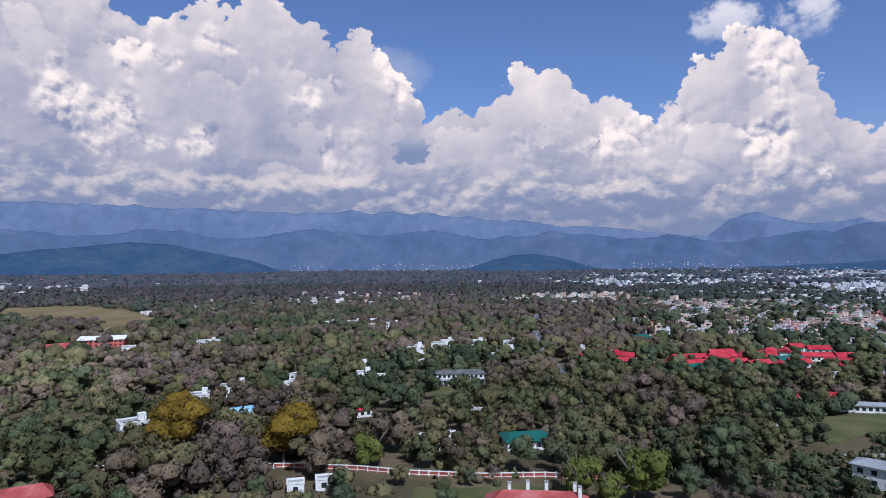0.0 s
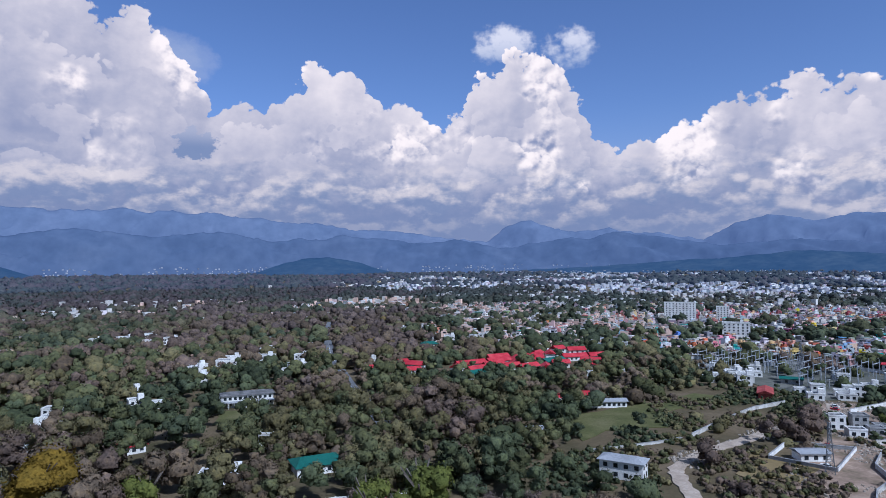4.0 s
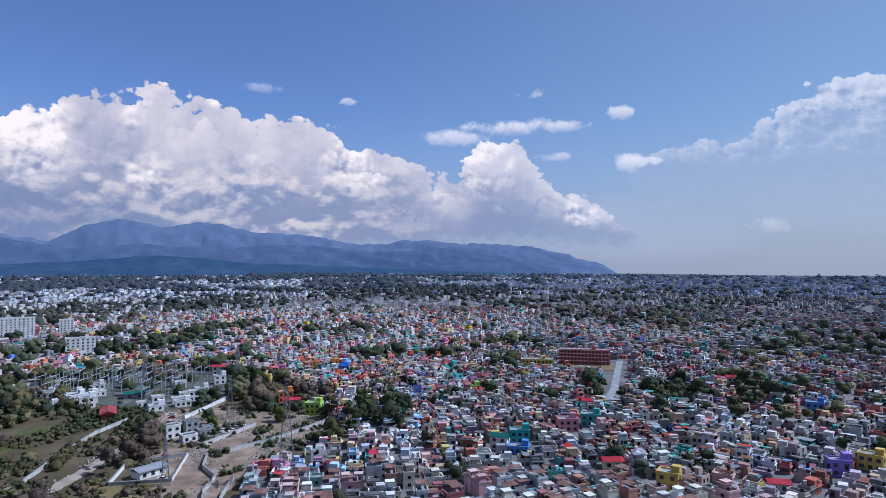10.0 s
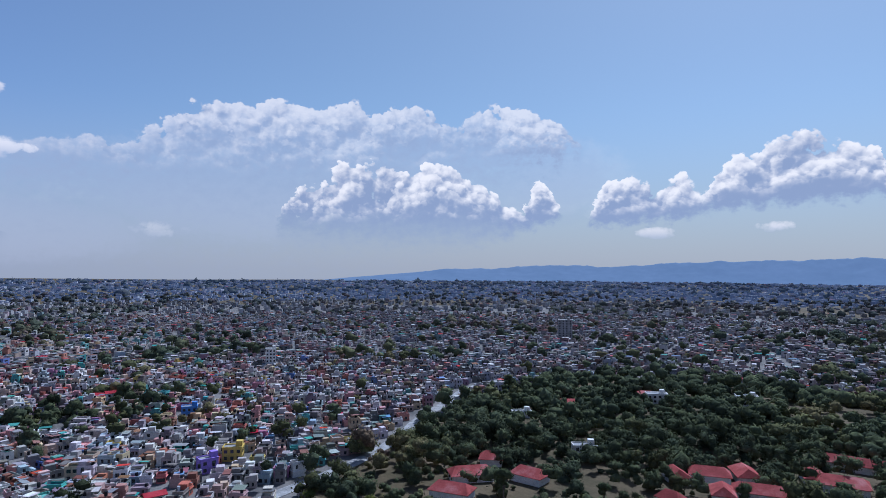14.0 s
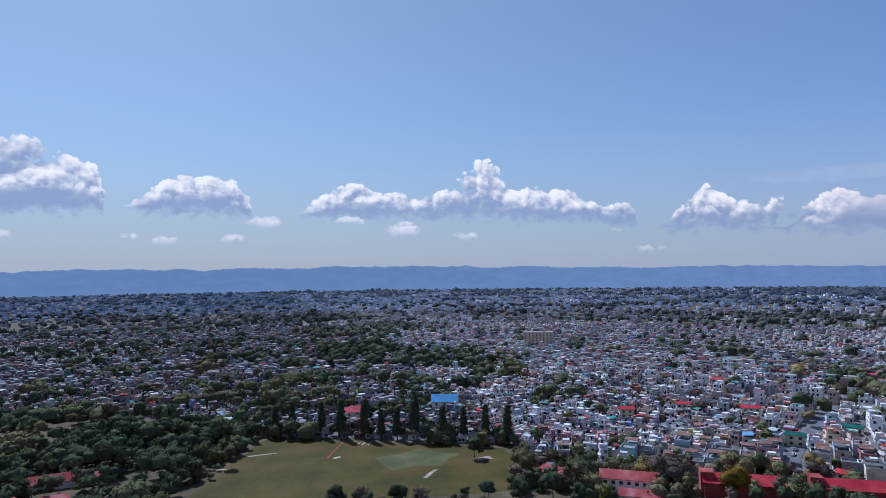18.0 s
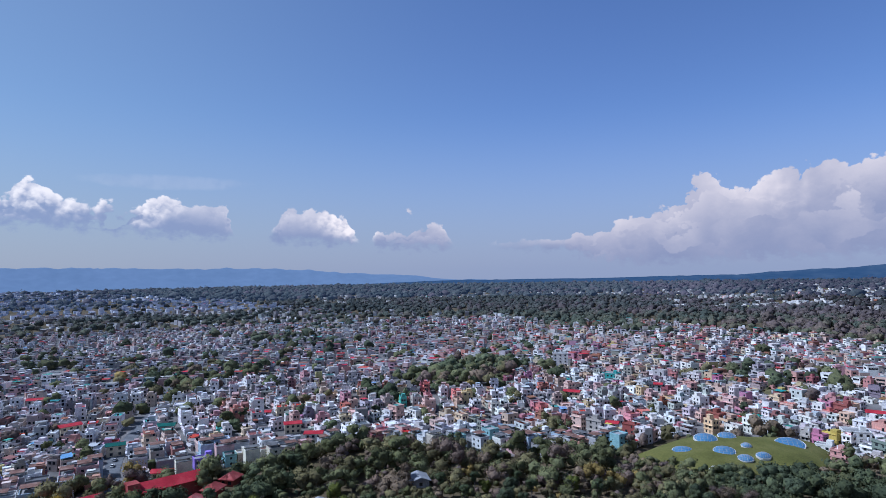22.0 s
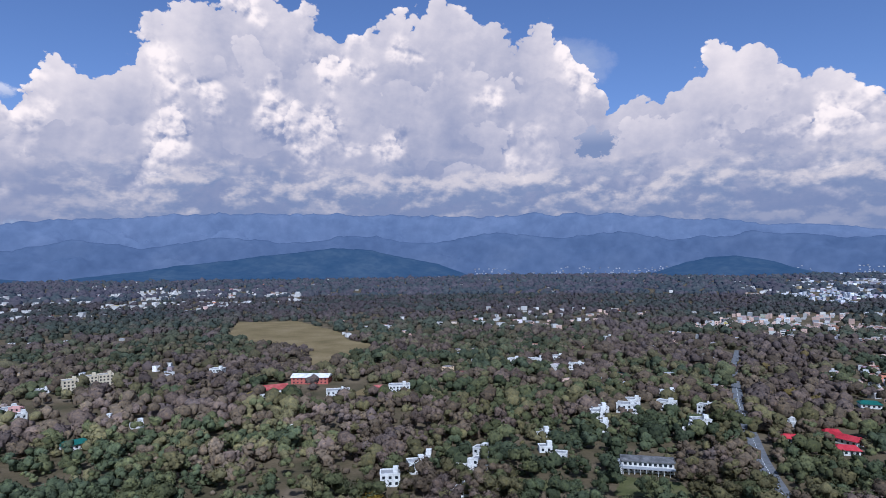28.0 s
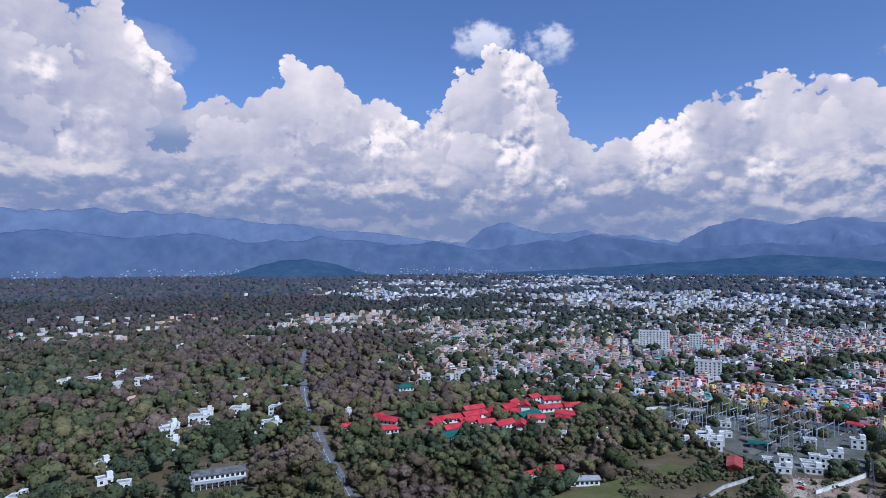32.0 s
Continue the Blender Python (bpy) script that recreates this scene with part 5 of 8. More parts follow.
def thin(sites, seed, gap=1.5, share=0.93):
    rng = np.random.default_rng(seed)
    x, y = sites[:, 0], sites[:, 1]
    ok = free_of_sites(x, y, gap) & ~inside(SUBSTATION, x, y) & (rng.random(len(x)) < share) & (rng.random(len(x)) > town_trees(x, y))
    return sites[ok]


ring_w = city_cells(13, 195, 620, 9.6, 1.0, 150)
in_colony = lambda s: (s[:, 0] < -60) & ~((s[:, 1] < -290) & (s[:, 0] > -300))
ring_w = thin(ring_w[in_colony(ring_w)], 6, 4.0)
ring_a, ring_b = thin(ring_a[~in_colony(ring_a)], 1, 4.0), thin(ring_b, 2)
far_rows = [thin(f, 3 + k, share=0.68) for k, f in enumerate(far_rows)]
near_w = np.argsort(np.hypot(ring_w[:, 0], ring_w[:, 1]))
NEAR_WEST, ring_w = ring_w[near_w[:90]], ring_w[near_w[90:]]
near_pick = np.argsort(np.hypot(ring_a[:, 0], ring_a[:, 1]))
NEAR_HOUSES, ring_a = ring_a[near_pick[:HOUSE_THINGS]], ring_a[near_pick[HOUSE_THINGS:]]
houses("crowded_houses", ring_a, 31, 2, True, "crowded flat-roofed houses in grey, white and bright paint", (3.8, 7.6), (1, 3), low=True)
houses("colony_houses", ring_w, 33, 2, True, "two- and three-storey colony houses in white, cream and pink", (5.4, 10.4), (1, 4), warm=True)
west_b = (ring_b[:, 0] < -60) & (ring_b[:, 1] > -450)
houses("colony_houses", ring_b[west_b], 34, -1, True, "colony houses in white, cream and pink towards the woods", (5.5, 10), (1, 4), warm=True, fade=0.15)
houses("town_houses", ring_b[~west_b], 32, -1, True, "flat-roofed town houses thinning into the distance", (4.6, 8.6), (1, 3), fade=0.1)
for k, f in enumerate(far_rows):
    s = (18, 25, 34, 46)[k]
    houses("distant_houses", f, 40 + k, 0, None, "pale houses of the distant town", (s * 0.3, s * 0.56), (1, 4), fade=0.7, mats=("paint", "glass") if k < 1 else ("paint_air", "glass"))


def far_town(seed, az0, az1, r0, r1, n, clump):
    """Houses of a far settlement, gathered along lanes."""
    rng = np.random.default_rng(seed)
    a, r = np.radians(rng.uniform(az0, az1, n * 3)), rng.uniform(r0, r1, n * 3)
    x, y = r * np.sin(a), r * np.cos(a)
    keep = value_noise(x, y, clump, seed) > 0.5
    x, y = x[keep][:n], y[keep][:n]
    return np.stack([x, y, rng.uniform(0, 1.57, len(x))], -1)


FAR_TOWNS = np.concatenate([far_town(71, 268, 302, 1650, 2700, 700, 110), far_town(72, 300, 334, 1650, 2900, 700, 110), far_town(73, 318, 372, 2300, 4200, 190, 260), far_town(74, 372, 400, 2200, 4300, 330, 240),
                            far_town(75, 350, 372, 1250, 1600, 70, 90), far_town(76, 240, 270, 1900, 2600, 150, 240), far_town(77, 300, 350, 620, 1300, 60, 60), far_town(78, 345, 375, 560, 1250, 130, 70),
                            far_town(79, 280, 320, 2500, 3600, 300, 420)])
FAR_TOWNS = FAR_TOWNS[free_of_sites(FAR_TOWNS[:, 0], FAR_TOWNS[:, 1], 6.0)]
closer = np.hypot(FAR_TOWNS[:, 0], FAR_TOWNS[:, 1]) < 1500
houses("settlement_houses", FAR_TOWNS[~closer], 81, 0, None, "white houses of settlements among the far woods", (7.5, 13.5), (1, 4), pale=0.85)
houses("hamlet_houses", FAR_TOWNS[closer], 82, 0, None, "white and cream houses scattered in the woods", (5.5, 10), (1, 3), pale=0.5)



def slope_town(hill, seed, az0, az1, z0, z1, n, clump):
    """White houses on the lowest slopes of a hill, gathered in hamlets."""
    me = hill.data
    mid = np.zeros(len(me.polygons) * 3)
    me.polygons.foreach_get("center", mid)
    mid = mid.reshape(-1, 3)
    az = np.degrees(np.arctan2(mid[:, 0], mid[:, 1])) % 360
    az = np.where(az < 240, az + 360, az)
    ok = (az > az0) & (az < az1) & (mid[:, 2] > z0) & (mid[:, 2] < z1) & (value_noise(mid[:, 0], mid[:, 1], clump, seed) > 0.42)
    rng = np.random.default_rng(seed)
    sites = mid[ok]
    sites = sites[rng.permutation(len(sites))[:n]]
    w, d, h = rng.uniform(5, 13, len(sites)), rng.uniform(5, 9, len(sites)), rng.uniform(2.2, 5, len(sites))
    V, F = quads_of_boxes(-w / 2, w / 2, -d / 2, d / 2, np.full(len(w), -4.0), h)
    heap_ = Heap()
    heap_.add(place(V, sites[:, 0] + rng.normal(0, 6, len(w)), sites[:, 1], sites[:, 2], rng.uniform(-0.5, 0.5, len(w))), F, 0, np.array((1.0, 0.96, 0.92)) * rng.uniform(0.16, 0.5, (len(w), 1)))
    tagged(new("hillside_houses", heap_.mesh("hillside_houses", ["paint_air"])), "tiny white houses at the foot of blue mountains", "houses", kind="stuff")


slope_town(spurs, 91, 338, 408, 24, 92, 420, 90)
slope_town(foothills, 92, 346, 368, -8, 40, 90, 150)
slope_town(foothills, 93, 376, 412, -8, 46, 260, 170)

# ---- buildings that stand out ----
SHARED = {}


def shared_mesh(key, make, mat):
    if key not in SHARED:
        me = bpy.data.meshes.new(key[0])
        bm = make()
        bm.to_mesh(me)
        bm.free()
        me.materials.append(MAT[mat])
        SHARED[key] = me
    return SHARED[key]


def piece(name, me, parent, m=None):
    ob = new(name, me)
    ob.parent = parent
    if m is not None:
        ob.matrix_basis = m
    return ob


def window_rows(parent, w, d, z0, storeys, gap=4.0, wide=1.5, high=1.5, sides="fbse", storey=3.0, mat="glass"):
    """Windows of their own on the walls of a block w by d, each a frame's depth proud of the wall."""
    me = shared_mesh(("window", wide, high, mat), lambda: boxes((-wide / 2, wide / 2, -0.06, 0.1, 0, high)), mat)
    for s in sides:
        length, turn, off = {"f": (w, 0, -d / 2), "b": (w, 180, -d / 2), "s": (d, 90, -w / 2), "e": (d, 270, -w / 2)}[s]
        n = max(1, int(length / gap))
        for lv in range(storeys):
            for k in range(n):
                u = ((k + 0.5) / n - 0.5) * length * 0.96
                piece("window", me, parent, pose(0, 0, 0, 0, 0, turn) @ pose(u, off, z0 + lv * storey + 1.0))


def facing(x, y):
    """The turn that sets a front (-y) towards the middle of the plan."""
    return math.degrees(math.atan2(-x, y))


def block(name, x, y, turn, w, d, storeys, wall, roof, roof_mat, label, category="building", gap=4.0, pitch=2.6, hip=0.0, group="", sides="fs", wide=1.5):
    """A building with walls, windows, and a flat or pitched roof."""
    ob = thing(name, pose(x, y, 0, 0, 0, turn), label, category, group)
    h = storeys * 3.0 + 0.3
    bm = boxes((-w / 2, w / 2, -d / 2, d / 2, -1.0, h))
    part("wall", bm, wall, ob)
    window_rows(ob, w, d, 0, storeys, gap, wide, sides=sides)
    if roof == "flat":
        t = 0.3
        part("parapet", boxes((-w / 2 - 0.15, w / 2 + 0.15, -d / 2 - 0.15, -d / 2 + t, h, h + 0.6), (-w / 2 - 0.15, w / 2 + 0.15, d / 2 - t, d / 2 + 0.15, h, h + 0.6),
                              (-w / 2 - 0.15, -w / 2 + t, -d / 2 + t, d / 2 - t, h, h + 0.6), (w / 2 - t, w / 2 + 0.15, -d / 2 + t, d / 2 - t, h, h + 0.6)), wall, ob)
        part("roof", boxes((-w / 2 + t, w / 2 - t, -d / 2 + t, d / 2 - t, h, h + 0.12)), roof_mat, ob)
        if w > 7:
            part("stair_head", boxes((w * 0.15, w * 0.15 + 3, -1.5, 1.8, h + 0.1, h + 2.8)), wall, ob)
    else:
        bm = gable(bmesh.new(), -w / 2, w / 2, -d / 2, d / 2, h - 0.1, h + pitch, 0.8, 0.22, hip)
        part("roof", bm, roof_mat, ob)
        if not hip:
            for e in (-1, 1):
                bm = bmesh.new()
                a = [bm.verts.new((e * (w / 2 - 0.02) + o, yy, zz)) for o in (-0.1, 0.1) for yy, zz in ((-d / 2, h - 0.2), (d / 2, h - 0.2), (0, h + pitch - 0.15))]
                for f in ((2, 1, 0), (3, 4, 5), (0, 1, 4, 3), (1, 2, 5, 4), (2, 0, 3, 5)):
                    bm.faces.new([a[k] for k in f])
                part("gable_wall", bm, wall, ob)
    n_ = max(1, round(w / d))
    for k in range(n_):
        u = ((k + 0.5) / n_ - 0.5) * w
        WOOD_HOUSES.append((x + u * math.cos(math.radians(turn)), y + u * math.sin(math.radians(turn)), max(d, w / n_) / 2 + 2.0))
    return ob


WOOD_HOUSES = []

# the glass office tower with its orange spine
ang = facing(-268, 162)
tower = thing("office_tower", pose(-272, 164, 0, 0, 0, ang) @ Matrix.Diagonal((1, 1, 0.87, 1)), "dark glass office tower with an orange spine and white bracing", "office building")
WOOD_HOUSES += [(-279, 149, 15), (-270, 163, 16), (-260, 178, 15)]
for s in (-1, 1):
    ring = [(s * 3.5, -8), (s * 19, -8), (s * 23, -4), (s * 23, 7), (s * 19, 10), (s * 3.5, 10)]
    ring = ring if s > 0 else ring[::-1]
    wing = part("glass_wing", prism(bmesh.new(), ring, -1, 31.0), "curtain", tower, "dark blue mirror-glass wing")
    part("roof_rim", prism(bmesh.new(), [(x * 1.015, y * 1.03) for x, y in ring], 31.0, 32.2), "white_wall", tower, "white roof rim")
    part("roof_deck", prism(bmesh.new(), [(x * 0.97, y * 0.92) for x, y in ring], 32.2, 32.35), "concrete", tower)
    for k in range(9):
        part("floor_band", prism(bmesh.new(), [(x * 1.004, y * 1.008) for x, y in ring], 3.2 + k * 3.2, 3.5 + k * 3.2), "slab_edge", tower)
    for u in (9.6, 16.6):
        part("white_mullion", boxes((s * u - 0.5, s * u + 0.5, -8.7, -7.9, 0, 31)), "white_wall", tower, "white upright brace")
    for zz in (16.5, 24.5):
        part("white_crossbar", boxes((s * 13.1 - 3.0, s * 13.1 + 3.0, -8.6, -7.9, zz, zz + 1.1)), "white_wall", tower, "white cross brace")
    for k in range(4):
        part("railing", boxes((s * (6 + k * 4), s * (6 + k * 4) + 0.15, -7.6, -7.45, 32.2, 34.0)), "steel", tower)
    part("plant_unit", boxes((s * 12 - 2, s * 12 + 2, -1, 3, 32.3, 34.6)), "grey_roof", tower)
part("spine", boxes((-3.4, 3.4, -9.4, 9, -1, 35.0)), "spine_clad", tower, "orange clad lift spine")
part("spine_cap", boxes((-6.2, 6.2, -9.8, 6, 35.0, 37.2)), "white_wall", tower, "white roof housing")
part("lift_house", boxes((-3.4, 3.4, -7, 3, 37.2, 41)), "white_wall", tower)
porch = part("porch", boxes((-6.5, 6.5, -14, -9.4, -1, 8.5)), "spine_clad", tower, "orange entrance block")
part("porch_top", boxes((-6.8, 6.8, -14.3, -9.4, 8.5, 12.5)), "white_wall", tower)
for u in (-3, 0, 3):
    part("window", boxes((u - 1, u + 1, -14.45, -14.2, 9.3, 11.5)), "glass", porch)
part("canopy", prism(bmesh.new(), circle(6, 20, -10, -13, 0.7), 3.6, 4.4), "white_wall", tower, "white curved canopy")
for u in (-12, -8):
    part("canopy_post", boxes((u - 0.2, u + 0.2, -15, -14.6, -0.5, 3.6)), "steel", tower)
block("site_office", -327, 157, facing(-327, 157), 22, 8, 1, "white_wall", "flat", "grey_roof", "long low white site building beside the tower")
block("pump_house", -262, 203, facing(-262, 203), 8, 6, 1, "white_wall", "flat", "concrete", "small white block beside the glass tower")
for k, (x, y) in enumerate(((-207, 163), (-199, 166))):
    fp = thing("flag_pole", pose(x, y, 0), "tall thin white flag pole standing in the woods", "flag pole", "flag poles")
    bm = prism(bmesh.new(), circle(0.22, 8), -0.5, 18 - 4.5 * k, circle(0.12, 8))
    part("pole", bm, "white_wall", fp)
    part("cap", prism(bmesh.new(), circle(0.25, 8), 18 - 4.5 * k, 18.5 - 4.5 * k, circle(0.05, 8)), "steel", fp)

# the turfed mound with its glass skylights
cx, cy = -374, 52
bm = bmesh.new()
rim_ = smooth_line(MOUND + MOUND[:1], 4)[:-1]
levels = ((1.06, -0.5), (1.0, 1.2), (0.86, 3.6), (0.66, 5.6), (0.4, 6.8), (0.15, 7.2))
rows_ = [[bm.verts.new((cx + (x - cx) * s, cy + (y - cy) * s, z)) for x, y in rim_] for s, z in levels]
for a, b in zip(rows_[:-1], rows_[1:]):
    for k in range(len(a)):
        j = (k + 1) % len(a)
        bm.faces.new((a[k], a[j], b[j], b[k]))
bm.faces.new(rows_[-1])
bmesh.ops.recalc_face_normals(bm, faces=bm.faces)
mound = thing("green_roof_hall", pose(0, 0, 0), "turf-covered hall sunk in a green mound with round skylights", "hall")
turf = part("turf_roof", bm, "turf", mound, "yellow-green turf")
for p in turf.data.polygons:
    p.use_smooth = True


def mound_z(x, y):
    s = min(1.0, math.hypot((x - cx) / 30, (y - cy) / 48))
    return float(np.interp(s, [0.15, 0.4, 0.66, 0.86, 1.0], [7.2, 6.8, 5.6, 3.6, 1.2]))


for k, (x, y, ra, rb, tn) in enumerate(((-358, 26, 5.8, 4.9, 90), (-358, 46, 5.6, 4.8, 90), (-352, 55, 3.9, 3.3, 90), (-356, 64, 3.6, 3.1, 90), (-378, 39, 6.2, 5.3, 90), (-387, 51, 4.9, 4.2, 90), (-368, 58, 2.7, 2.3, 90), (-384, 82, 7.8, 6.6, 90))):
    z = mound_z(x, y)
    lean = pose(x, y, z, 0, 17, 0) @ pose(0, 0, 0, 0, 0, tn)
    sk = part("skylight", prism(bmesh.new(), circle(1, 28), -0.6, 0.7), "white_wall", mound, "white-rimmed oval skylight")
    sk.matrix_basis = lean @ Matrix.Diagonal((ra, rb, 1, 1))
    bm = bmesh.new()
    rr = [[bm.verts.new((q * ra * math.cos(j * math.pi / 14), q * rb * math.sin(j * math.pi / 14), 0.72 + 1.3 * (1 - q * q))) for j in range(28)] for q in (0.93, 0.7, 0.4, 0.12)]
    for a, b in zip(rr[:-1], rr[1:]):
        for j in range(28):
            bm.faces.new((a[j], a[(j + 1) % 28], b[(j + 1) % 28], b[j]))
    bm.faces.new(rr[-1])
    g_ = part("glazing", bm, "pod_glass", mound, "blue gridded glass")
    g_.matrix_basis = lean
    bm = bmesh.new()
    for u in np.linspace(-0.75, 0.75, 6):
        for ax in (0, 1):
            L = math.sqrt(1 - u * u) * 0.92
            pts = [(u * ra, t * L * rb) if ax else (t * L * ra, u * rb) for t in np.linspace(-1, 1, 7)]
            q = [0.82 + 1.3 * (1 - min(1.0, (px / ra) ** 2 + (py / rb) ** 2)) for px, py in pts]
            for (p0, q0), (p1, q1) in zip(zip(pts, q), zip(pts[1:], q[1:])):
                o = (0.09, 0) if ax else (0, 0.09)
                v = [bm.verts.new(c) for c in ((p0[0] - o[0], p0[1] - o[1], q0), (p0[0] + o[0], p0[1] + o[1], q0), (p1[0] + o[0], p1[1] + o[1], q1), (p1[0] - o[0], p1[1] - o[1], q1))]
                bm.faces.new(v)
    part("glazing_bars", bm, "grey_roof", mound).matrix_basis = lean
bm = ribbon(bmesh.new(), smooth_line([(-333, 36), (-339, 38), (-341, 45), (-337, 50)], 5), 0.8, 0.5, 4.0)
part("edge_wall", bm, "white_wall", mound, "white curved retaining wall")
bm = ribbon(bmesh.new(), smooth_line([(-398, 76), (-389, 82), (-383, 86)], 5), 0.9, 3.0, 5.2)
part("edge_wall", bm, "white_wall", mound, "white curved retaining wall")

# the red-roofed campus in the north-east
RED_BLOCKS = [(183, 387, 24, 8, 7, 1), (206, 390, 20, 8, 10, 1), (178, 364, 18, 7, 14, 1), (224, 394, 16, 9, 76, 1), (240, 399, 16, 9, 20, 1), (266, 384, 20, 8, -8, 1), (284, 381, 14, 8, -8, 1), (266, 362, 16, 7, -52, 1), (256, 350, 12, 7, -48, 1),
              (268, 408, 10, 8, 10, 2), (250, 409, 10, 7, 30, 1), (203, 366, 12, 7, -10, 1), (222, 352, 14, 7, 60, 1), (214, 376, 12, 7, 80, 1), (190, 372, 9, 6, 70, 1), (146, 402, 18, 7, -50, 1), (214, 406, 18, 8, 5, 1), (195, 375, 16, 7, 5, 1), (232, 384, 14, 8, -10, 1), (248, 388, 12, 7, 60, 2),
              (212, 358, 16, 7, 15, 1), (170, 378, 12, 7, 40, 1), (240, 362, 12, 7, -20, 1), (276, 396, 14, 8, -15, 2)]
for x, y, w, d, tn, st in RED_BLOCKS:
    block("campus_block", x * 1.08, y * 1.08, tn, w, d, st, "white_wall", "gable", "red_roof", "white campus block under a bright red sheet roof", "school building", 3.6, 2.4, 0, "red-roofed campus")
block("green_hall", 260, 404, 15, 20, 10, 1, "white_wall", "gable", "green_roof", "low hall with a green sheet roof among red ones", "hall", 5, 2.2)
block("green_hall", 181, 377, 20, 14, 9, 1, "white_wall", "gable", "green_roof", "low hall with a green sheet roof among red ones", "hall", 5, 2.2)
block("white_barrack", 208, 270, -20, 19, 6.5, 1, "white_wall", "gable", "grey_roof", "long white single-storey barrack beside a field", "barrack", 2.4, 1.0, 0)
block("red_store", 188, 288, 10, 10, 6, 1, "brick_wall", "gable", "red_roof", "small brick store under a red sheet roof", "store", 4, 1.6)
block("red_store", 205, 290, 160, 9, 5, 1, "brick_wall", "gable", "red_roof", "small brick store under a red sheet roof", "store", 4, 1.6)
block("row_house", 304, 253, 40, 18, 7, 1, "brick_wall", "gable", "tile_roof", "long low row house with a rusty red roof", "house", 4, 1.4)
block("white_quarters", 144, 178, facing(144, 178) - 14, 15, 7.5, 2, "white_wall", "gable", "grey_roof", "white two-storey quarters with a pale hipped roof", "house", 3.2, 1.4, 4.0)
block("shed", 140, 237, facing(140, 237) + 20, 12, 7, 1, "concrete", "gable", "grey_roof", "grey shed with a pale sheet roof", "shed", 6, 1.2)

# the country house above a lawn
house = block("country_house", 33, 358, facing(33, 358) + 4, 27, 10, 2, "white_wall", "gable", "dark_roof", "white two-storey country house with a dark roof and verandah", "house", 2.6, 1.3, 4.0)
part("verandah_roof", boxes((-14, 14, -9.2, -5.0, 3.1, 3.35)), "grey_roof", house)
for u in range(-13, 14, 3):
    part("verandah_post", boxes((u - 0.15, u + 0.15, -9.0, -8.7, -0.5, 3.1)), "white_wall", house)
part("wing", boxes((-19, -13.5, -9, 4, -0.5, 4.2)), "white_wall", house)
part("wing_roof", gable(bmesh.new(), -19, -13.5, -9, 4, 4.2, 5.8, 0.5, 0.2, 1.5), "grey_roof", house)

# tall blocks in the town
block("apartment_tower", 622, 650, facing(622, 650), 40, 14, 8, "white_wall", "flat", "concrete", "long white eight-storey apartment block over the houses", "apartment block", 4.2, sides="fs")
block("apartment_tower", 676, 628, facing(676, 628), 16, 12, 6, "white_wall", "flat", "concrete", "white six-storey block beside a larger one", "apartment block", 4.0, sides="fs")
block("apartment_house", 524, 470, facing(524, 470), 26, 12, 5, "white_wall", "flat", "concrete", "white five-storey house with open balconies", "apartment block", 4.0, sides="fs")
block("apartment_house", -630, -68, facing(-630, -68), 15, 11, 6, "white_wall", "flat", "concrete", "plain white tower-like house over low roofs", "apartment block", 5.0, sides="fs")
block("apartment_house", -500, 286, facing(-500, 286), 18, 12, 4, "white_wall", "flat", "concrete", "white four-storey house with rows of balconies", "apartment block", 3.0, sides="fs")
block("white_tower_house", -380, -247, facing(-380, -247), 7, 6, 5, "white_wall", "flat", "red_roof", "narrow white tower house with a red roof patch", "house", 6.0, sides="fs")
block("apartment_house", -367, -785, facing(-367, -785), 40, 16, 6, "cream_wall", "flat", "concrete", "broad six-storey block in the far town", "apartment block", 5.0, sides="f")
block("apartment_house", 518, -255, facing(518, -255), 9, 8, 6, "white_wall", "flat", "concrete", "narrow white house taller than its neighbours", "apartment block", 3.0, sides="fs")
block("apartment_house", 483, -636, facing(483, -636), 18, 14, 9, "concrete", "flat", "concrete", "unfinished grey concrete tower", "apartment block", 4.0, sides="fs")
block("blue_hall", -133, -436, facing(-133, -436), 18, 13, 2, "white_wall", "gable", "blue_roof", "hall with a bright blue twin sheet roof", "hall", 5, 4.2)
block("red_hall", -70, -437, facing(-70, -437), 17, 13, 1, "white_wall", "gable", "red_roof", "low hall under a broad hipped red roof", "hall", 5, 3.0, 5.5)
# the red and yellow school
sch = block("red_school", 541, -14, facing(541, -14) - 3, 42, 11, 4, "school_wall", "flat", "concrete", "long four-storey school painted red with white bands", "school building", 3.0, sides="fbse", wide=1.7)
for zz in (3.1, 6.1, 9.1, 12.1):
    part("white_band", boxes((-21.15, 21.15, -5.75, -5.5, zz, zz + 0.35)), "white_wall", sch)
block("yellow_wing", 520, 25, facing(520, 25), 26, 12, 2, "yellow_wall", "flat", "concrete", "lower yellow wing of a school", "school building", 3.2, sides="fbse")
flat_patch("school_yard", [(508, -36), (508, 6), (534, 8), (536, -37)], "field_brown", 0.35, "bare yellow earth of a school yard", "yard", 1.0)

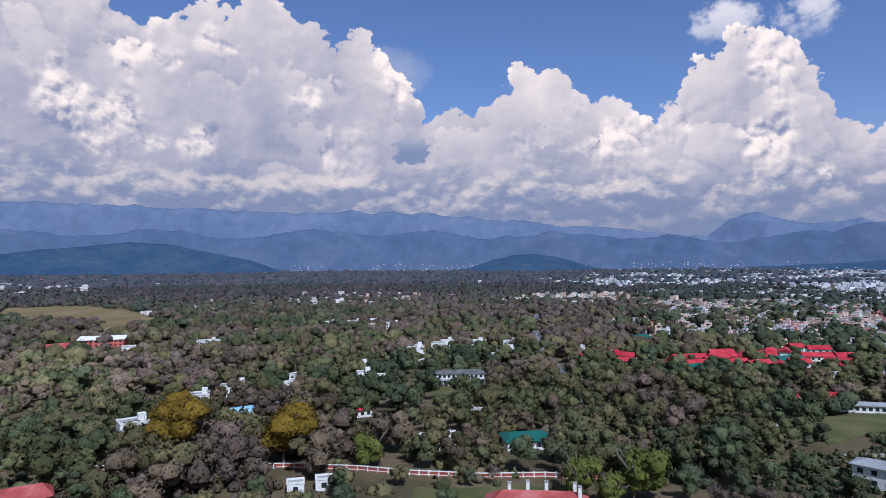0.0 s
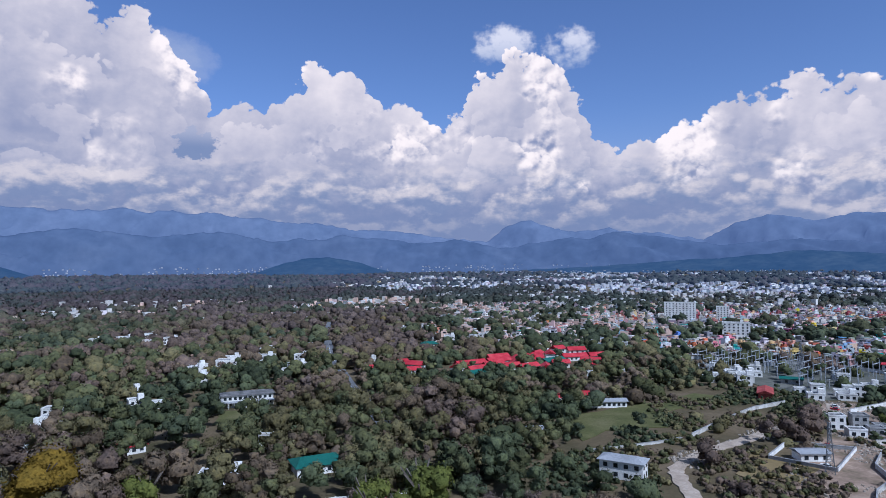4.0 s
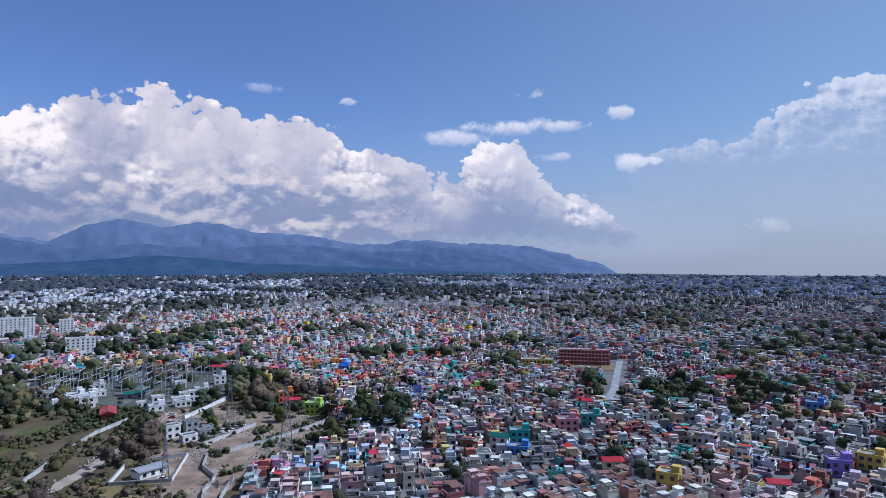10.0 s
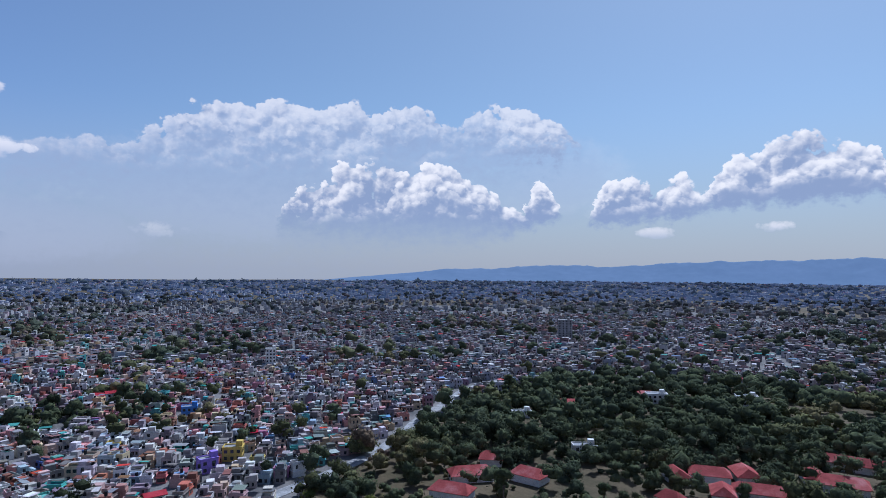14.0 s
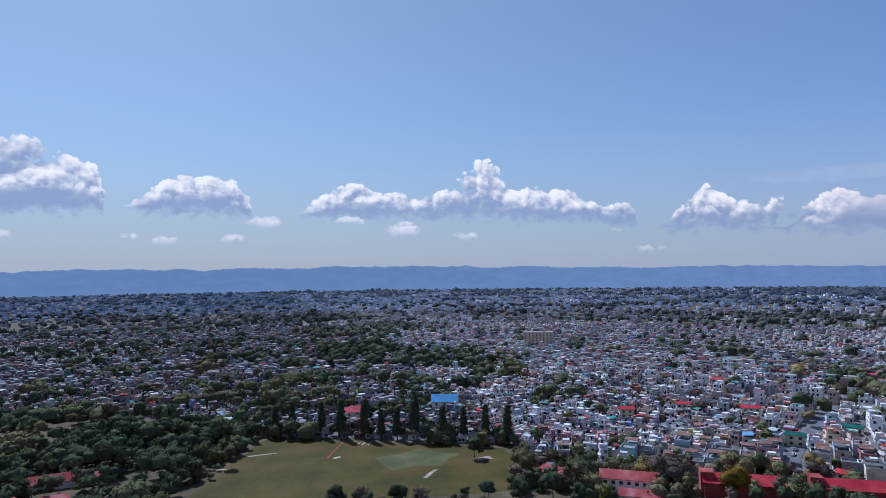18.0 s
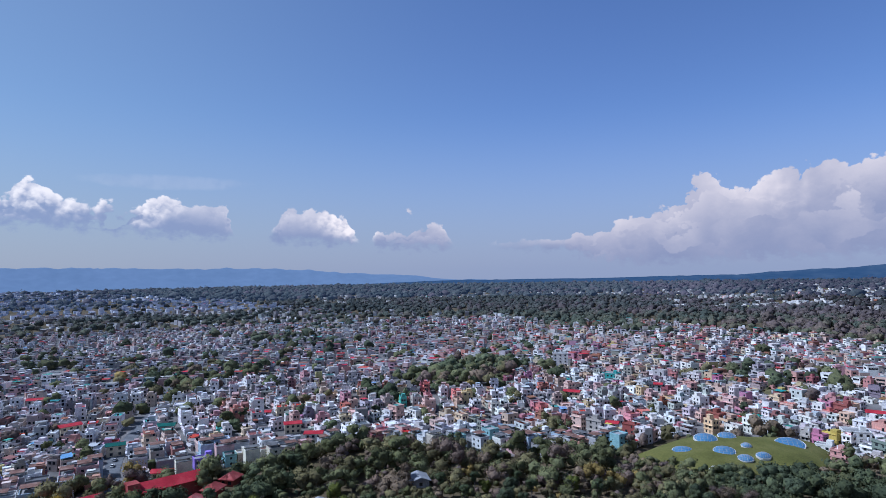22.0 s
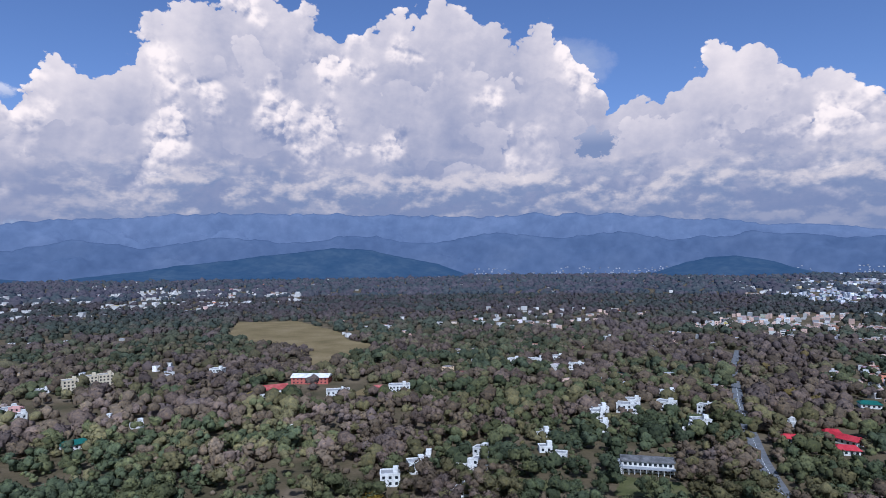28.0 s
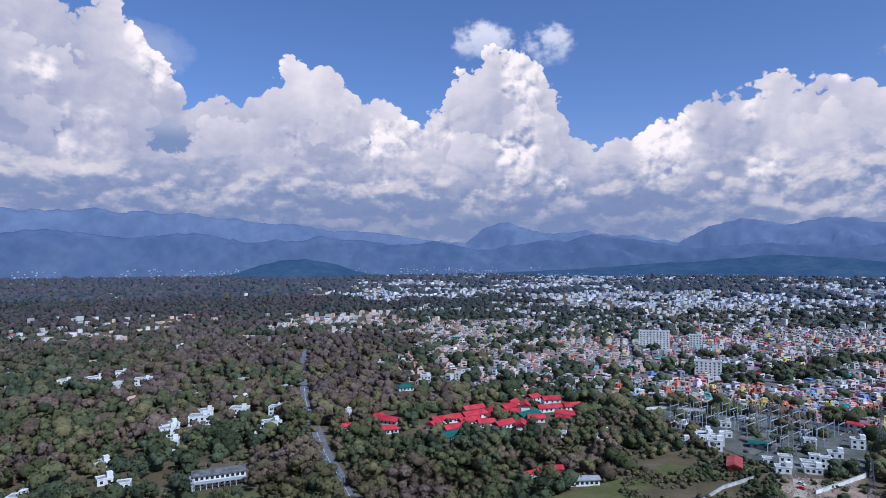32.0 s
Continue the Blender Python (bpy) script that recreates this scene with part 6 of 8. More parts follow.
# red-roofed barracks beside the playing field
for x, y, w, d, tn, st in ((-205, -226, 31, 10, 0, 2), (-243, -206, 31, 10, 0, 2)):
    b = block("long_barrack", x, y, math.degrees(math.atan2(31, -55)) + 180, w, d, st, "brick_wall", "gable", "red_roof", "long two-storey brick barrack with a red roof and porches", "barrack", 3.0, 3.0)
    for u in (-w * 0.32, w * 0.32):
        part("porch", boxes((u - 2.4, u + 2.4, -d / 2 - 2.4, -d / 2, -0.5, 5.6)), "brick_wall", b)
        part("porch_roof", gable(bmesh.new(), u - 2.4, u + 2.4, -d / 2 - 2.6, -d / 2 + 1, 5.6, 7.2, 0.4, 0.2), "red_roof", b)
    part("end_tower", boxes((w / 2 - 4, w / 2 + 1.2, -3, 3, -0.5, 10.2)), "tile_roof", b)
block("barrack", -163, -246, 147, 24, 9, 2, "white_wall", "gable", "tile_roof", "two-storey block with white walls and a red tiled roof", "barrack", 3.2, 2.6)
block("barrack", -160, -233, 147, 16, 7, 1, "white_wall", "gable", "tile_roof", "low block with white walls and a red tiled roof", "barrack", 3.2, 2.0)
for k in range(5):
    block("small_quarters", -206 - 15.2 * k, -182 - 1.4 * k, 5, 8, 7, 1, "brick_wall", "gable", "tile_roof", "small square quarters with a hipped red roof", "house", 3, 2.4, 3.0, "row of red-roofed quarters")
block("barrack", -140, -272, 120, 15, 8, 1, "brick_wall", "gable", "tile_roof", "low brick block with a dark red roof beside a field", "barrack", 3.2, 2.4, 2.5)
block("workshop", -176, -206, 147, 15, 8, 1, "white_wall", "gable", "tile_roof", "workshop with a ridged dark red roof", "workshop", 4, 2.0)
block("glass_roof_shed", -244, -126, 40, 14, 8, 1, "concrete", "gable", "grey_roof", "shed with pale roof lights among trees", "shed", 5, 1.6)
block("glass_roof_shed", -289, -98, 30, 10, 8, 1, "concrete", "gable", "grey_roof", "shed with pale roof lights among trees", "shed", 5, 1.6)

# the bungalows with red roofs in the southern woods
SE_BLOCKS = [(83, -332, 30, 8, 12, 1), (80, -298, 18, 12, 20, 1), (92, -300, 14, 8, -60, 1), (122, -268, 16, 9, 30, 1), (112, -280, 14, 9, -50, 1), (131, -256, 12, 8, -40, 1),
             (98, -262, 20, 9, 25, 1), (108, -250, 12, 8, -60, 1), (180, -170, 16, 9, 25, 1), (190, -190, 18, 9, 60, 1), (172, -208, 14, 9, 10, 1), (199, -212, 10, 8, 40, 1), (118, -228, 9, 6, 0, 1)]
for x, y, w, d, tn, st in SE_BLOCKS:
    block("bungalow", x, y, tn, w, d, st, "white_wall", "gable", "tile_roof", "white bungalow with a hipped red tiled roof under trees", "bungalow", 3.4, 2.8, 3.0, "bungalows in the woods")
for x, y, w, d, st, mt in ((252, -293, 12, 8, 1, "grey_roof"), (219, -394, 14, 8, 2, "grey_roof"), (234, -402, 10, 8, 1, "tile_roof"), (175, -433, 14, 8, 2, "grey_roof"), (252, -338, 9, 7, 1, "tile_roof"), (183, -262, 12, 6, 1, "grey_roof")):
    block("woodland_house", x, y, facing(x, y) + 12, w, d, st, "white_wall", "flat" if mt == "grey_roof" else "gable", mt, "pale house half hidden by trees", "house", 3.4, 1.6)

# the campus beside the fallow field
block("campus_hall", -270, 503, facing(-270, 503) + 14, 24, 16, 2, "white_wall", "gable", "tile_roof", "broad campus hall with a dark red pitched roof", "school building", 4, 3.2)
block("campus_hall", -262, 565, facing(-262, 565) - 14, 36, 18, 2, "school_wall", "gable", "white_wall", "two-storey red campus hall under a broad pale roof", "school building", 4.0)
block("campus_hall", -210, 506, facing(-210, 506), 20, 11, 2, "white_wall", "flat", "concrete", "white two-storey campus house", "school building", 3.4)
block("campus_hall", -164, 538, facing(-164, 538), 19, 11, 2, "white_wall", "flat", "concrete", "white pavilion with red columns", "school building", 3.0)
block("campus_hall", -186, 536, facing(-186, 536), 12, 8, 1, "brick_wall", "gable", "tile_roof", "small red pavilion on a bare yard", "school building", 4.0, 2.2)
flat_patch("campus_yard", [(-205, 514), (-172, 522), (-170, 545), (-200, 545)], "field_brown", 0.35, "bare brown earth of a campus yard", "yard", 1.0)
WHITE_HOUSES_A = [(-382, 590, 16, 3), (-91, 331, 11, 2), (-99, 310, 12, 2), (-57, 342, 9, 2), (-60, 303, 10, 1), (-24, 383, 9, 1), (31, 496, 18, 2), (61, 509, 16, 2), (77, 456, 14, 2), (9, 468, 13, 2), (10, 436, 12, 2),
                  (-80, 709, 14, 3), (-54, 714, 20, 3), (-33, 737, 20, 4), (-10, 684, 18, 2), (137, 475, 12, 1), (-437, 395, 15, 2), (-412, 380, 13, 2), (-488, 475, 14, 1), (-348, 394, 10, 1),
                  (-313, 384, 9, 1), (-284, 381, 8, 1)]
WHITE_HOUSES_B = [(-197, 397, 7, 1), (-60, 362, 9, 2), (-28, 416, 10, 1), (247, 571, 12, 2), (286, 572, 11, 2), (305, 583, 10, 2), (68, 452, 10, 1), (36, 513, 14, 2), (88, 501, 12, 2), (190, 286, 8, 1), (270, 329, 10, 2),
                  (253, 350, 8, 1), (342, 331, 12, 1), (327, 295, 12, 2), (322, 283, 10, 2), (-92, 353, 9, 1), (-65, 342, 10, 1), (10, 481, 14, 2), (67, 550, 14, 2), (-14, 371, 8, 1), (33, 268, 7, 2), (31, 941, 12, 3)]
for k, (x, y, w, st) in enumerate(WHITE_HOUSES_A + WHITE_HOUSES_B):
    st = min(st, 2)
    block("white_house", x, y, facing(x, y) + (k * 37 % 50) - 25, w * 0.86, w * 0.5 + 2, st, "white_wall", "flat", "concrete",
          "white flat-roofed house standing among trees", "house", 3.4, group="white houses in the woods")
for x, y in ((-461, 478), (-459, 499), (-451, 510)):
    block("cream_block", x, y, facing(x, y) + 8, 13, 10, 4, "cream_wall", "flat", "concrete", "cream four-storey block rising from the woods", "apartment block", 3.2, group="cream blocks in the woods")
for x, y, w, mt in ((-317, 333, 15, "green_roof"), (-68, 270, 13, "pale_blue_roof"), (-19, 284, 9, "red_roof"), (150, 411, 12, "red_roof"), (214, 543, 14, "green_roof"), (46, 231, 17, "green_roof"), (125, 430, 9, "red_roof"), (155, 448, 9, "red_roof")):
    block("villa", x, y, facing(x, y) + 15, w, w * 0.7, 2 if mt == "pale_blue_roof" else 1, "white_wall", "gable", mt, "white villa with a hipped " + mt.split("_roof")[0].replace("_", " ") + " roof among trees", "villa", 3.0, 2.0, w * 0.2)
block("white_villa", -108, 258, facing(-108, 258) + 10, 11, 9, 2, "white_wall", "flat", "concrete", "white two-storey villa beside a golden tree", "villa", 3.4)
block("white_villa", 14, 232, facing(14, 232) - 10, 17, 9, 1, "white_wall", "flat", "grey_roof", "low white villa with a dark roof edge", "villa", 3.0)
for x, y in ((-32, 189), (-24, 192)):
    block("gate_lodge", x, y, facing(x, y), 5, 4, 1, "white_wall", "flat", "concrete", "small white gate lodge among trees", "lodge", 3.0)

# the house with white chimneys and its brick neighbour
ch = block("chimney_house", 36, 166, facing(36, 166) + 3, 27, 11, 1, "white_wall", "gable", "tile_roof", "broad bungalow with a red roof and white chimneys", "bungalow", 3.2, 3.4, 5.0)
for u, v in ((-7.5, 0.5), (-2.5, 2), (2.5, 2), (10, 1.2), (11, -1.6)):
    c = part("chimney", boxes((u - 0.45, u + 0.45, v - 0.4, v + 0.4, 5.0, 8.6)), "white_wall", ch, "whitewashed chimney")
    part("chimney_cap", boxes((u - 0.6, u + 0.6, v - 0.55, v + 0.55, 8.6, 8.85)), "concrete", c)
block("brick_lodge", -108, 184, facing(-108, 184), 15, 9, 1, "brick_wall", "gable", "tile_roof", "brick lodge with a red hipped roof", "lodge", 3.4, 2.6, 3.0)


def lattice_fence(name, line, label, wall_mat, rail_mat, h=1.9):
    """A boundary wall of posts and rails."""
    ob = thing(name, pose(line[0][0], line[0][1], 0), label, "fence")
    ox, oy = line[0]
    for (xa, ya), (xb, yb) in zip(line[:-1], line[1:]):
        L = math.hypot(xb - xa, yb - ya)
        tn = math.degrees(math.atan2(yb - ya, xb - xa))
        n = max(1, int(L / 3.2))
        base = part("plinth", boxes((0, L, -0.12, 0.12, -0.4, 1.5)), wall_mat, ob)
        base.matrix_basis = pose(xa - ox, ya - oy, 0, 0, 0, tn)
        for zz in (0.35, 1.5):
            r = part("rail", boxes((0, L, -0.2, 0.2, zz, zz + 0.24)), rail_mat, ob)
            r.matrix_basis = pose(xa - ox, ya - oy, 0, 0, 0, tn)
        me = shared_mesh(("post", h, rail_mat), lambda: boxes((-0.18, 0.18, -0.18, 0.18, -0.4, h)), rail_mat)
        for k in range(n + 1):
            piece("post", me, ob, pose(xa - ox, ya - oy, 0, 0, 0, tn) @ pose(L * k / n, 0, 0))
    return ob


lattice_fence("garden_fence", [(-60, 212), (-40, 213), (-15, 208), (2, 202), (24, 197), (45, 196), (68, 190)], "red and white painted boundary fence in the trees", "brick_wall", "white_wall")
lattice_fence("garden_fence", [(-135, 218), (-112, 216), (-88, 215)], "red and white painted boundary fence in the trees", "brick_wall", "white_wall")


def boundary_wall(name, line, h, label, mat="white_wall"):
    ob = thing(name, pose(0, 0, 0), label, "wall")
    for (xa, ya), (xb, yb) in zip(line[:-1], line[1:]):
        L, tn = math.hypot(xb - xa, yb - ya), math.degrees(math.atan2(yb - ya, xb - xa))
        w = part("wall_panel", boxes((0, L - 0.02, -0.18, 0.18, -0.6, h)), mat, ob)
        w.matrix_basis = pose(xa, ya, 0, 0, 0, tn)
        c = part("coping", boxes((0, L - 0.02, -0.26, 0.26, h, h + 0.14)), "concrete", ob)
        c.matrix_basis = pose(xa, ya, 0, 0, 0, tn)
    return ob


MAT["wall_stone"] = material("lime_washed_stone", [(0.36, 0.33, 0.28), (0.5, 0.47, 0.42), (0.62, 0.6, 0.55)], 0.3)
boundary_wall("compound_wall", [(207, 171), (231, 182)], 1.8, "white compound wall of a small works", "white_wall")
boundary_wall("compound_wall", [(231, 182), (247, 164)], 1.6, "grey compound wall of a small works", "concrete")
boundary_wall("compound_wall", [(247, 164), (216, 150)], 1.8, "white compound wall of a small works", "white_wall")
boundary_wall("compound_wall", [(216, 150), (207, 171)], 1.5, "grey compound wall of a small works", "concrete")
boundary_wall("river_wall", [(196, 124), (206, 130), (222, 135), (232, 147), (250, 156), (254, 150), (274, 138), (296, 131), (314, 126), (322, 128)], 2.0, "long pale stone embankment wall of a dry river", "wall_stone")
boundary_wall("river_wall", [(192, 116), (206, 122), (222, 127)], 2.0, "long pale stone embankment wall of a dry river", "wall_stone")
boundary_wall("river_wall", [(262, 166), (282, 162), (300, 160)], 2.2, "white boundary wall beside a dry river", "wall_stone")
boundary_wall("yard_wall", [(306, 206), (332, 208), (357, 211)], 2.4, "long white boundary wall of a substation", "white_wall")
boundary_wall("yard_wall", [(203, 206), (234, 219), (270, 232), (297, 235)], 1.8, "pale broken wall along a scrub slope", "wall_stone")
boundary_wall("yard_wall", [(440, 262), (432, 310), (405, 352), (372, 380), (330, 392)], 2.2, "long white boundary wall of a substation", "white_wall")
boundary_wall("yard_wall", [(150, 207), (168, 206), (184, 205), (198, 206)], 1.0, "broken white wall in scrub", "wall_stone")
block("works_house", 221, 164, facing(221, 164) + 30, 11, 6.5, 1, "white_wall", "gable", "grey_roof", "small whitewashed works house inside a walled yard", "house", 3.2, 0.7)
for x, y, w, st in ((272, 190, 7, 2), (282, 186, 6.5, 2), (268, 178, 7, 1), (278, 176, 6, 1), (290, 192, 6, 1), (284, 178, 5, 1)):
    block("concrete_house", x, y, facing(x, y) + 20, w, w * 0.8, st, "concrete" if x > 275 else "white_wall", "flat", "dark_roof", "whitewashed or bare concrete house by the river bed", "house", 3.0, group="house blocks by the river bed")
for x, y, w, st in ((322, 236, 8, 1), (332, 242, 7, 2), (343, 236, 7, 1), (336, 228, 9, 1), (350, 230, 6, 2), (358, 242, 6, 1), (328, 250, 6, 1), (352, 300, 7, 1), (398, 318, 6, 1), (312, 300, 9, 1), (333, 302, 9, 2), (331, 289, 8, 2), (325, 296, 7, 2), (404, 245, 8, 2), (377, 258, 7, 2), (374, 240, 8, 1), (372, 320, 10, 1)):
    block("control_house", x, y, facing(x, y) + 10, w, w * 0.7, st, "white_wall", "flat", "concrete", "white control house of the substation", "house", 3.0, group="substation houses")
block("green_canopy", 351, 273, facing(351, 273), 12, 7, 1, "concrete", "gable", "green_roof", "open shed with a green roof in the substation", "shed", 6, 1.0)


def strut(bm, a, b, r):
    """A square bar from a to b."""
    a, b = Vector(a), Vector(b)
    q = (b - a).to_track_quat("Z", "Y").to_matrix()
    v = []
    for end in (a, b):
        v += [bm.verts.new(end + q @ Vector((sx * r, sy * r, 0))) for sx, sy in ((-1, -1), (1, -1), (1, 1), (-1, 1))]
    for f in ((3, 2, 1, 0), (4, 5, 6, 7), (0, 1, 5, 4), (1, 2, 6, 5), (2, 3, 7, 6), (3, 0, 4, 7)):
        bm.faces.new([v[k] for k in f])


def tube(bm, pts, r):
    """A square bar bent through the points."""
    rows = [[bm.verts.new(Vector(p) + Vector((sx * r, sy * r, 0))) for sx, sy in ((-1, -1), (1, -1), (1, 1), (-1, 1))] for p in pts]
    for a, b in zip(rows[:-1], rows[1:]):
        for k in range(4):
            bm.faces.new((a[k], a[(k + 1) % 4], b[(k + 1) % 4], b[k]))
    bm.faces.new(rows[0][::-1])
    bm.faces.new(rows[-1])
    return bm


def portal(bm, x0, x1, y0, y1, z0, z1, t):
    """Two posts and the beam over them, in one piece."""
    ring = ((y0, z0), (y0 + t, z0), (y0 + t, z1 - t), (y1 - t, z1 - t), (y1 - t, z0), (y1, z0), (y1, z1), (y0, z1))
    a, b = ([bm.verts.new((x, y, z)) for y, z in ring] for x in (x0, x1))
    for k in range(8):
        bm.faces.new((a[k], a[(k + 1) % 8], b[(k + 1) % 8], b[k]))
    for q in (a, b):
        for f in ((0, 1, 2, 7), (2, 3, 6, 7), (3, 4, 5, 6)):
            bm.faces.new([q[k] for k in f])
    bmesh.ops.recalc_face_normals(bm, faces=bm.faces)
    return bm


def pylon(x, y, h, turn, arms=True):
    ob = thing("lattice_pylon", pose(x, y, 0, 0, 0, turn), "tall grey steel lattice power pylon", "pylon", "power pylons")
    at = lambda s, z: [(sx * s, sy * s, z) for sx, sy in ((-1, -1), (1, -1), (1, 1), (-1, 1))]
    n = 9
    zs = [h * (1 - (1 - k / n) ** 1.25) for k in range(n + 1)]
    ss = [max(0.5, h * 0.085 * (1 - zz / h * 0.86)) for zz in zs]
    for c in range(4):
        bm = bmesh.new()
        tube(bm, [at(ss[k], zs[k] - (0.6 if k == 0 else 0))[c] for k in range(n + 1)], 0.08)
        part("leg", bm, "steel", ob)
    bm = bmesh.new()
    for k in range(n):
        a, b = at(ss[k], zs[k]), at(ss[k + 1], zs[k + 1])
        for c in range(4):
            strut(bm, a[c], b[(c + 1) % 4], 0.045)
            strut(bm, a[(c + 1) % 4], b[c], 0.045)
            strut(bm, b[c], b[(c + 1) % 4], 0.045)
    part("bracing", bm, "steel", ob)
    for zz in ((0.68, 0.8, 0.92) if arms else (0.9,)):
        bm = bmesh.new()
        L = h * 0.13
        for s in (-1, 1):
            for o in (-0.4, 0.4):
                strut(bm, (0, o, zz * h), (s * L, 0, zz * h), 0.09)
            strut(bm, (0, 0, zz * h + 1.6), (s * L, 0, zz * h), 0.08)
        part("cross_arm", bm, "steel", ob)
    return ob


for x, y, h, tn in ((225, 106, 38, 30), (212, 150, 18, 40), (312, 182, 24, 20), (420, 240, 26, 0), (395, 300, 20, 10)):
    pylon(x, y, h, tn)


def gantry(x, y, w, h, turn):
    ob = thing("switchyard_gantry", pose(x, y, 0, 0, 0, turn), "grey steel switchyard gantry with insulators", "gantry", "substation gantries")
    for s in (-1, 1):
        bm = bmesh.new()
        for o in (-0.35, 0.35):
            strut(bm, (s * w / 2 + o, 0, -0.5), (s * w / 2 + o, 0, h + 2), 0.09)
        for k in range(7):
            strut(bm, (s * w / 2 - 0.35, 0, k * h / 7), (s * w / 2 + 0.35, 0, (k + 1) * h / 7), 0.06)
        part("mast", bm, "zinc", ob)
    bm = bmesh.new()
    for o in (-0.35, 0.35):
        strut(bm, (-w / 2, o, h), (w / 2, o, h), 0.09)
    for k in range(10):
        strut(bm, (-w / 2 + k * w / 10, -0.35, h), (-w / 2 + (k + 1) * w / 10, 0.35, h), 0.06)
    part("beam", bm, "zinc", ob)
    ins = shared_mesh(("insulator", 1), lambda: prism(bmesh.new(), circle(0.16, 8), -1.6, 0), "tank_black")
    for k in range(3):
        piece("insulator", ins, ob, pose((k - 1) * w / 4, 0, h - 0.1))
    return ob


for i in range(7):
    for j in range(7):
        gx_, gy_ = 340 + i * 13.5 - j * 2 + 2, 258 + j * 15 + i * 1.5
        if inside(SUBSTATION, gx_, gy_) and not (gx_ < 362 and 262 < gy_ < 310):
            gantry(gx_, gy_, 12, 8.5 + (i + j) % 3, 15)


def switch_post(x, y, h):
    ob = thing("insulator_post", pose(x, y, 0, 0, 0, 15), "grey steel switchgear post with a ribbed insulator", "post", "switchyard posts")
    piece("post", shared_mesh(("switch_post", h), lambda: boxes((-0.25, 0.25, -0.25, 0.25, -0.4, h)), "zinc"), ob)
    piece("insulator", shared_mesh(("post_insulator", 1), lambda: prism(bmesh.new(), circle(0.3, 8), 0, 2.2), "concrete"), ob, pose(0, 0, h))
    piece("bus_bar", shared_mesh(("bus_bar", 1), lambda: boxes((-3.2, 3.2, -0.09, 0.09, 2.2, 2.4)), "zinc"), ob, pose(0, 0, h))


def transformer(x, y, turn):
    ob = thing("power_transformer", pose(x, y, 0, 0, 0, turn), "grey power transformer with cooling fins and bushings", "transformer", "substation transformers")
    part("tank", boxes((-2.6, 2.6, -1.4, 1.4, -0.3, 3.6), (-2.0, 2.0, 1.4, 1.8, 4.2, 5.0)), "zinc", ob)
    for s in (-1, 1):
        part("radiator", boxes(*((-2.3 + k * 0.8, -1.9 + k * 0.8, s * 2.0 - 0.5, s * 2.0 + 0.5, 0.6, 3.3) for k in range(6))), "concrete", ob)
    for k in (-1, 0, 1):
        piece("bushing", shared_mesh(("bushing", 1), lambda: prism(bmesh.new(), circle(0.2, 8), 0, 1.8), "tank_black"), ob, pose(k * 1.4, 0, 3.6))


for i in range(9):
    for j in range(7):
        gx_, gy_ = 345 + i * 10.5 - j * 2, 250.5 + j * 15 + i * 1.2
        if inside(SUBSTATION, gx_, gy_) and not (gx_ < 364 and 256 < gy_ < 312) and (i + 2 * j) % 5:
            switch_post(gx_, gy_, 3.4 + (i * j) % 3 * 0.5)
for x, y in ((388, 270), (404, 281), (398, 327), (366, 347)):
    transformer(x, y, 15)

# marks on the playing field
for k, (x, y, L, w, tn) in enumerate(((-7, -356, 15, 1.6, 8), (15, -335, 10, 1.6, 0), (-86, -297, 14, 2.0, 52), (-60, -362, 5, 1.2, 60), (-63, -361, 5, 1.2, 60), (-66, -360, 5, 1.2, 60), (-45, -338, 5, 2.2, 30), (-118, -312, 9, 4.0, 10))):
    m_ = part("bare_strip", patch(bmesh.new(), [(-L / 2, -w / 2), (L / 2, -w / 2), (L / 2, w / 2), (-L / 2, w / 2)], -0.1, 0.11, w * 0.22, k), "dirt")
    m_.matrix_basis = pose(x, y, 0, 0, 0, tn)
    tagged(m_, "worn pale strip of bare earth on the playing field", "bare earth", kind="structure")
tagged(part("green_turf", patch(bmesh.new(), [(-62, -332), (-92, -338), (-108, -322), (-96, -306), (-70, -310)], -0.1, 0.08, 4.0), "lawn"), "greener turf of a cricket square", "lawn", kind="structure")
tagged(part("cut_path", ribbon(bmesh.new(), [(-40, -338), (-53, -371)], 0.8, -0.1, 0.1), "brick_wall"), "narrow reddish line across the playing field", "path", kind="structure")
WATER = thing("water_tower", pose(-985, 352, 0), "pale concrete water tower beside a sports ground", "water tower")
for k in range(8):
    a = k * math.pi / 4
    part("column", boxes((6 * math.cos(a) - 0.5, 6 * math.cos(a) + 0.5, 6 * math.sin(a) - 0.5, 6 * math.sin(a) + 0.5, -1, 15)), "concrete", WATER)
part("bowl", prism(bmesh.new(), circle(5, 20), 14, 17, circle(9, 20)), "concrete", WATER)
part("tank", prism(bmesh.new(), circle(9, 20), 17, 22), "white_wall", WATER)
part("dome", prism(bmesh.new(), circle(9.3, 20), 22, 24.5, circle(1, 20)), "concrete", WATER)

# ---- bright houses that stand out in the town ----
for k, (x, y, w, c) in enumerate(ACCENTS):
    tn, two = facing(x, y) + (k * 29 % 40) - 20, 1 + (k % 3 > 0)
    if c in ("crimson", "green"):
        block("sheet_roofed_house", x, y, tn, w, w * 0.6, two, "white_wall" if k % 2 else "cream_wall", "gable", "red_roof" if c == "crimson" else "green_roof",
              "town house under a bright " + ("red" if c == "crimson" else "green") + " sheet roof", "house", 3.2, 1.1)
    else:
        block("painted_house", x, y, tn, w, w * 0.7, two, c + "_wall", "flat", "concrete", c + " painted flat-roofed town house", "house", 3.0)


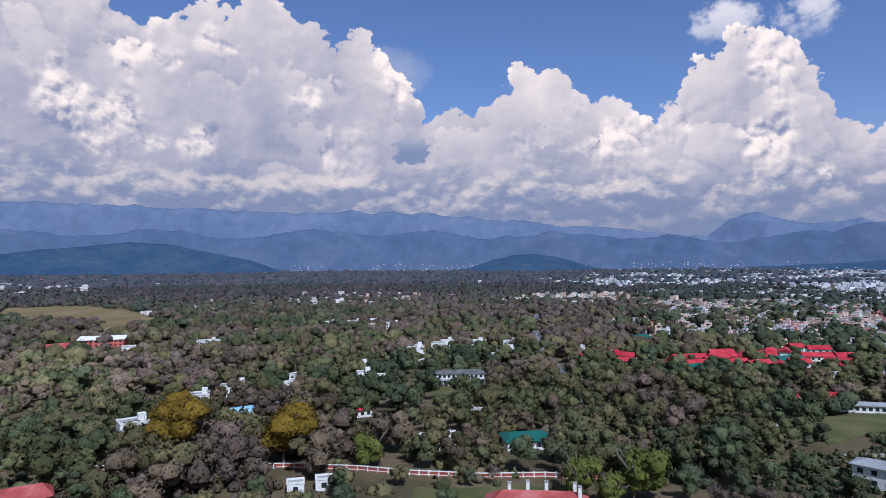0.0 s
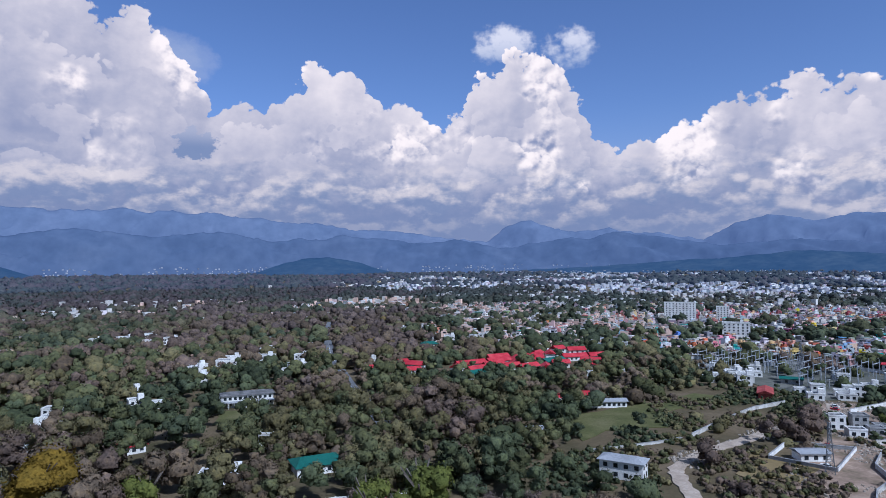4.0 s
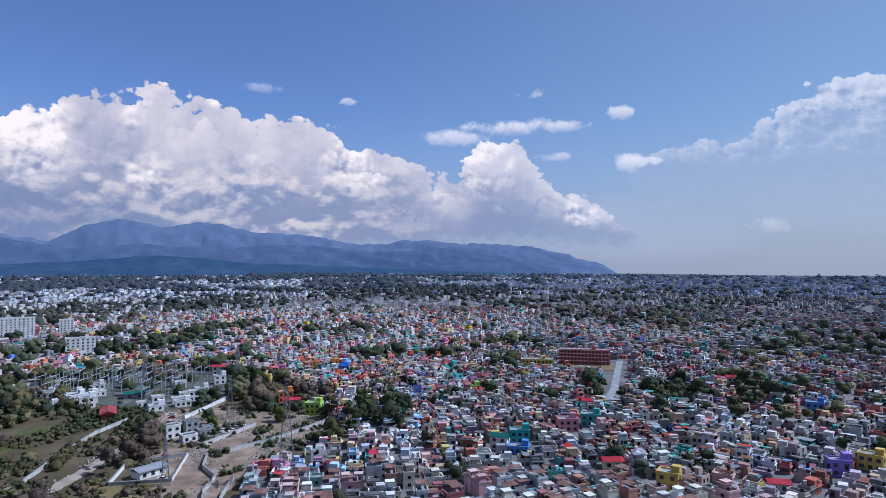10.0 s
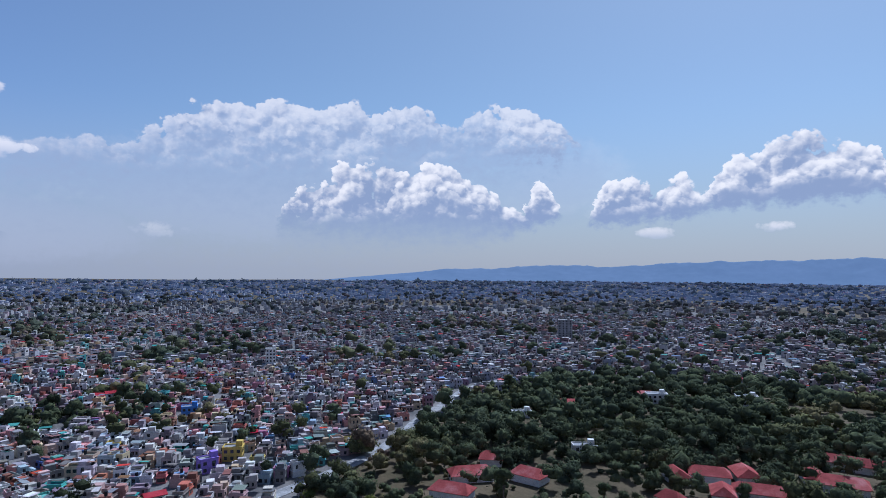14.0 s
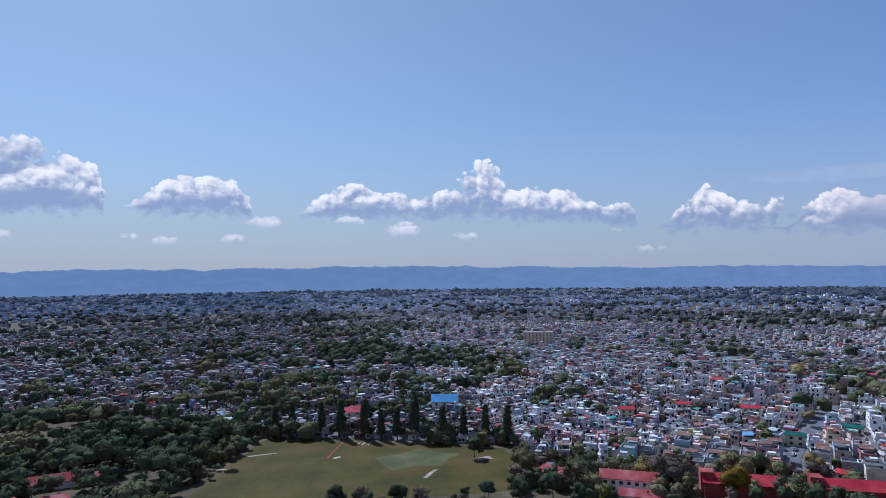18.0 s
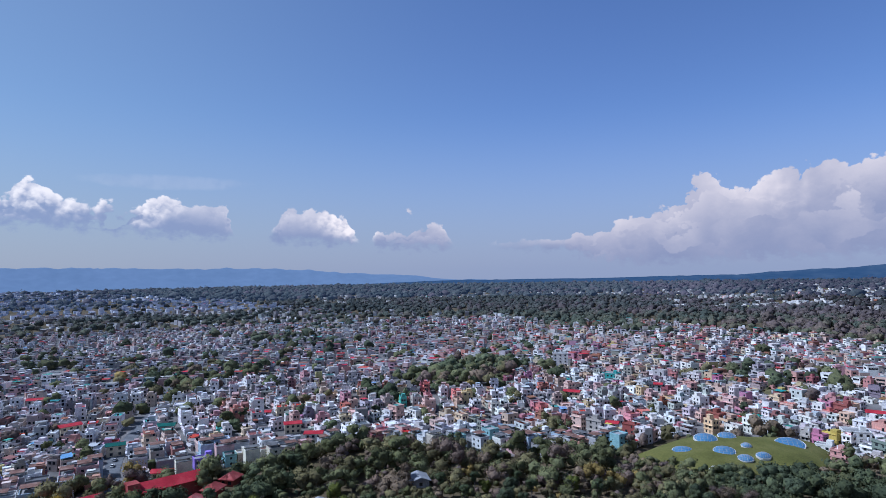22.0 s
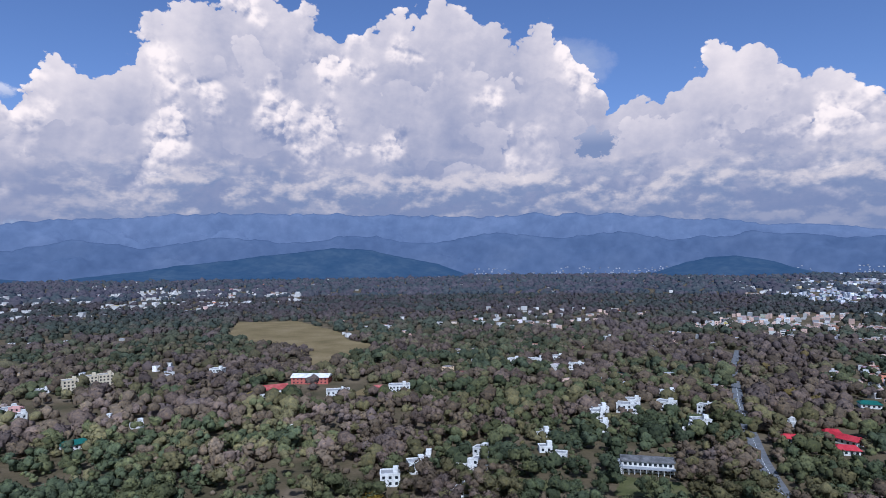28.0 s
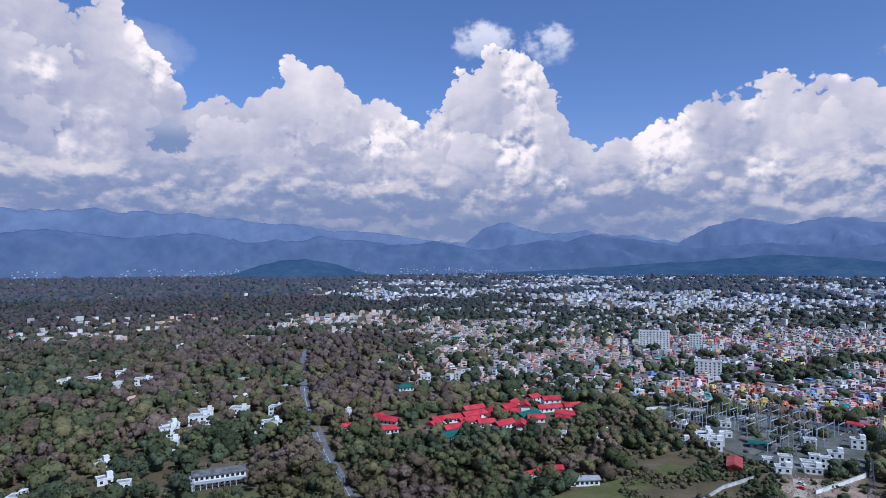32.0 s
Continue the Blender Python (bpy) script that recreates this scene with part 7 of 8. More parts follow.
def car(k):
    paint = ("white_wall", "grey_roof", "white_wall", "red_roof")[k]
    ob = thing("car", pose(0, 0, -500), ("white", "silver", "white", "red")[k] + " car parked in the open", "car", "parked cars")
    bm = prism(bmesh.new(), [(-2.0, -0.8), (2.0, -0.8), (2.1, -0.5), (2.1, 0.5), (2.0, 0.8), (-2.0, 0.8), (-2.1, 0.5), (-2.1, -0.5)], 0.3, 0.9)
    part("body", bm, paint, ob)
    part("cabin", prism(bmesh.new(), [(-1.5, -0.75), (1.0, -0.75), (1.0, 0.75), (-1.5, 0.75)], 0.9, 1.42, [(-1.2, -0.6), (0.5, -0.6), (0.5, 0.6), (-1.2, 0.6)]), "glass", ob)
    part("roof_panel", boxes((-1.15, 0.45, -0.58, 0.58, 1.42, 1.47)), paint, ob)
    for u in (-1.3, 1.3):
        for v in (-0.78, 0.78):
            w_ = part("wheel", prism(bmesh.new(), circle(0.32, 12), -0.1, 0.1), "tank_black", ob)
            w_.matrix_basis = pose(u, v, 0.32, 90, 0, 0)
    return ob


cars_ = [car(k) for k in range(4)]
CITY_CARS = [(x + (3.0 if k % 2 else -3.0) * 0.5, y + (1.4 if k % 3 else -1.4)) for k, (x, y) in enumerate(ROAD_SW[4:30])]
rng_c = random.Random(4)
CAR_SPOTS = [(217, 155), (284, 163), (287, 166), (290, 163), (281, 167), (293, 168), (296, 165), (242, 172), (312, 218), (300, 172), (286, 171), (306, 214)]
for k, (x, y) in enumerate(CAR_SPOTS + CITY_CARS):
    m_ = pose(x, y, 0.25 if k < len(CAR_SPOTS) else 0.36, 0, 0, rng_c.uniform(0, 360) if k < len(CAR_SPOTS) else 214 + rng_c.uniform(-6, 6))
    if k < 4:
        cars_[k].matrix_basis = m_
    else:
        copy_thing(cars_[k % 4], m_)

# ---- the nearest houses of the town, each with its parts ----
HOUSE_PAINT = [(0.68, 0.67, 0.64), (0.5, 0.49, 0.47), (0.6, 0.46, 0.4), (0.62, 0.56, 0.44), (0.42, 0.5, 0.56), (0.34, 0.33, 0.32), (0.55, 0.34, 0.33), (0.25, 0.4, 0.38), (0.66, 0.62, 0.55), (0.42, 0.2, 0.16)]
for k, c in enumerate(HOUSE_PAINT):
    MAT["house_%d" % k] = material("house_paint", shades(c, 0.72, 1.1), 0.25, grain=1.8, random_tint=0.6)
SHEETS = ("grey_roof", "rust_roof", "tile_roof", "dark_roof", "rust_roof", "grey_roof", "rust_roof", "concrete", "dark_roof", "rust_roof")


def town_house(k, size=1.0):
    rng = random.Random(100 + k)
    paint, st = "house_%d" % (k % 10), (1, 1, 1, 2, 1, 1, 2, 1)[k % 8] if size == 1 else (2, 3, 2)[k % 3]
    w, d = rng.uniform(4.4, 6.6) * size, rng.uniform(3.8, 5.2) * size
    ob = thing("town_house", pose(0, 0, -500), "", "house", "town houses")
    h = st * 2.8 + 0.1
    part("wall", boxes((-w / 2, w / 2, -d / 2, d / 2, -1, h)), paint, ob)
    t = 0.22
    part("parapet", boxes((-w / 2 - 0.1, w / 2 + 0.1, -d / 2 - 0.1, -d / 2 + t, h, h + 0.85), (-w / 2 - 0.1, w / 2 + 0.1, d / 2 - t, d / 2 + 0.1, h, h + 0.85),
                          (-w / 2 - 0.1, -w / 2 + t, -d / 2 + t, d / 2 - t, h, h + 0.85), (w / 2 - t, w / 2 + 0.1, -d / 2 + t, d / 2 - t, h, h + 0.85)), paint, ob)
    part("roof", boxes((-w / 2 + t, w / 2 - t, -d / 2 + t, d / 2 - t, h, h + 0.1)), ("concrete", "dark_roof", "rust_roof", "concrete")[k % 4], ob)
    if k % 3 == 0:
        a, b = rng.uniform(-w / 4, w / 5), rng.uniform(-d / 4, d / 5)
        part("stair_head", boxes((a - 1.3, a + 1.3, b - 1.5, b + 1.5, h + 0.1, h + 2.7), (a - 1.55, a + 1.55, b - 1.75, b + 1.75, h + 2.7, h + 2.85)), paint, ob)
    if k % 4 != 3:
        a, b = rng.choice((-1, 1)) * (w / 2 - 1.2), rng.uniform(-d / 3, d / 3)
        bm = prism(bmesh.new(), circle(0.6, 10, a, b), h + 0.4, h + 1.6)
        prism(bm, circle(0.6, 10, a, b), h + 1.6, h + 1.85, circle(0.2, 10, a, b))
        part("water_tank", bm, "tank_black" if k % 5 else "white_wall", ob)
        part("tank_stand", boxes((a - 0.5, a + 0.5, b - 0.5, b + 0.5, h + 0.05, h + 0.4)), "concrete", ob)
    if st > 1:
        part("balcony", boxes((-w / 2 * 0.9, w / 2 * 0.9, -d / 2 - 1.1, -d / 2, 3.05, 3.25), (-w / 2 * 0.9, w / 2 * 0.9, -d / 2 - 1.1, -d / 2 - 1.0, 3.25, 4.1)), paint, ob)
    if k % 5 in (1, 3, 4):
        part("sheet_roof", boxes((-w / 2, w * 0.2, -d / 2, d / 2, h + 2.35, h + 2.43)), SHEETS[k % 10], ob)
        for sx in (-w / 2 + 0.1, w * 0.2 - 0.1):
            part("roof_frame", portal(bmesh.new(), sx - 0.05, sx + 0.05, -d / 2 + 0.3, d / 2 - 0.3, h, h + 2.35, 0.1), "steel", ob)
    window_rows(ob, w, d, 0, st, 3.6, 1.2, 1.2, "fs" if k % 2 else "f", 2.8)
    part("door", boxes((w / 2 - 2.0, w / 2 - 1.0, -d / 2 - 0.06, -d / 2 + 0.02, 0.1, 2.15)), "bark", ob)
    colour = ("white", "grey", "salmon", "cream", "pale blue", "dark grey", "rose", "grey-green", "off-white", "brick-red")[k % 10]
    ob["label"] = f"{colour} flat-roofed town house of {('one storey', 'two storeys', 'three storeys')[st - 1]} with rooftop parapet"
    return ob


rng_h = random.Random(8)
for sites, size in ((NEAR_HOUSES, 1.0), (NEAR_WEST, 1.5)):
    made_ = [town_house(k, size) for k in range(20)]
    for k, (x, y, a) in enumerate(sites):
        m_ = pose(x, y, 0, 0, 0, math.degrees(a) + 90 * rng_h.randrange(4))
        if k < len(made_):
            made_[k].matrix_basis = m_
        else:
            copy_thing(made_[rng_h.randrange(len(made_))], m_)

# ---- trees ----
TREE_COLS = np.array([(0.074, 0.086, 0.05), (0.088, 0.1, 0.053), (0.116, 0.118, 0.056), (0.15, 0.13, 0.064), (0.158, 0.118, 0.08), (0.162, 0.118, 0.092), (0.138, 0.104, 0.088), (0.22, 0.16, 0.055)])
# the same trees far off, with the haze painted into their colours
HAZE_COLS = np.array([(0.06, 0.068, 0.064), (0.066, 0.071, 0.065), (0.073, 0.074, 0.069), (0.082, 0.076, 0.074), (0.09, 0.076, 0.076), (0.092, 0.076, 0.079), (0.086, 0.072, 0.077), (0.082, 0.074, 0.072)])
TREE_ODDS_N = np.array([13, 14, 14, 12, 11, 10, 7, 2], float)
TREE_ODDS_DRY = np.array([13, 13, 10, 10, 13, 13, 11, 1], float)
TREE_ODDS_S = np.array([20, 20, 16, 9, 5, 3, 2, 2], float)
# how near to the camera's foot the picture's lower edge comes, by heading
NEAR_AZ, NEAR_R = (0, 45, 60, 100, 140, 160, 200, 280, 298, 325, 328, 360), (165, 172, 188, 200, 222, 235, 250, 275, 280, 280, 165, 165)


def ball(level):
    """Corners and faces of a round lump without its underside."""
    bm = bmesh.new()
    bmesh.ops.create_icosphere(bm, subdivisions=level, radius=1.0)
    bmesh.ops.delete(bm, geom=[f for f in bm.faces if f.calc_center_median().z < -0.6], context="FACES")
    bm.verts.index_update()
    V, F = np.array([v.co for v in bm.verts]), np.array([[v.index for v in f.verts] for f in bm.faces])
    bm.free()
    return V, F


BALLS = {k: ball(k) for k in (1, 2, 3)}


def lumps(rng, lc, lr, level, middle, uneven=0.17):
    """Billows of a crown: lumps at lc of radius lr; corners, faces and the way each corner faces."""
    T, F = BALLS[level]
    n, L = lr.shape
    bulge = 1 + rng.uniform(-uneven, uneven, (n, L, len(T), 1))
    V = lc[:, :, None] + T * lr[:, :, None, None] * bulge * (1.0, 1.0, 0.88)
    out_ = V - middle[:, None, None]
    N = T + 0.45 * out_ / (np.linalg.norm(out_, axis=-1, keepdims=True) + 1e-6)
    Fs = F[None] + (np.arange(n * L) * len(T))[:, None, None]
    return V, Fs.reshape(-1, 3), N / np.linalg.norm(N, axis=-1, keepdims=True), len(F)


def sprays(rng, lc, lr, leaves, size, low=0.25):
    """Loose clumps of leaves over the billows; corners and the way each clump faces."""
    n, L = lr.shape
    who = rng.integers(0, L, (n, leaves))
    c = np.take_along_axis(lc, who[..., None].repeat(3, -1), 1)
    q = np.take_along_axis(lr, who, 1)
    d = rng.normal(0, 1, (n, leaves, 3))
    d[..., 2] = np.abs(d[..., 2]) * 0.9 - low
    d /= np.linalg.norm(d, axis=-1, keepdims=True)
    p = c + d * (q * rng.uniform(0.84, 1.2, (n, leaves)))[..., None]
    nrm = d + rng.normal(0, 0.45, d.shape)
    side = np.cross(nrm, rng.normal(0, 1, d.shape))
    side /= np.linalg.norm(side, axis=-1, keepdims=True) + 1e-9
    other = np.cross(nrm, side)
    other /= np.linalg.norm(other, axis=-1, keepdims=True) + 1e-9
    g = (size * rng.uniform(0.6, 1.4, (n, leaves)))[..., None]
    k = rng.uniform(0.6, 1.0, (n, leaves, 1))
    V = np.stack([p - side * g - other * g * 0.6, p + side * g * k - other * g * 0.7, p + side * g * (0.4 - k * 0.5) + other * g], 2)
    return V, d


def crown_mesh(name, mat, shell, loose, colour, rng, at_=None):
    """One mesh of billows and loose clumps; colour: one for each crown."""
    V, F, N, per = shell
    W, d = loose
    n, L = V.shape[:2]
    if at_ is not None:
        V, W = V + at_[:, None, None], W + at_[:, None, None]
    tint = colour[:, None] * rng.uniform(0.88, 1.12, (n, L, 1))
    C = np.repeat(tint.reshape(-1, 3), per, 0)
    leaves = d.shape[1]
    C2 = (colour[:, None] * rng.uniform(0.85, 1.18, (n, leaves, 1))).reshape(-1, 3)
    base = n * L * V.shape[2]
    F2 = base + np.arange(n * leaves * 3).reshape(-1, 3)
    return bulk(name, np.r_[V.reshape(-1, 3), W.reshape(-1, 3)], np.r_[F, F2], [mat], None, np.clip(np.r_[C, C2], 0.005, 0.5), np.r_[N.reshape(-1, 3), np.repeat(d.reshape(-1, 3), 3, 0)])


def crowns(name, x, y, seed, lobes, level, leaves, leaf, label, spread=(3.2, 6.0), tall=(8, 15), vary=1.0, mat="leaf"):
    """Woods joined into one mesh: every crown is several billows with loose clumps of leaves."""
    rng = np.random.default_rng(seed)
    n = len(x)
    r, h = rng.uniform(*spread, n), rng.uniform(*tall, n)
    big = np.where(rng.random(n) < 0.2 * vary, 1.45, 1.0)
    r, h = r * big, h * (0.4 + 0.6 * big)
    at_ = np.stack([x, y, ground_height(x, y)], -1)
    a = rng.uniform(0, 2 * math.pi, (n, lobes))
    off = rng.uniform(0.15, 0.66, (n, lobes)) * r[:, None] * (1.0 if lobes > 1 else 0.0)
    lc = np.stack([off * np.cos(a), off * np.sin(a), h[:, None] - r[:, None] * rng.uniform(0.35, 1.3, (n, lobes))], -1)
    lr = r[:, None] * (rng.uniform(0.3, 0.6, (n, lobes)) if lobes > 3 else rng.uniform(0.55, 0.8, (n, lobes)) if lobes > 1 else rng.uniform(0.8, 1.0, (n, lobes)))
    lc[..., 2] = np.maximum(lc[..., 2], 0.3 * h[:, None])
    odds = np.where(((y > -200) & ~((x < -140) & (y < 430)))[:, None], TREE_ODDS_N, TREE_ODDS_S)
    brown = (y > 0) & (np.hypot(x, y) > 360)
    odds = np.where(brown[:, None], TREE_ODDS_DRY, odds)
    odds = np.where(inside(CITY, x, y)[:, None], TREE_ODDS_S, odds)
    cum = np.cumsum(odds / odds.sum(1, keepdims=True), 1)
    # neighbouring trees are often of one kind
    u = np.clip(0.42 * rng.random(n) + 0.58 * np.clip((0.6 * value_noise(x, y, 60, 31) + 0.4 * value_noise(x, y, 190, 32) - 0.5) * 2.2 + 0.5, 0, 1), 0, 0.9999)
    kind = (u[:, None] > cum).sum(1).clip(0, len(TREE_COLS) - 1)
    # crowns blend to the haze-painted colours between 500 and 1600 m
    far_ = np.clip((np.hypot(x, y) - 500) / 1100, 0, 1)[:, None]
    col = (TREE_COLS[kind] * (1 - far_) + HAZE_COLS[kind] * far_) * (1 + vary * rng.uniform(-0.3, 0.3, (n, 1)))
    # crown tone by quarter; western ones carry their sunlit fronts as lighter colour
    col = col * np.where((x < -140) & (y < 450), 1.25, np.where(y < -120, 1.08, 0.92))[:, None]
    middle = np.stack([np.zeros(n), np.zeros(n), h - r * 1.1], -1)
    ob = new(name, crown_mesh(name, mat, lumps(rng, lc, lr * (0.84 if lobes > 5 else 0.96), level, middle, 0.3 if lobes > 3 else 0.24), sprays(rng, lc, lr, leaves, (leaf * r / np.mean(spread))[:, None]), col, rng, at_))
    return tagged(ob, label, "trees", kind="stuff")


def wood_sites(seed, r0, r1, pitch):
    rng = np.random.default_rng(seed)
    k = np.arange(-r1, r1, pitch)
    x, y = (v.ravel() for v in np.meshgrid(k, k))
    x, y = x + rng.normal(0, pitch * 0.3, len(x)), y + rng.normal(0, pitch * 0.3, len(y))
    r = np.hypot(x, y)
    az = np.degrees(np.arctan2(x, y)) % 360
    s = (r >= np.maximum(r0, np.interp(az, NEAR_AZ, NEAR_R))) & (r < r1)
    x, y, r = x[s], y[s], r[s]
    town = inside(CITY, x, y)
    w = np.where(town, town_trees(x, y) * 0.9 + np.where((x > 150) & (r < 800), 0.03, 0.055), 0.98 - 0.62 * np.clip((value_noise(x, y, 55, 9) - 0.66) / 0.08, 0, 1))
    ok = (rng.random(len(x)) < w) & free_of_sites(x, y, -1.0) & ~(inside(SUBSTATION, x, y) & (rng.random(len(x)) < 0.82))
    ok &= ~(inside(RED_CAMPUS, x, y) & (rng.random(len(x)) < 0.7)) & ~(inside(N_CAMPUS, x, y) & (rng.random(len(x)) < 0.95))
    ok &= ~(inside(SCRUB, x, y) & (rng.random(len(x)) < 0.95)) & ~((x > 185) & (x < 262) & (y > 88) & (y < 134))
    ok &= ~inside(MOUND_FRONT, x, y) & ~(inside(FIELD_FRONT, x, y) & ((r[...] > 256) | (rng.random(len(x)) < 0.5)))
    for poly in LAWNS:
        ok &= ~inside(poly, x, y)
    # houses standing in the woods keep a little room
    for hx, hy, hr in WOOD_HOUSES:
        ok &= np.hypot(x - hx, y - hy) > hr
        # a forecourt on the side of the valley
        f_ = 1 - 6.0 / math.hypot(hx, hy)
        ok &= np.hypot(x - hx * f_, y - hy * f_) > hr - 1.5
        f_ = 1 - 15.0 / math.hypot(hx, hy)
        ok &= np.hypot(x - hx * f_, y - hy * f_) > hr - 3.5
    return x[ok], y[ok]



def tree(kind, k):
    """One tree with a tapered trunk, limbs and a crown of leaf clumps. kind: broad, bare, golden, tall, column."""
    rng = np.random.default_rng(500 + k)
    h, r, leaves, size = {"broad": (15, 7.2, 2200, 0.3), "bare": (14, 6.4, 1900, 0.27), "golden": (18, 9.0, 4200, 0.3), "tall": (21, 5.0, 1300, 0.3), "column": (17, 2.4, 700, 0.3),
                          "shrub": (7.5, 4.4, 1000, 0.25)}[kind]
    words = {"broad": "broad dark green tree with a dense rounded crown", "bare": "half leafless brown tree with bare twigs", "golden": "great golden-leaved tree above its neighbours",
             "tall": "tall slender tree with grey-green foliage", "column": "narrow columnar dark green tree", "shrub": "low yellow-green bushy tree"}
    ob = thing(kind + "_tree" if kind != "shrub" else "bushy_tree", pose(0, 0, -500), words[kind], "tree", "trees of the woods")
    bm = bmesh.new()
    rings_ = []
    for q, rad in ((-0.06, 0.045), (0.15, 0.032), (0.4, 0.024), (0.7, 0.012)):
        rings_.append([bm.verts.new((x + 0.25 * math.sin(q * 6 + k), y + 0.2 * math.cos(q * 5), q * h)) for x, y in circle(rad * h * 0.55, 7)])
    for a, b in zip(rings_[:-1], rings_[1:]):
        for j in range(7):
            bm.faces.new((a[j], a[(j + 1) % 7], b[(j + 1) % 7], b[j]))
    for j in range(7 if kind != "column" else 3):
        a = rng.uniform(0, 2 * math.pi)
        z0, z1 = h * rng.uniform(0.3, 0.55), h * rng.uniform(0.62, 0.9)
        strut(bm, (0.1, 0.1, z0), (r * 0.62 * math.cos(a), r * 0.62 * math.sin(a), z1), 0.09)
    trunk = part("trunk", bm, "bark", ob)
    lobes = 12
    a = rng.uniform(0, 2 * math.pi, lobes)
    if kind == "column":
        lc = np.stack([0.3 * np.cos(a), 0.3 * np.sin(a), np.linspace(0.22, 0.93, lobes) * h], -1)
        lr = r * np.linspace(1, 0.45, lobes)
    else:
        off = rng.uniform(0.1, 0.66, lobes) * r
        lc = np.stack([off * np.cos(a), off * np.sin(a), h - r * rng.uniform(0.4, 1.35, lobes) * (1.6 if kind == "tall" else 1.0)], -1)
        lr = r * rng.uniform(0.24, 0.5, lobes)
    lc, lr = lc[None], lr[None]
    base = {"broad": TREE_COLS[k % 4], "bare": TREE_COLS[4 + k % 3], "golden": np.array((0.16, 0.105, 0.018)), "tall": np.array((0.085, 0.1, 0.05)), "column": TREE_COLS[0], "shrub": np.array((0.115, 0.125, 0.032))}[kind]
    middle = np.array([(0, 0, h - r * 1.2 if kind != "column" else h * 0.5)])
    # a half leafless tree is a thin haze of twigs
    shell = lumps(rng, lc, lr * (0.7 if kind == "bare" else 0.86), 1 if kind == "bare" else 2, middle, 0.22)
    me = crown_mesh("crown", "twigs" if kind == "bare" else "leaf", shell, sprays(rng, lc, lr, leaves, size, 0.4), 1.1 * base[None], rng)
    piece("crown", me, ob)
    return ob


KINDS = [tree("broad", 0), tree("broad", 1), tree("broad", 2), tree("broad", 3), tree("bare", 4), tree("bare", 5), tree("bare", 6), tree("tall", 7), tree("shrub", 8), tree("golden", 9), tree("column", 10)]
USED = set()


def plant(k, x, y, s, rng):
    m_ = pose(x, y, float(ground_height(np.array(x), np.array(y))), 0, 0, rng.uniform(0, 360)) @ Matrix.Diagonal((s * rng.uniform(0.9, 1.1), s * rng.uniform(0.9, 1.1), s, 1))
    if k not in USED:
        USED.add(k)
        KINDS[k].matrix_basis = m_
        return KINDS[k]
    return copy_thing(KINDS[k], m_)

rng_t = random.Random(17)
# trees that stand out
for x, y, k, s in ((-80, 230, 9, 1.3), (-40, 214, 9, 0.95), (58, 168, 8, 1.5), (66, 174, 8, 1.6), (50, 175, 8, 1.3), (-10, 213, 8, 1.2), (-94, 254, 9, 0.6), (-114, -314, 0, 0.75), (9, -259, 1, 0.62), (1, -260, 2, 0.66), (-8, -258, 1, 0.6), (-17, -257, 0, 0.64), (-25, -256, 2, 0.6), (-90, -256, 1, 0.7), (-100, -254, 0, 0.8), (-112, -248, 0, 1.0), (-199, -224, 9, 0.62), (-126, -246, 0, 1.1),
                   (-36, -262, 0, 1.0), (-47, -260, 4, 0.8), (-61, -258, 0, 0.95), (-70, -254, 5, 0.75), (-236, 186, 0, 1.0)):
    plant(k, x, y, s, rng_t)
    WOOD_HOUSES.append((x, y, 8.5 * s))
for x, y in ((-14, -397), (-24, -393), (-41, -385), (-52, -378), (-65, -372), (-74, -367), (-83, -364), (-92, -360), (-108, -354), (-120, -351), (-132, -346), (-141, -334), (-96, -374), (-99, -388), (-102, -402)):
    plant(10, x, y, rng_t.uniform(0.9, 1.3), rng_t)
    plant(rng_t.choice((0, 1, 2)), x + 5, y - 6, rng_t.uniform(0.55, 0.85), rng_t)
# a loose row of trees before the playing field
for k in range(24):
    a_, q_ = math.radians(170 + 35 * (k + rng_t.uniform(0, 0.8)) / 24), rng_t.uniform(252, 266)
    plant(rng_t.choice((0, 1, 2, 3, 4)), q_ * math.sin(a_), q_ * math.cos(a_), rng_t.uniform(0.6, 0.95), rng_t)
# bushy trees round the house blocks by the river bed
for x, y, s in ((262, 196, 0.7), (293, 180, 0.7), (264, 167, 0.6), (298, 187, 0.8), (280, 197, 0.7), (276, 169, 0.5), (312, 150, 0.9), (322, 146, 0.9), (318, 160, 0.6)):
    plant(rng_t.choice((0, 1, 8)), x, y, s, rng_t)
# trees before the office tower and below the mound
for x, y, s in ((-252, 133, 0.8), (-247, 142, 0.9), (-243, 151, 0.95), (-240, 160, 0.9), (-236, 168, 0.95), (-233, 176, 0.9), (-258, 126, 0.8), (-262, 118, 0.75), (-298, 8, 0.5),
                (-295, 20, 0.55), (-294, 32, 0.6), (-296, 44, 0.6), (-299, 56, 0.65), (-305, 68, 0.7), (-313, 80, 0.75), (-320, 92, 0.8), (-305, 90, 0.8), (-292, 74, 0.8)):
    plant(rng_t.choice((0, 1, 2, 3)), x, y, s, rng_t)
x0_, y0_ = wood_sites(51, 150, 480, 9.3)
order = np.argsort(np.hypot(x0_, y0_) - np.interp(np.degrees(np.arctan2(x0_, y0_)) % 360, NEAR_AZ, NEAR_R))
NEAR_TREES = 255
for j in order[:NEAR_TREES]:
    x, y = float(x0_[j]), float(y0_[j])
    n_ = float(value_noise(np.array(x), np.array(y), 45, 77))
    north_ = y > -100 and not (x < -140 and y < 430)
    k = rng_t.choice((0, 1, 2, 3, 3, 7, 8)) if n_ < (0.58 if north_ else 0.8) else rng_t.choice((4, 5, 6, 6))
    plant(k, x, y, rng_t.uniform(0.55, 0.95), rng_t)
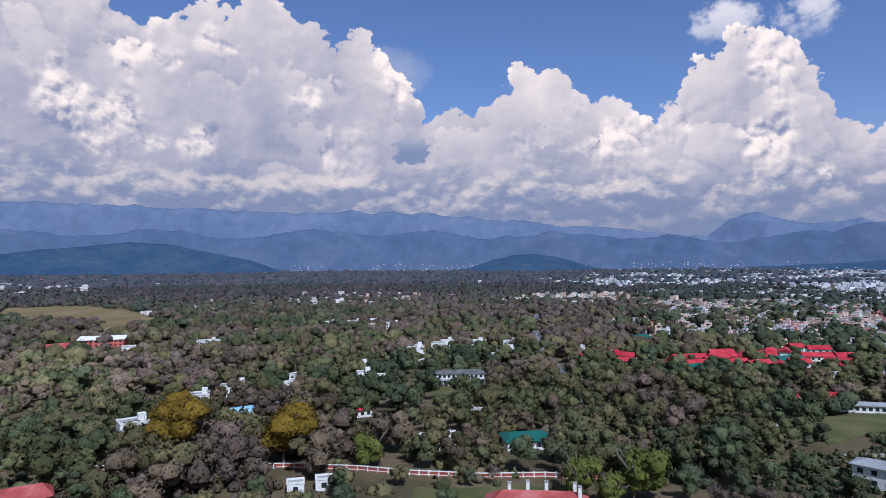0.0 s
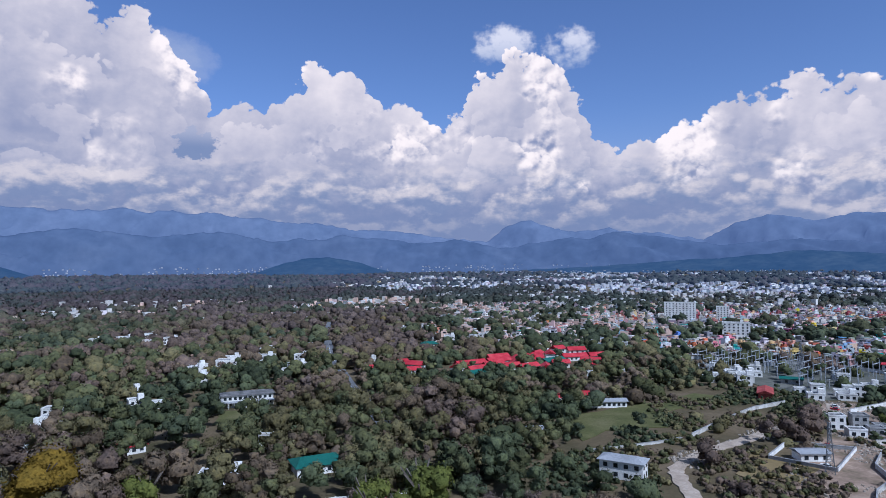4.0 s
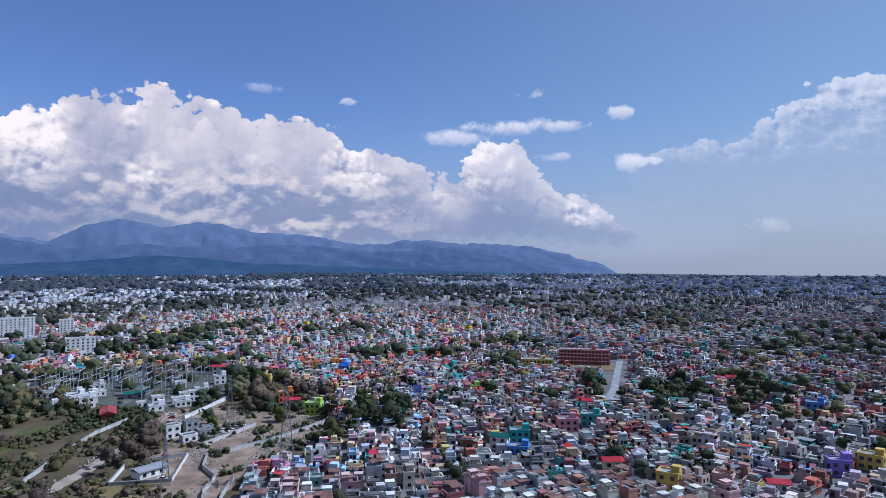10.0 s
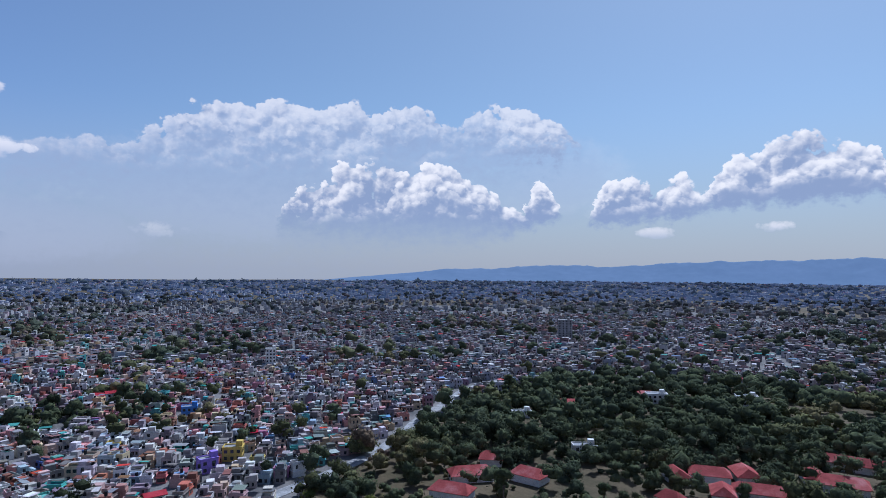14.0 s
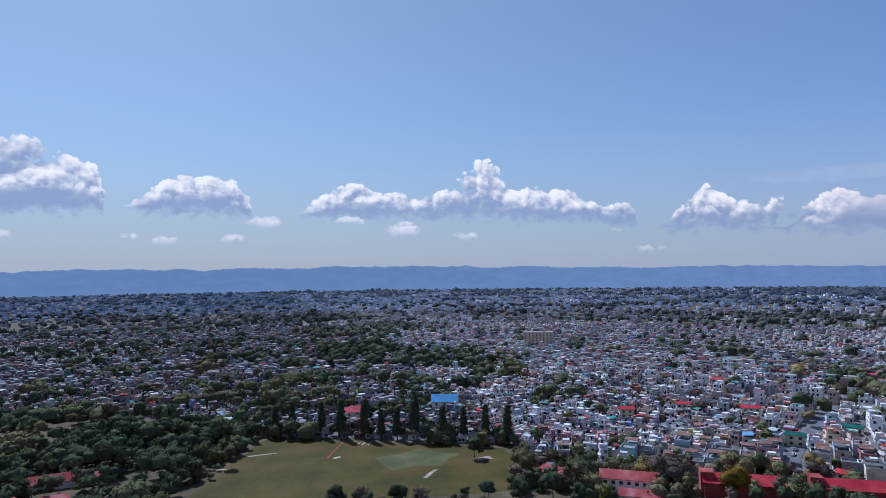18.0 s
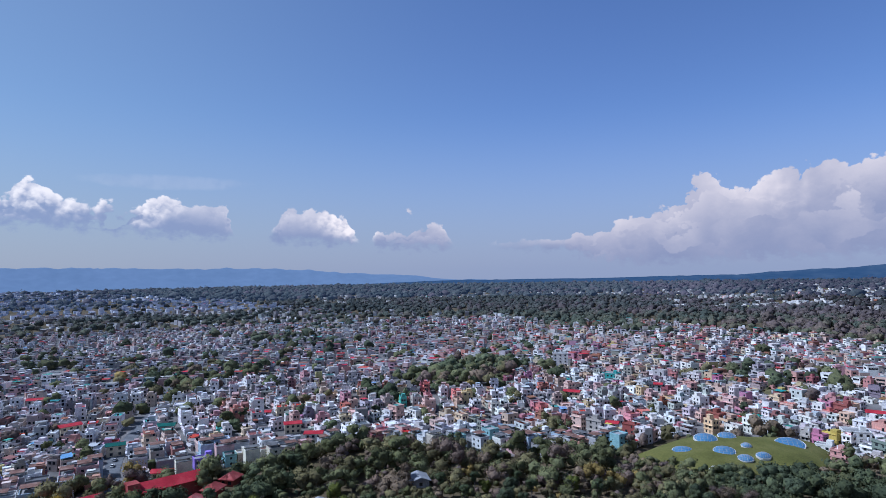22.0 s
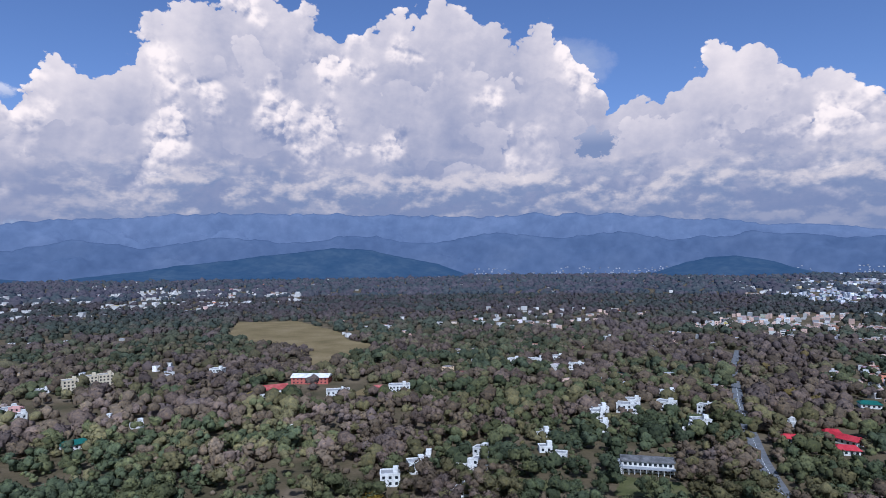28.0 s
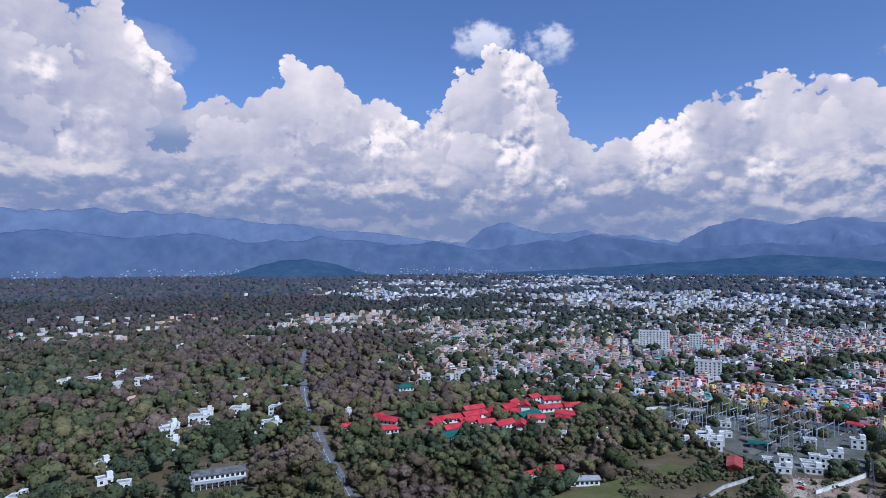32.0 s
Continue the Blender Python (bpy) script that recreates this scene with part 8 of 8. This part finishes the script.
far_ = order[NEAR_TREES:]
x0_, y0_ = x0_[far_], y0_[far_]
near_ = np.hypot(x0_, y0_) < 350
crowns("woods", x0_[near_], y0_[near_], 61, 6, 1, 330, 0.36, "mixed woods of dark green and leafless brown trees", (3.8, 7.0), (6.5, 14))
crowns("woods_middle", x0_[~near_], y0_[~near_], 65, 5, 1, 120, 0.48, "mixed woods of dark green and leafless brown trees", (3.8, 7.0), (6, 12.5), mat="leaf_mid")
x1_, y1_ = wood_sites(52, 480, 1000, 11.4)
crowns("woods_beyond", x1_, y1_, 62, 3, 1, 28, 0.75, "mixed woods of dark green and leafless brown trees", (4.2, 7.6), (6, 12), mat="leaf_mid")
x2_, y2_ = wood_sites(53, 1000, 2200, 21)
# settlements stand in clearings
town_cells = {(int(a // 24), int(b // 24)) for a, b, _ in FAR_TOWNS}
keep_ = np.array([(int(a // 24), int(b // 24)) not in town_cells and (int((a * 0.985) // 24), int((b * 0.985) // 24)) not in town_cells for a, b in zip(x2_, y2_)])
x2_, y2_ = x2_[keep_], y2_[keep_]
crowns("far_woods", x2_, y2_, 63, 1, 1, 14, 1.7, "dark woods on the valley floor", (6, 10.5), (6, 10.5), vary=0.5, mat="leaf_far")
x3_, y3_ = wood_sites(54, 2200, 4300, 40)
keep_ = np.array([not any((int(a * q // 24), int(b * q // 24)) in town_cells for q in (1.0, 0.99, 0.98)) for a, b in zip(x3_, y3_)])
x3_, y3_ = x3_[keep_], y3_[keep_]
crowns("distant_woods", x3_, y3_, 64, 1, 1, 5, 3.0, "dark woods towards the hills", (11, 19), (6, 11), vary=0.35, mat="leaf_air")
# low scrub on the slope beside the dry river
rng_s = np.random.default_rng(5)
sx_, sy_ = rng_s.uniform(100, 345, 5200), rng_s.uniform(105, 300, 5200)
ok_ = (inside(SCRUB, sx_, sy_) | (inside(WASH, sx_, sy_) & (value_noise(sx_, sy_, 9, 2) > 0.55))) & (value_noise(sx_, sy_, 18, 6) > 0.36) & (near_line(TRACK, sx_, sy_) > 6)
for hx, hy, hr in WOOD_HOUSES:
    ok_ &= np.hypot(sx_ - hx, sy_ - hy) > hr - 2
crowns("scrub", sx_[ok_], sy_[ok_], 66, 2, 1, 24, 0.34, "olive scrub and dry bushes on a slope", (0.9, 2.0), (0.9, 2.6))
# low trees and bushes below the turfed mound
mx_, my_ = rng_s.uniform(-350, -295, 420), rng_s.uniform(-22, 95, 420)
ok_ = inside(MOUND_FRONT, mx_, my_) & ~inside(MOUND, mx_, my_)
crowns("mound_bushes", mx_[ok_], my_[ok_], 68, 4, 1, 110, 0.34, "low green trees and bushes below a turfed mound", (2.2, 4.2), (3.5, 7))
# undergrowth between the nearer trees
ux_, uy_ = wood_sites(57, 150, 430, 5.6)
ok_ = ~inside(CITY, ux_, uy_) & (value_noise(ux_, uy_, 25, 8) > 0.3)
ok_ &= near_line(ROAD_N, ux_, uy_) > 7
crowns("undergrowth", ux_[ok_], uy_[ok_], 67, 1, 1, 10, 0.42, "olive and dry brown bushes under the trees", (1.2, 2.6), (1.4, 3.6))
# stones and rubble strewn over the dry river bed
rng_r = np.random.default_rng(12)
rx_, ry_ = rng_r.uniform(170, 350, 9000), rng_r.uniform(105, 240, 9000)
ok_ = (inside(WASH, rx_, ry_) | (near_line(TRACK, rx_, ry_) < 7)) & (value_noise(rx_, ry_, 11, 4) > 0.5)
rx_, ry_ = rx_[ok_][:2600], ry_[ok_][:2600]
n_ = len(rx_)
a_, b_, h_ = rng_r.uniform(0.15, 0.7, n_), rng_r.uniform(0.15, 0.7, n_), rng_r.uniform(0.1, 0.6, n_)
V_, F_ = quads_of_boxes(-a_, a_, -b_, b_, np.full(n_, -0.2), h_)
V_[:, 4:, :2] *= 0.55
heap_ = Heap()
heap_.add(place(V_, rx_, ry_, np.full(n_, 0.25), rng_r.uniform(0, 3, n_)), F_, 0, np.array((0.36, 0.31, 0.25)) * rng_r.uniform(0.5, 1.3, (n_, 1)))
tagged(new("rubble", heap_.mesh("rubble", ["paint"])), "pale stones and rubble strewn over a dry river bed", "stones", kind="stuff")
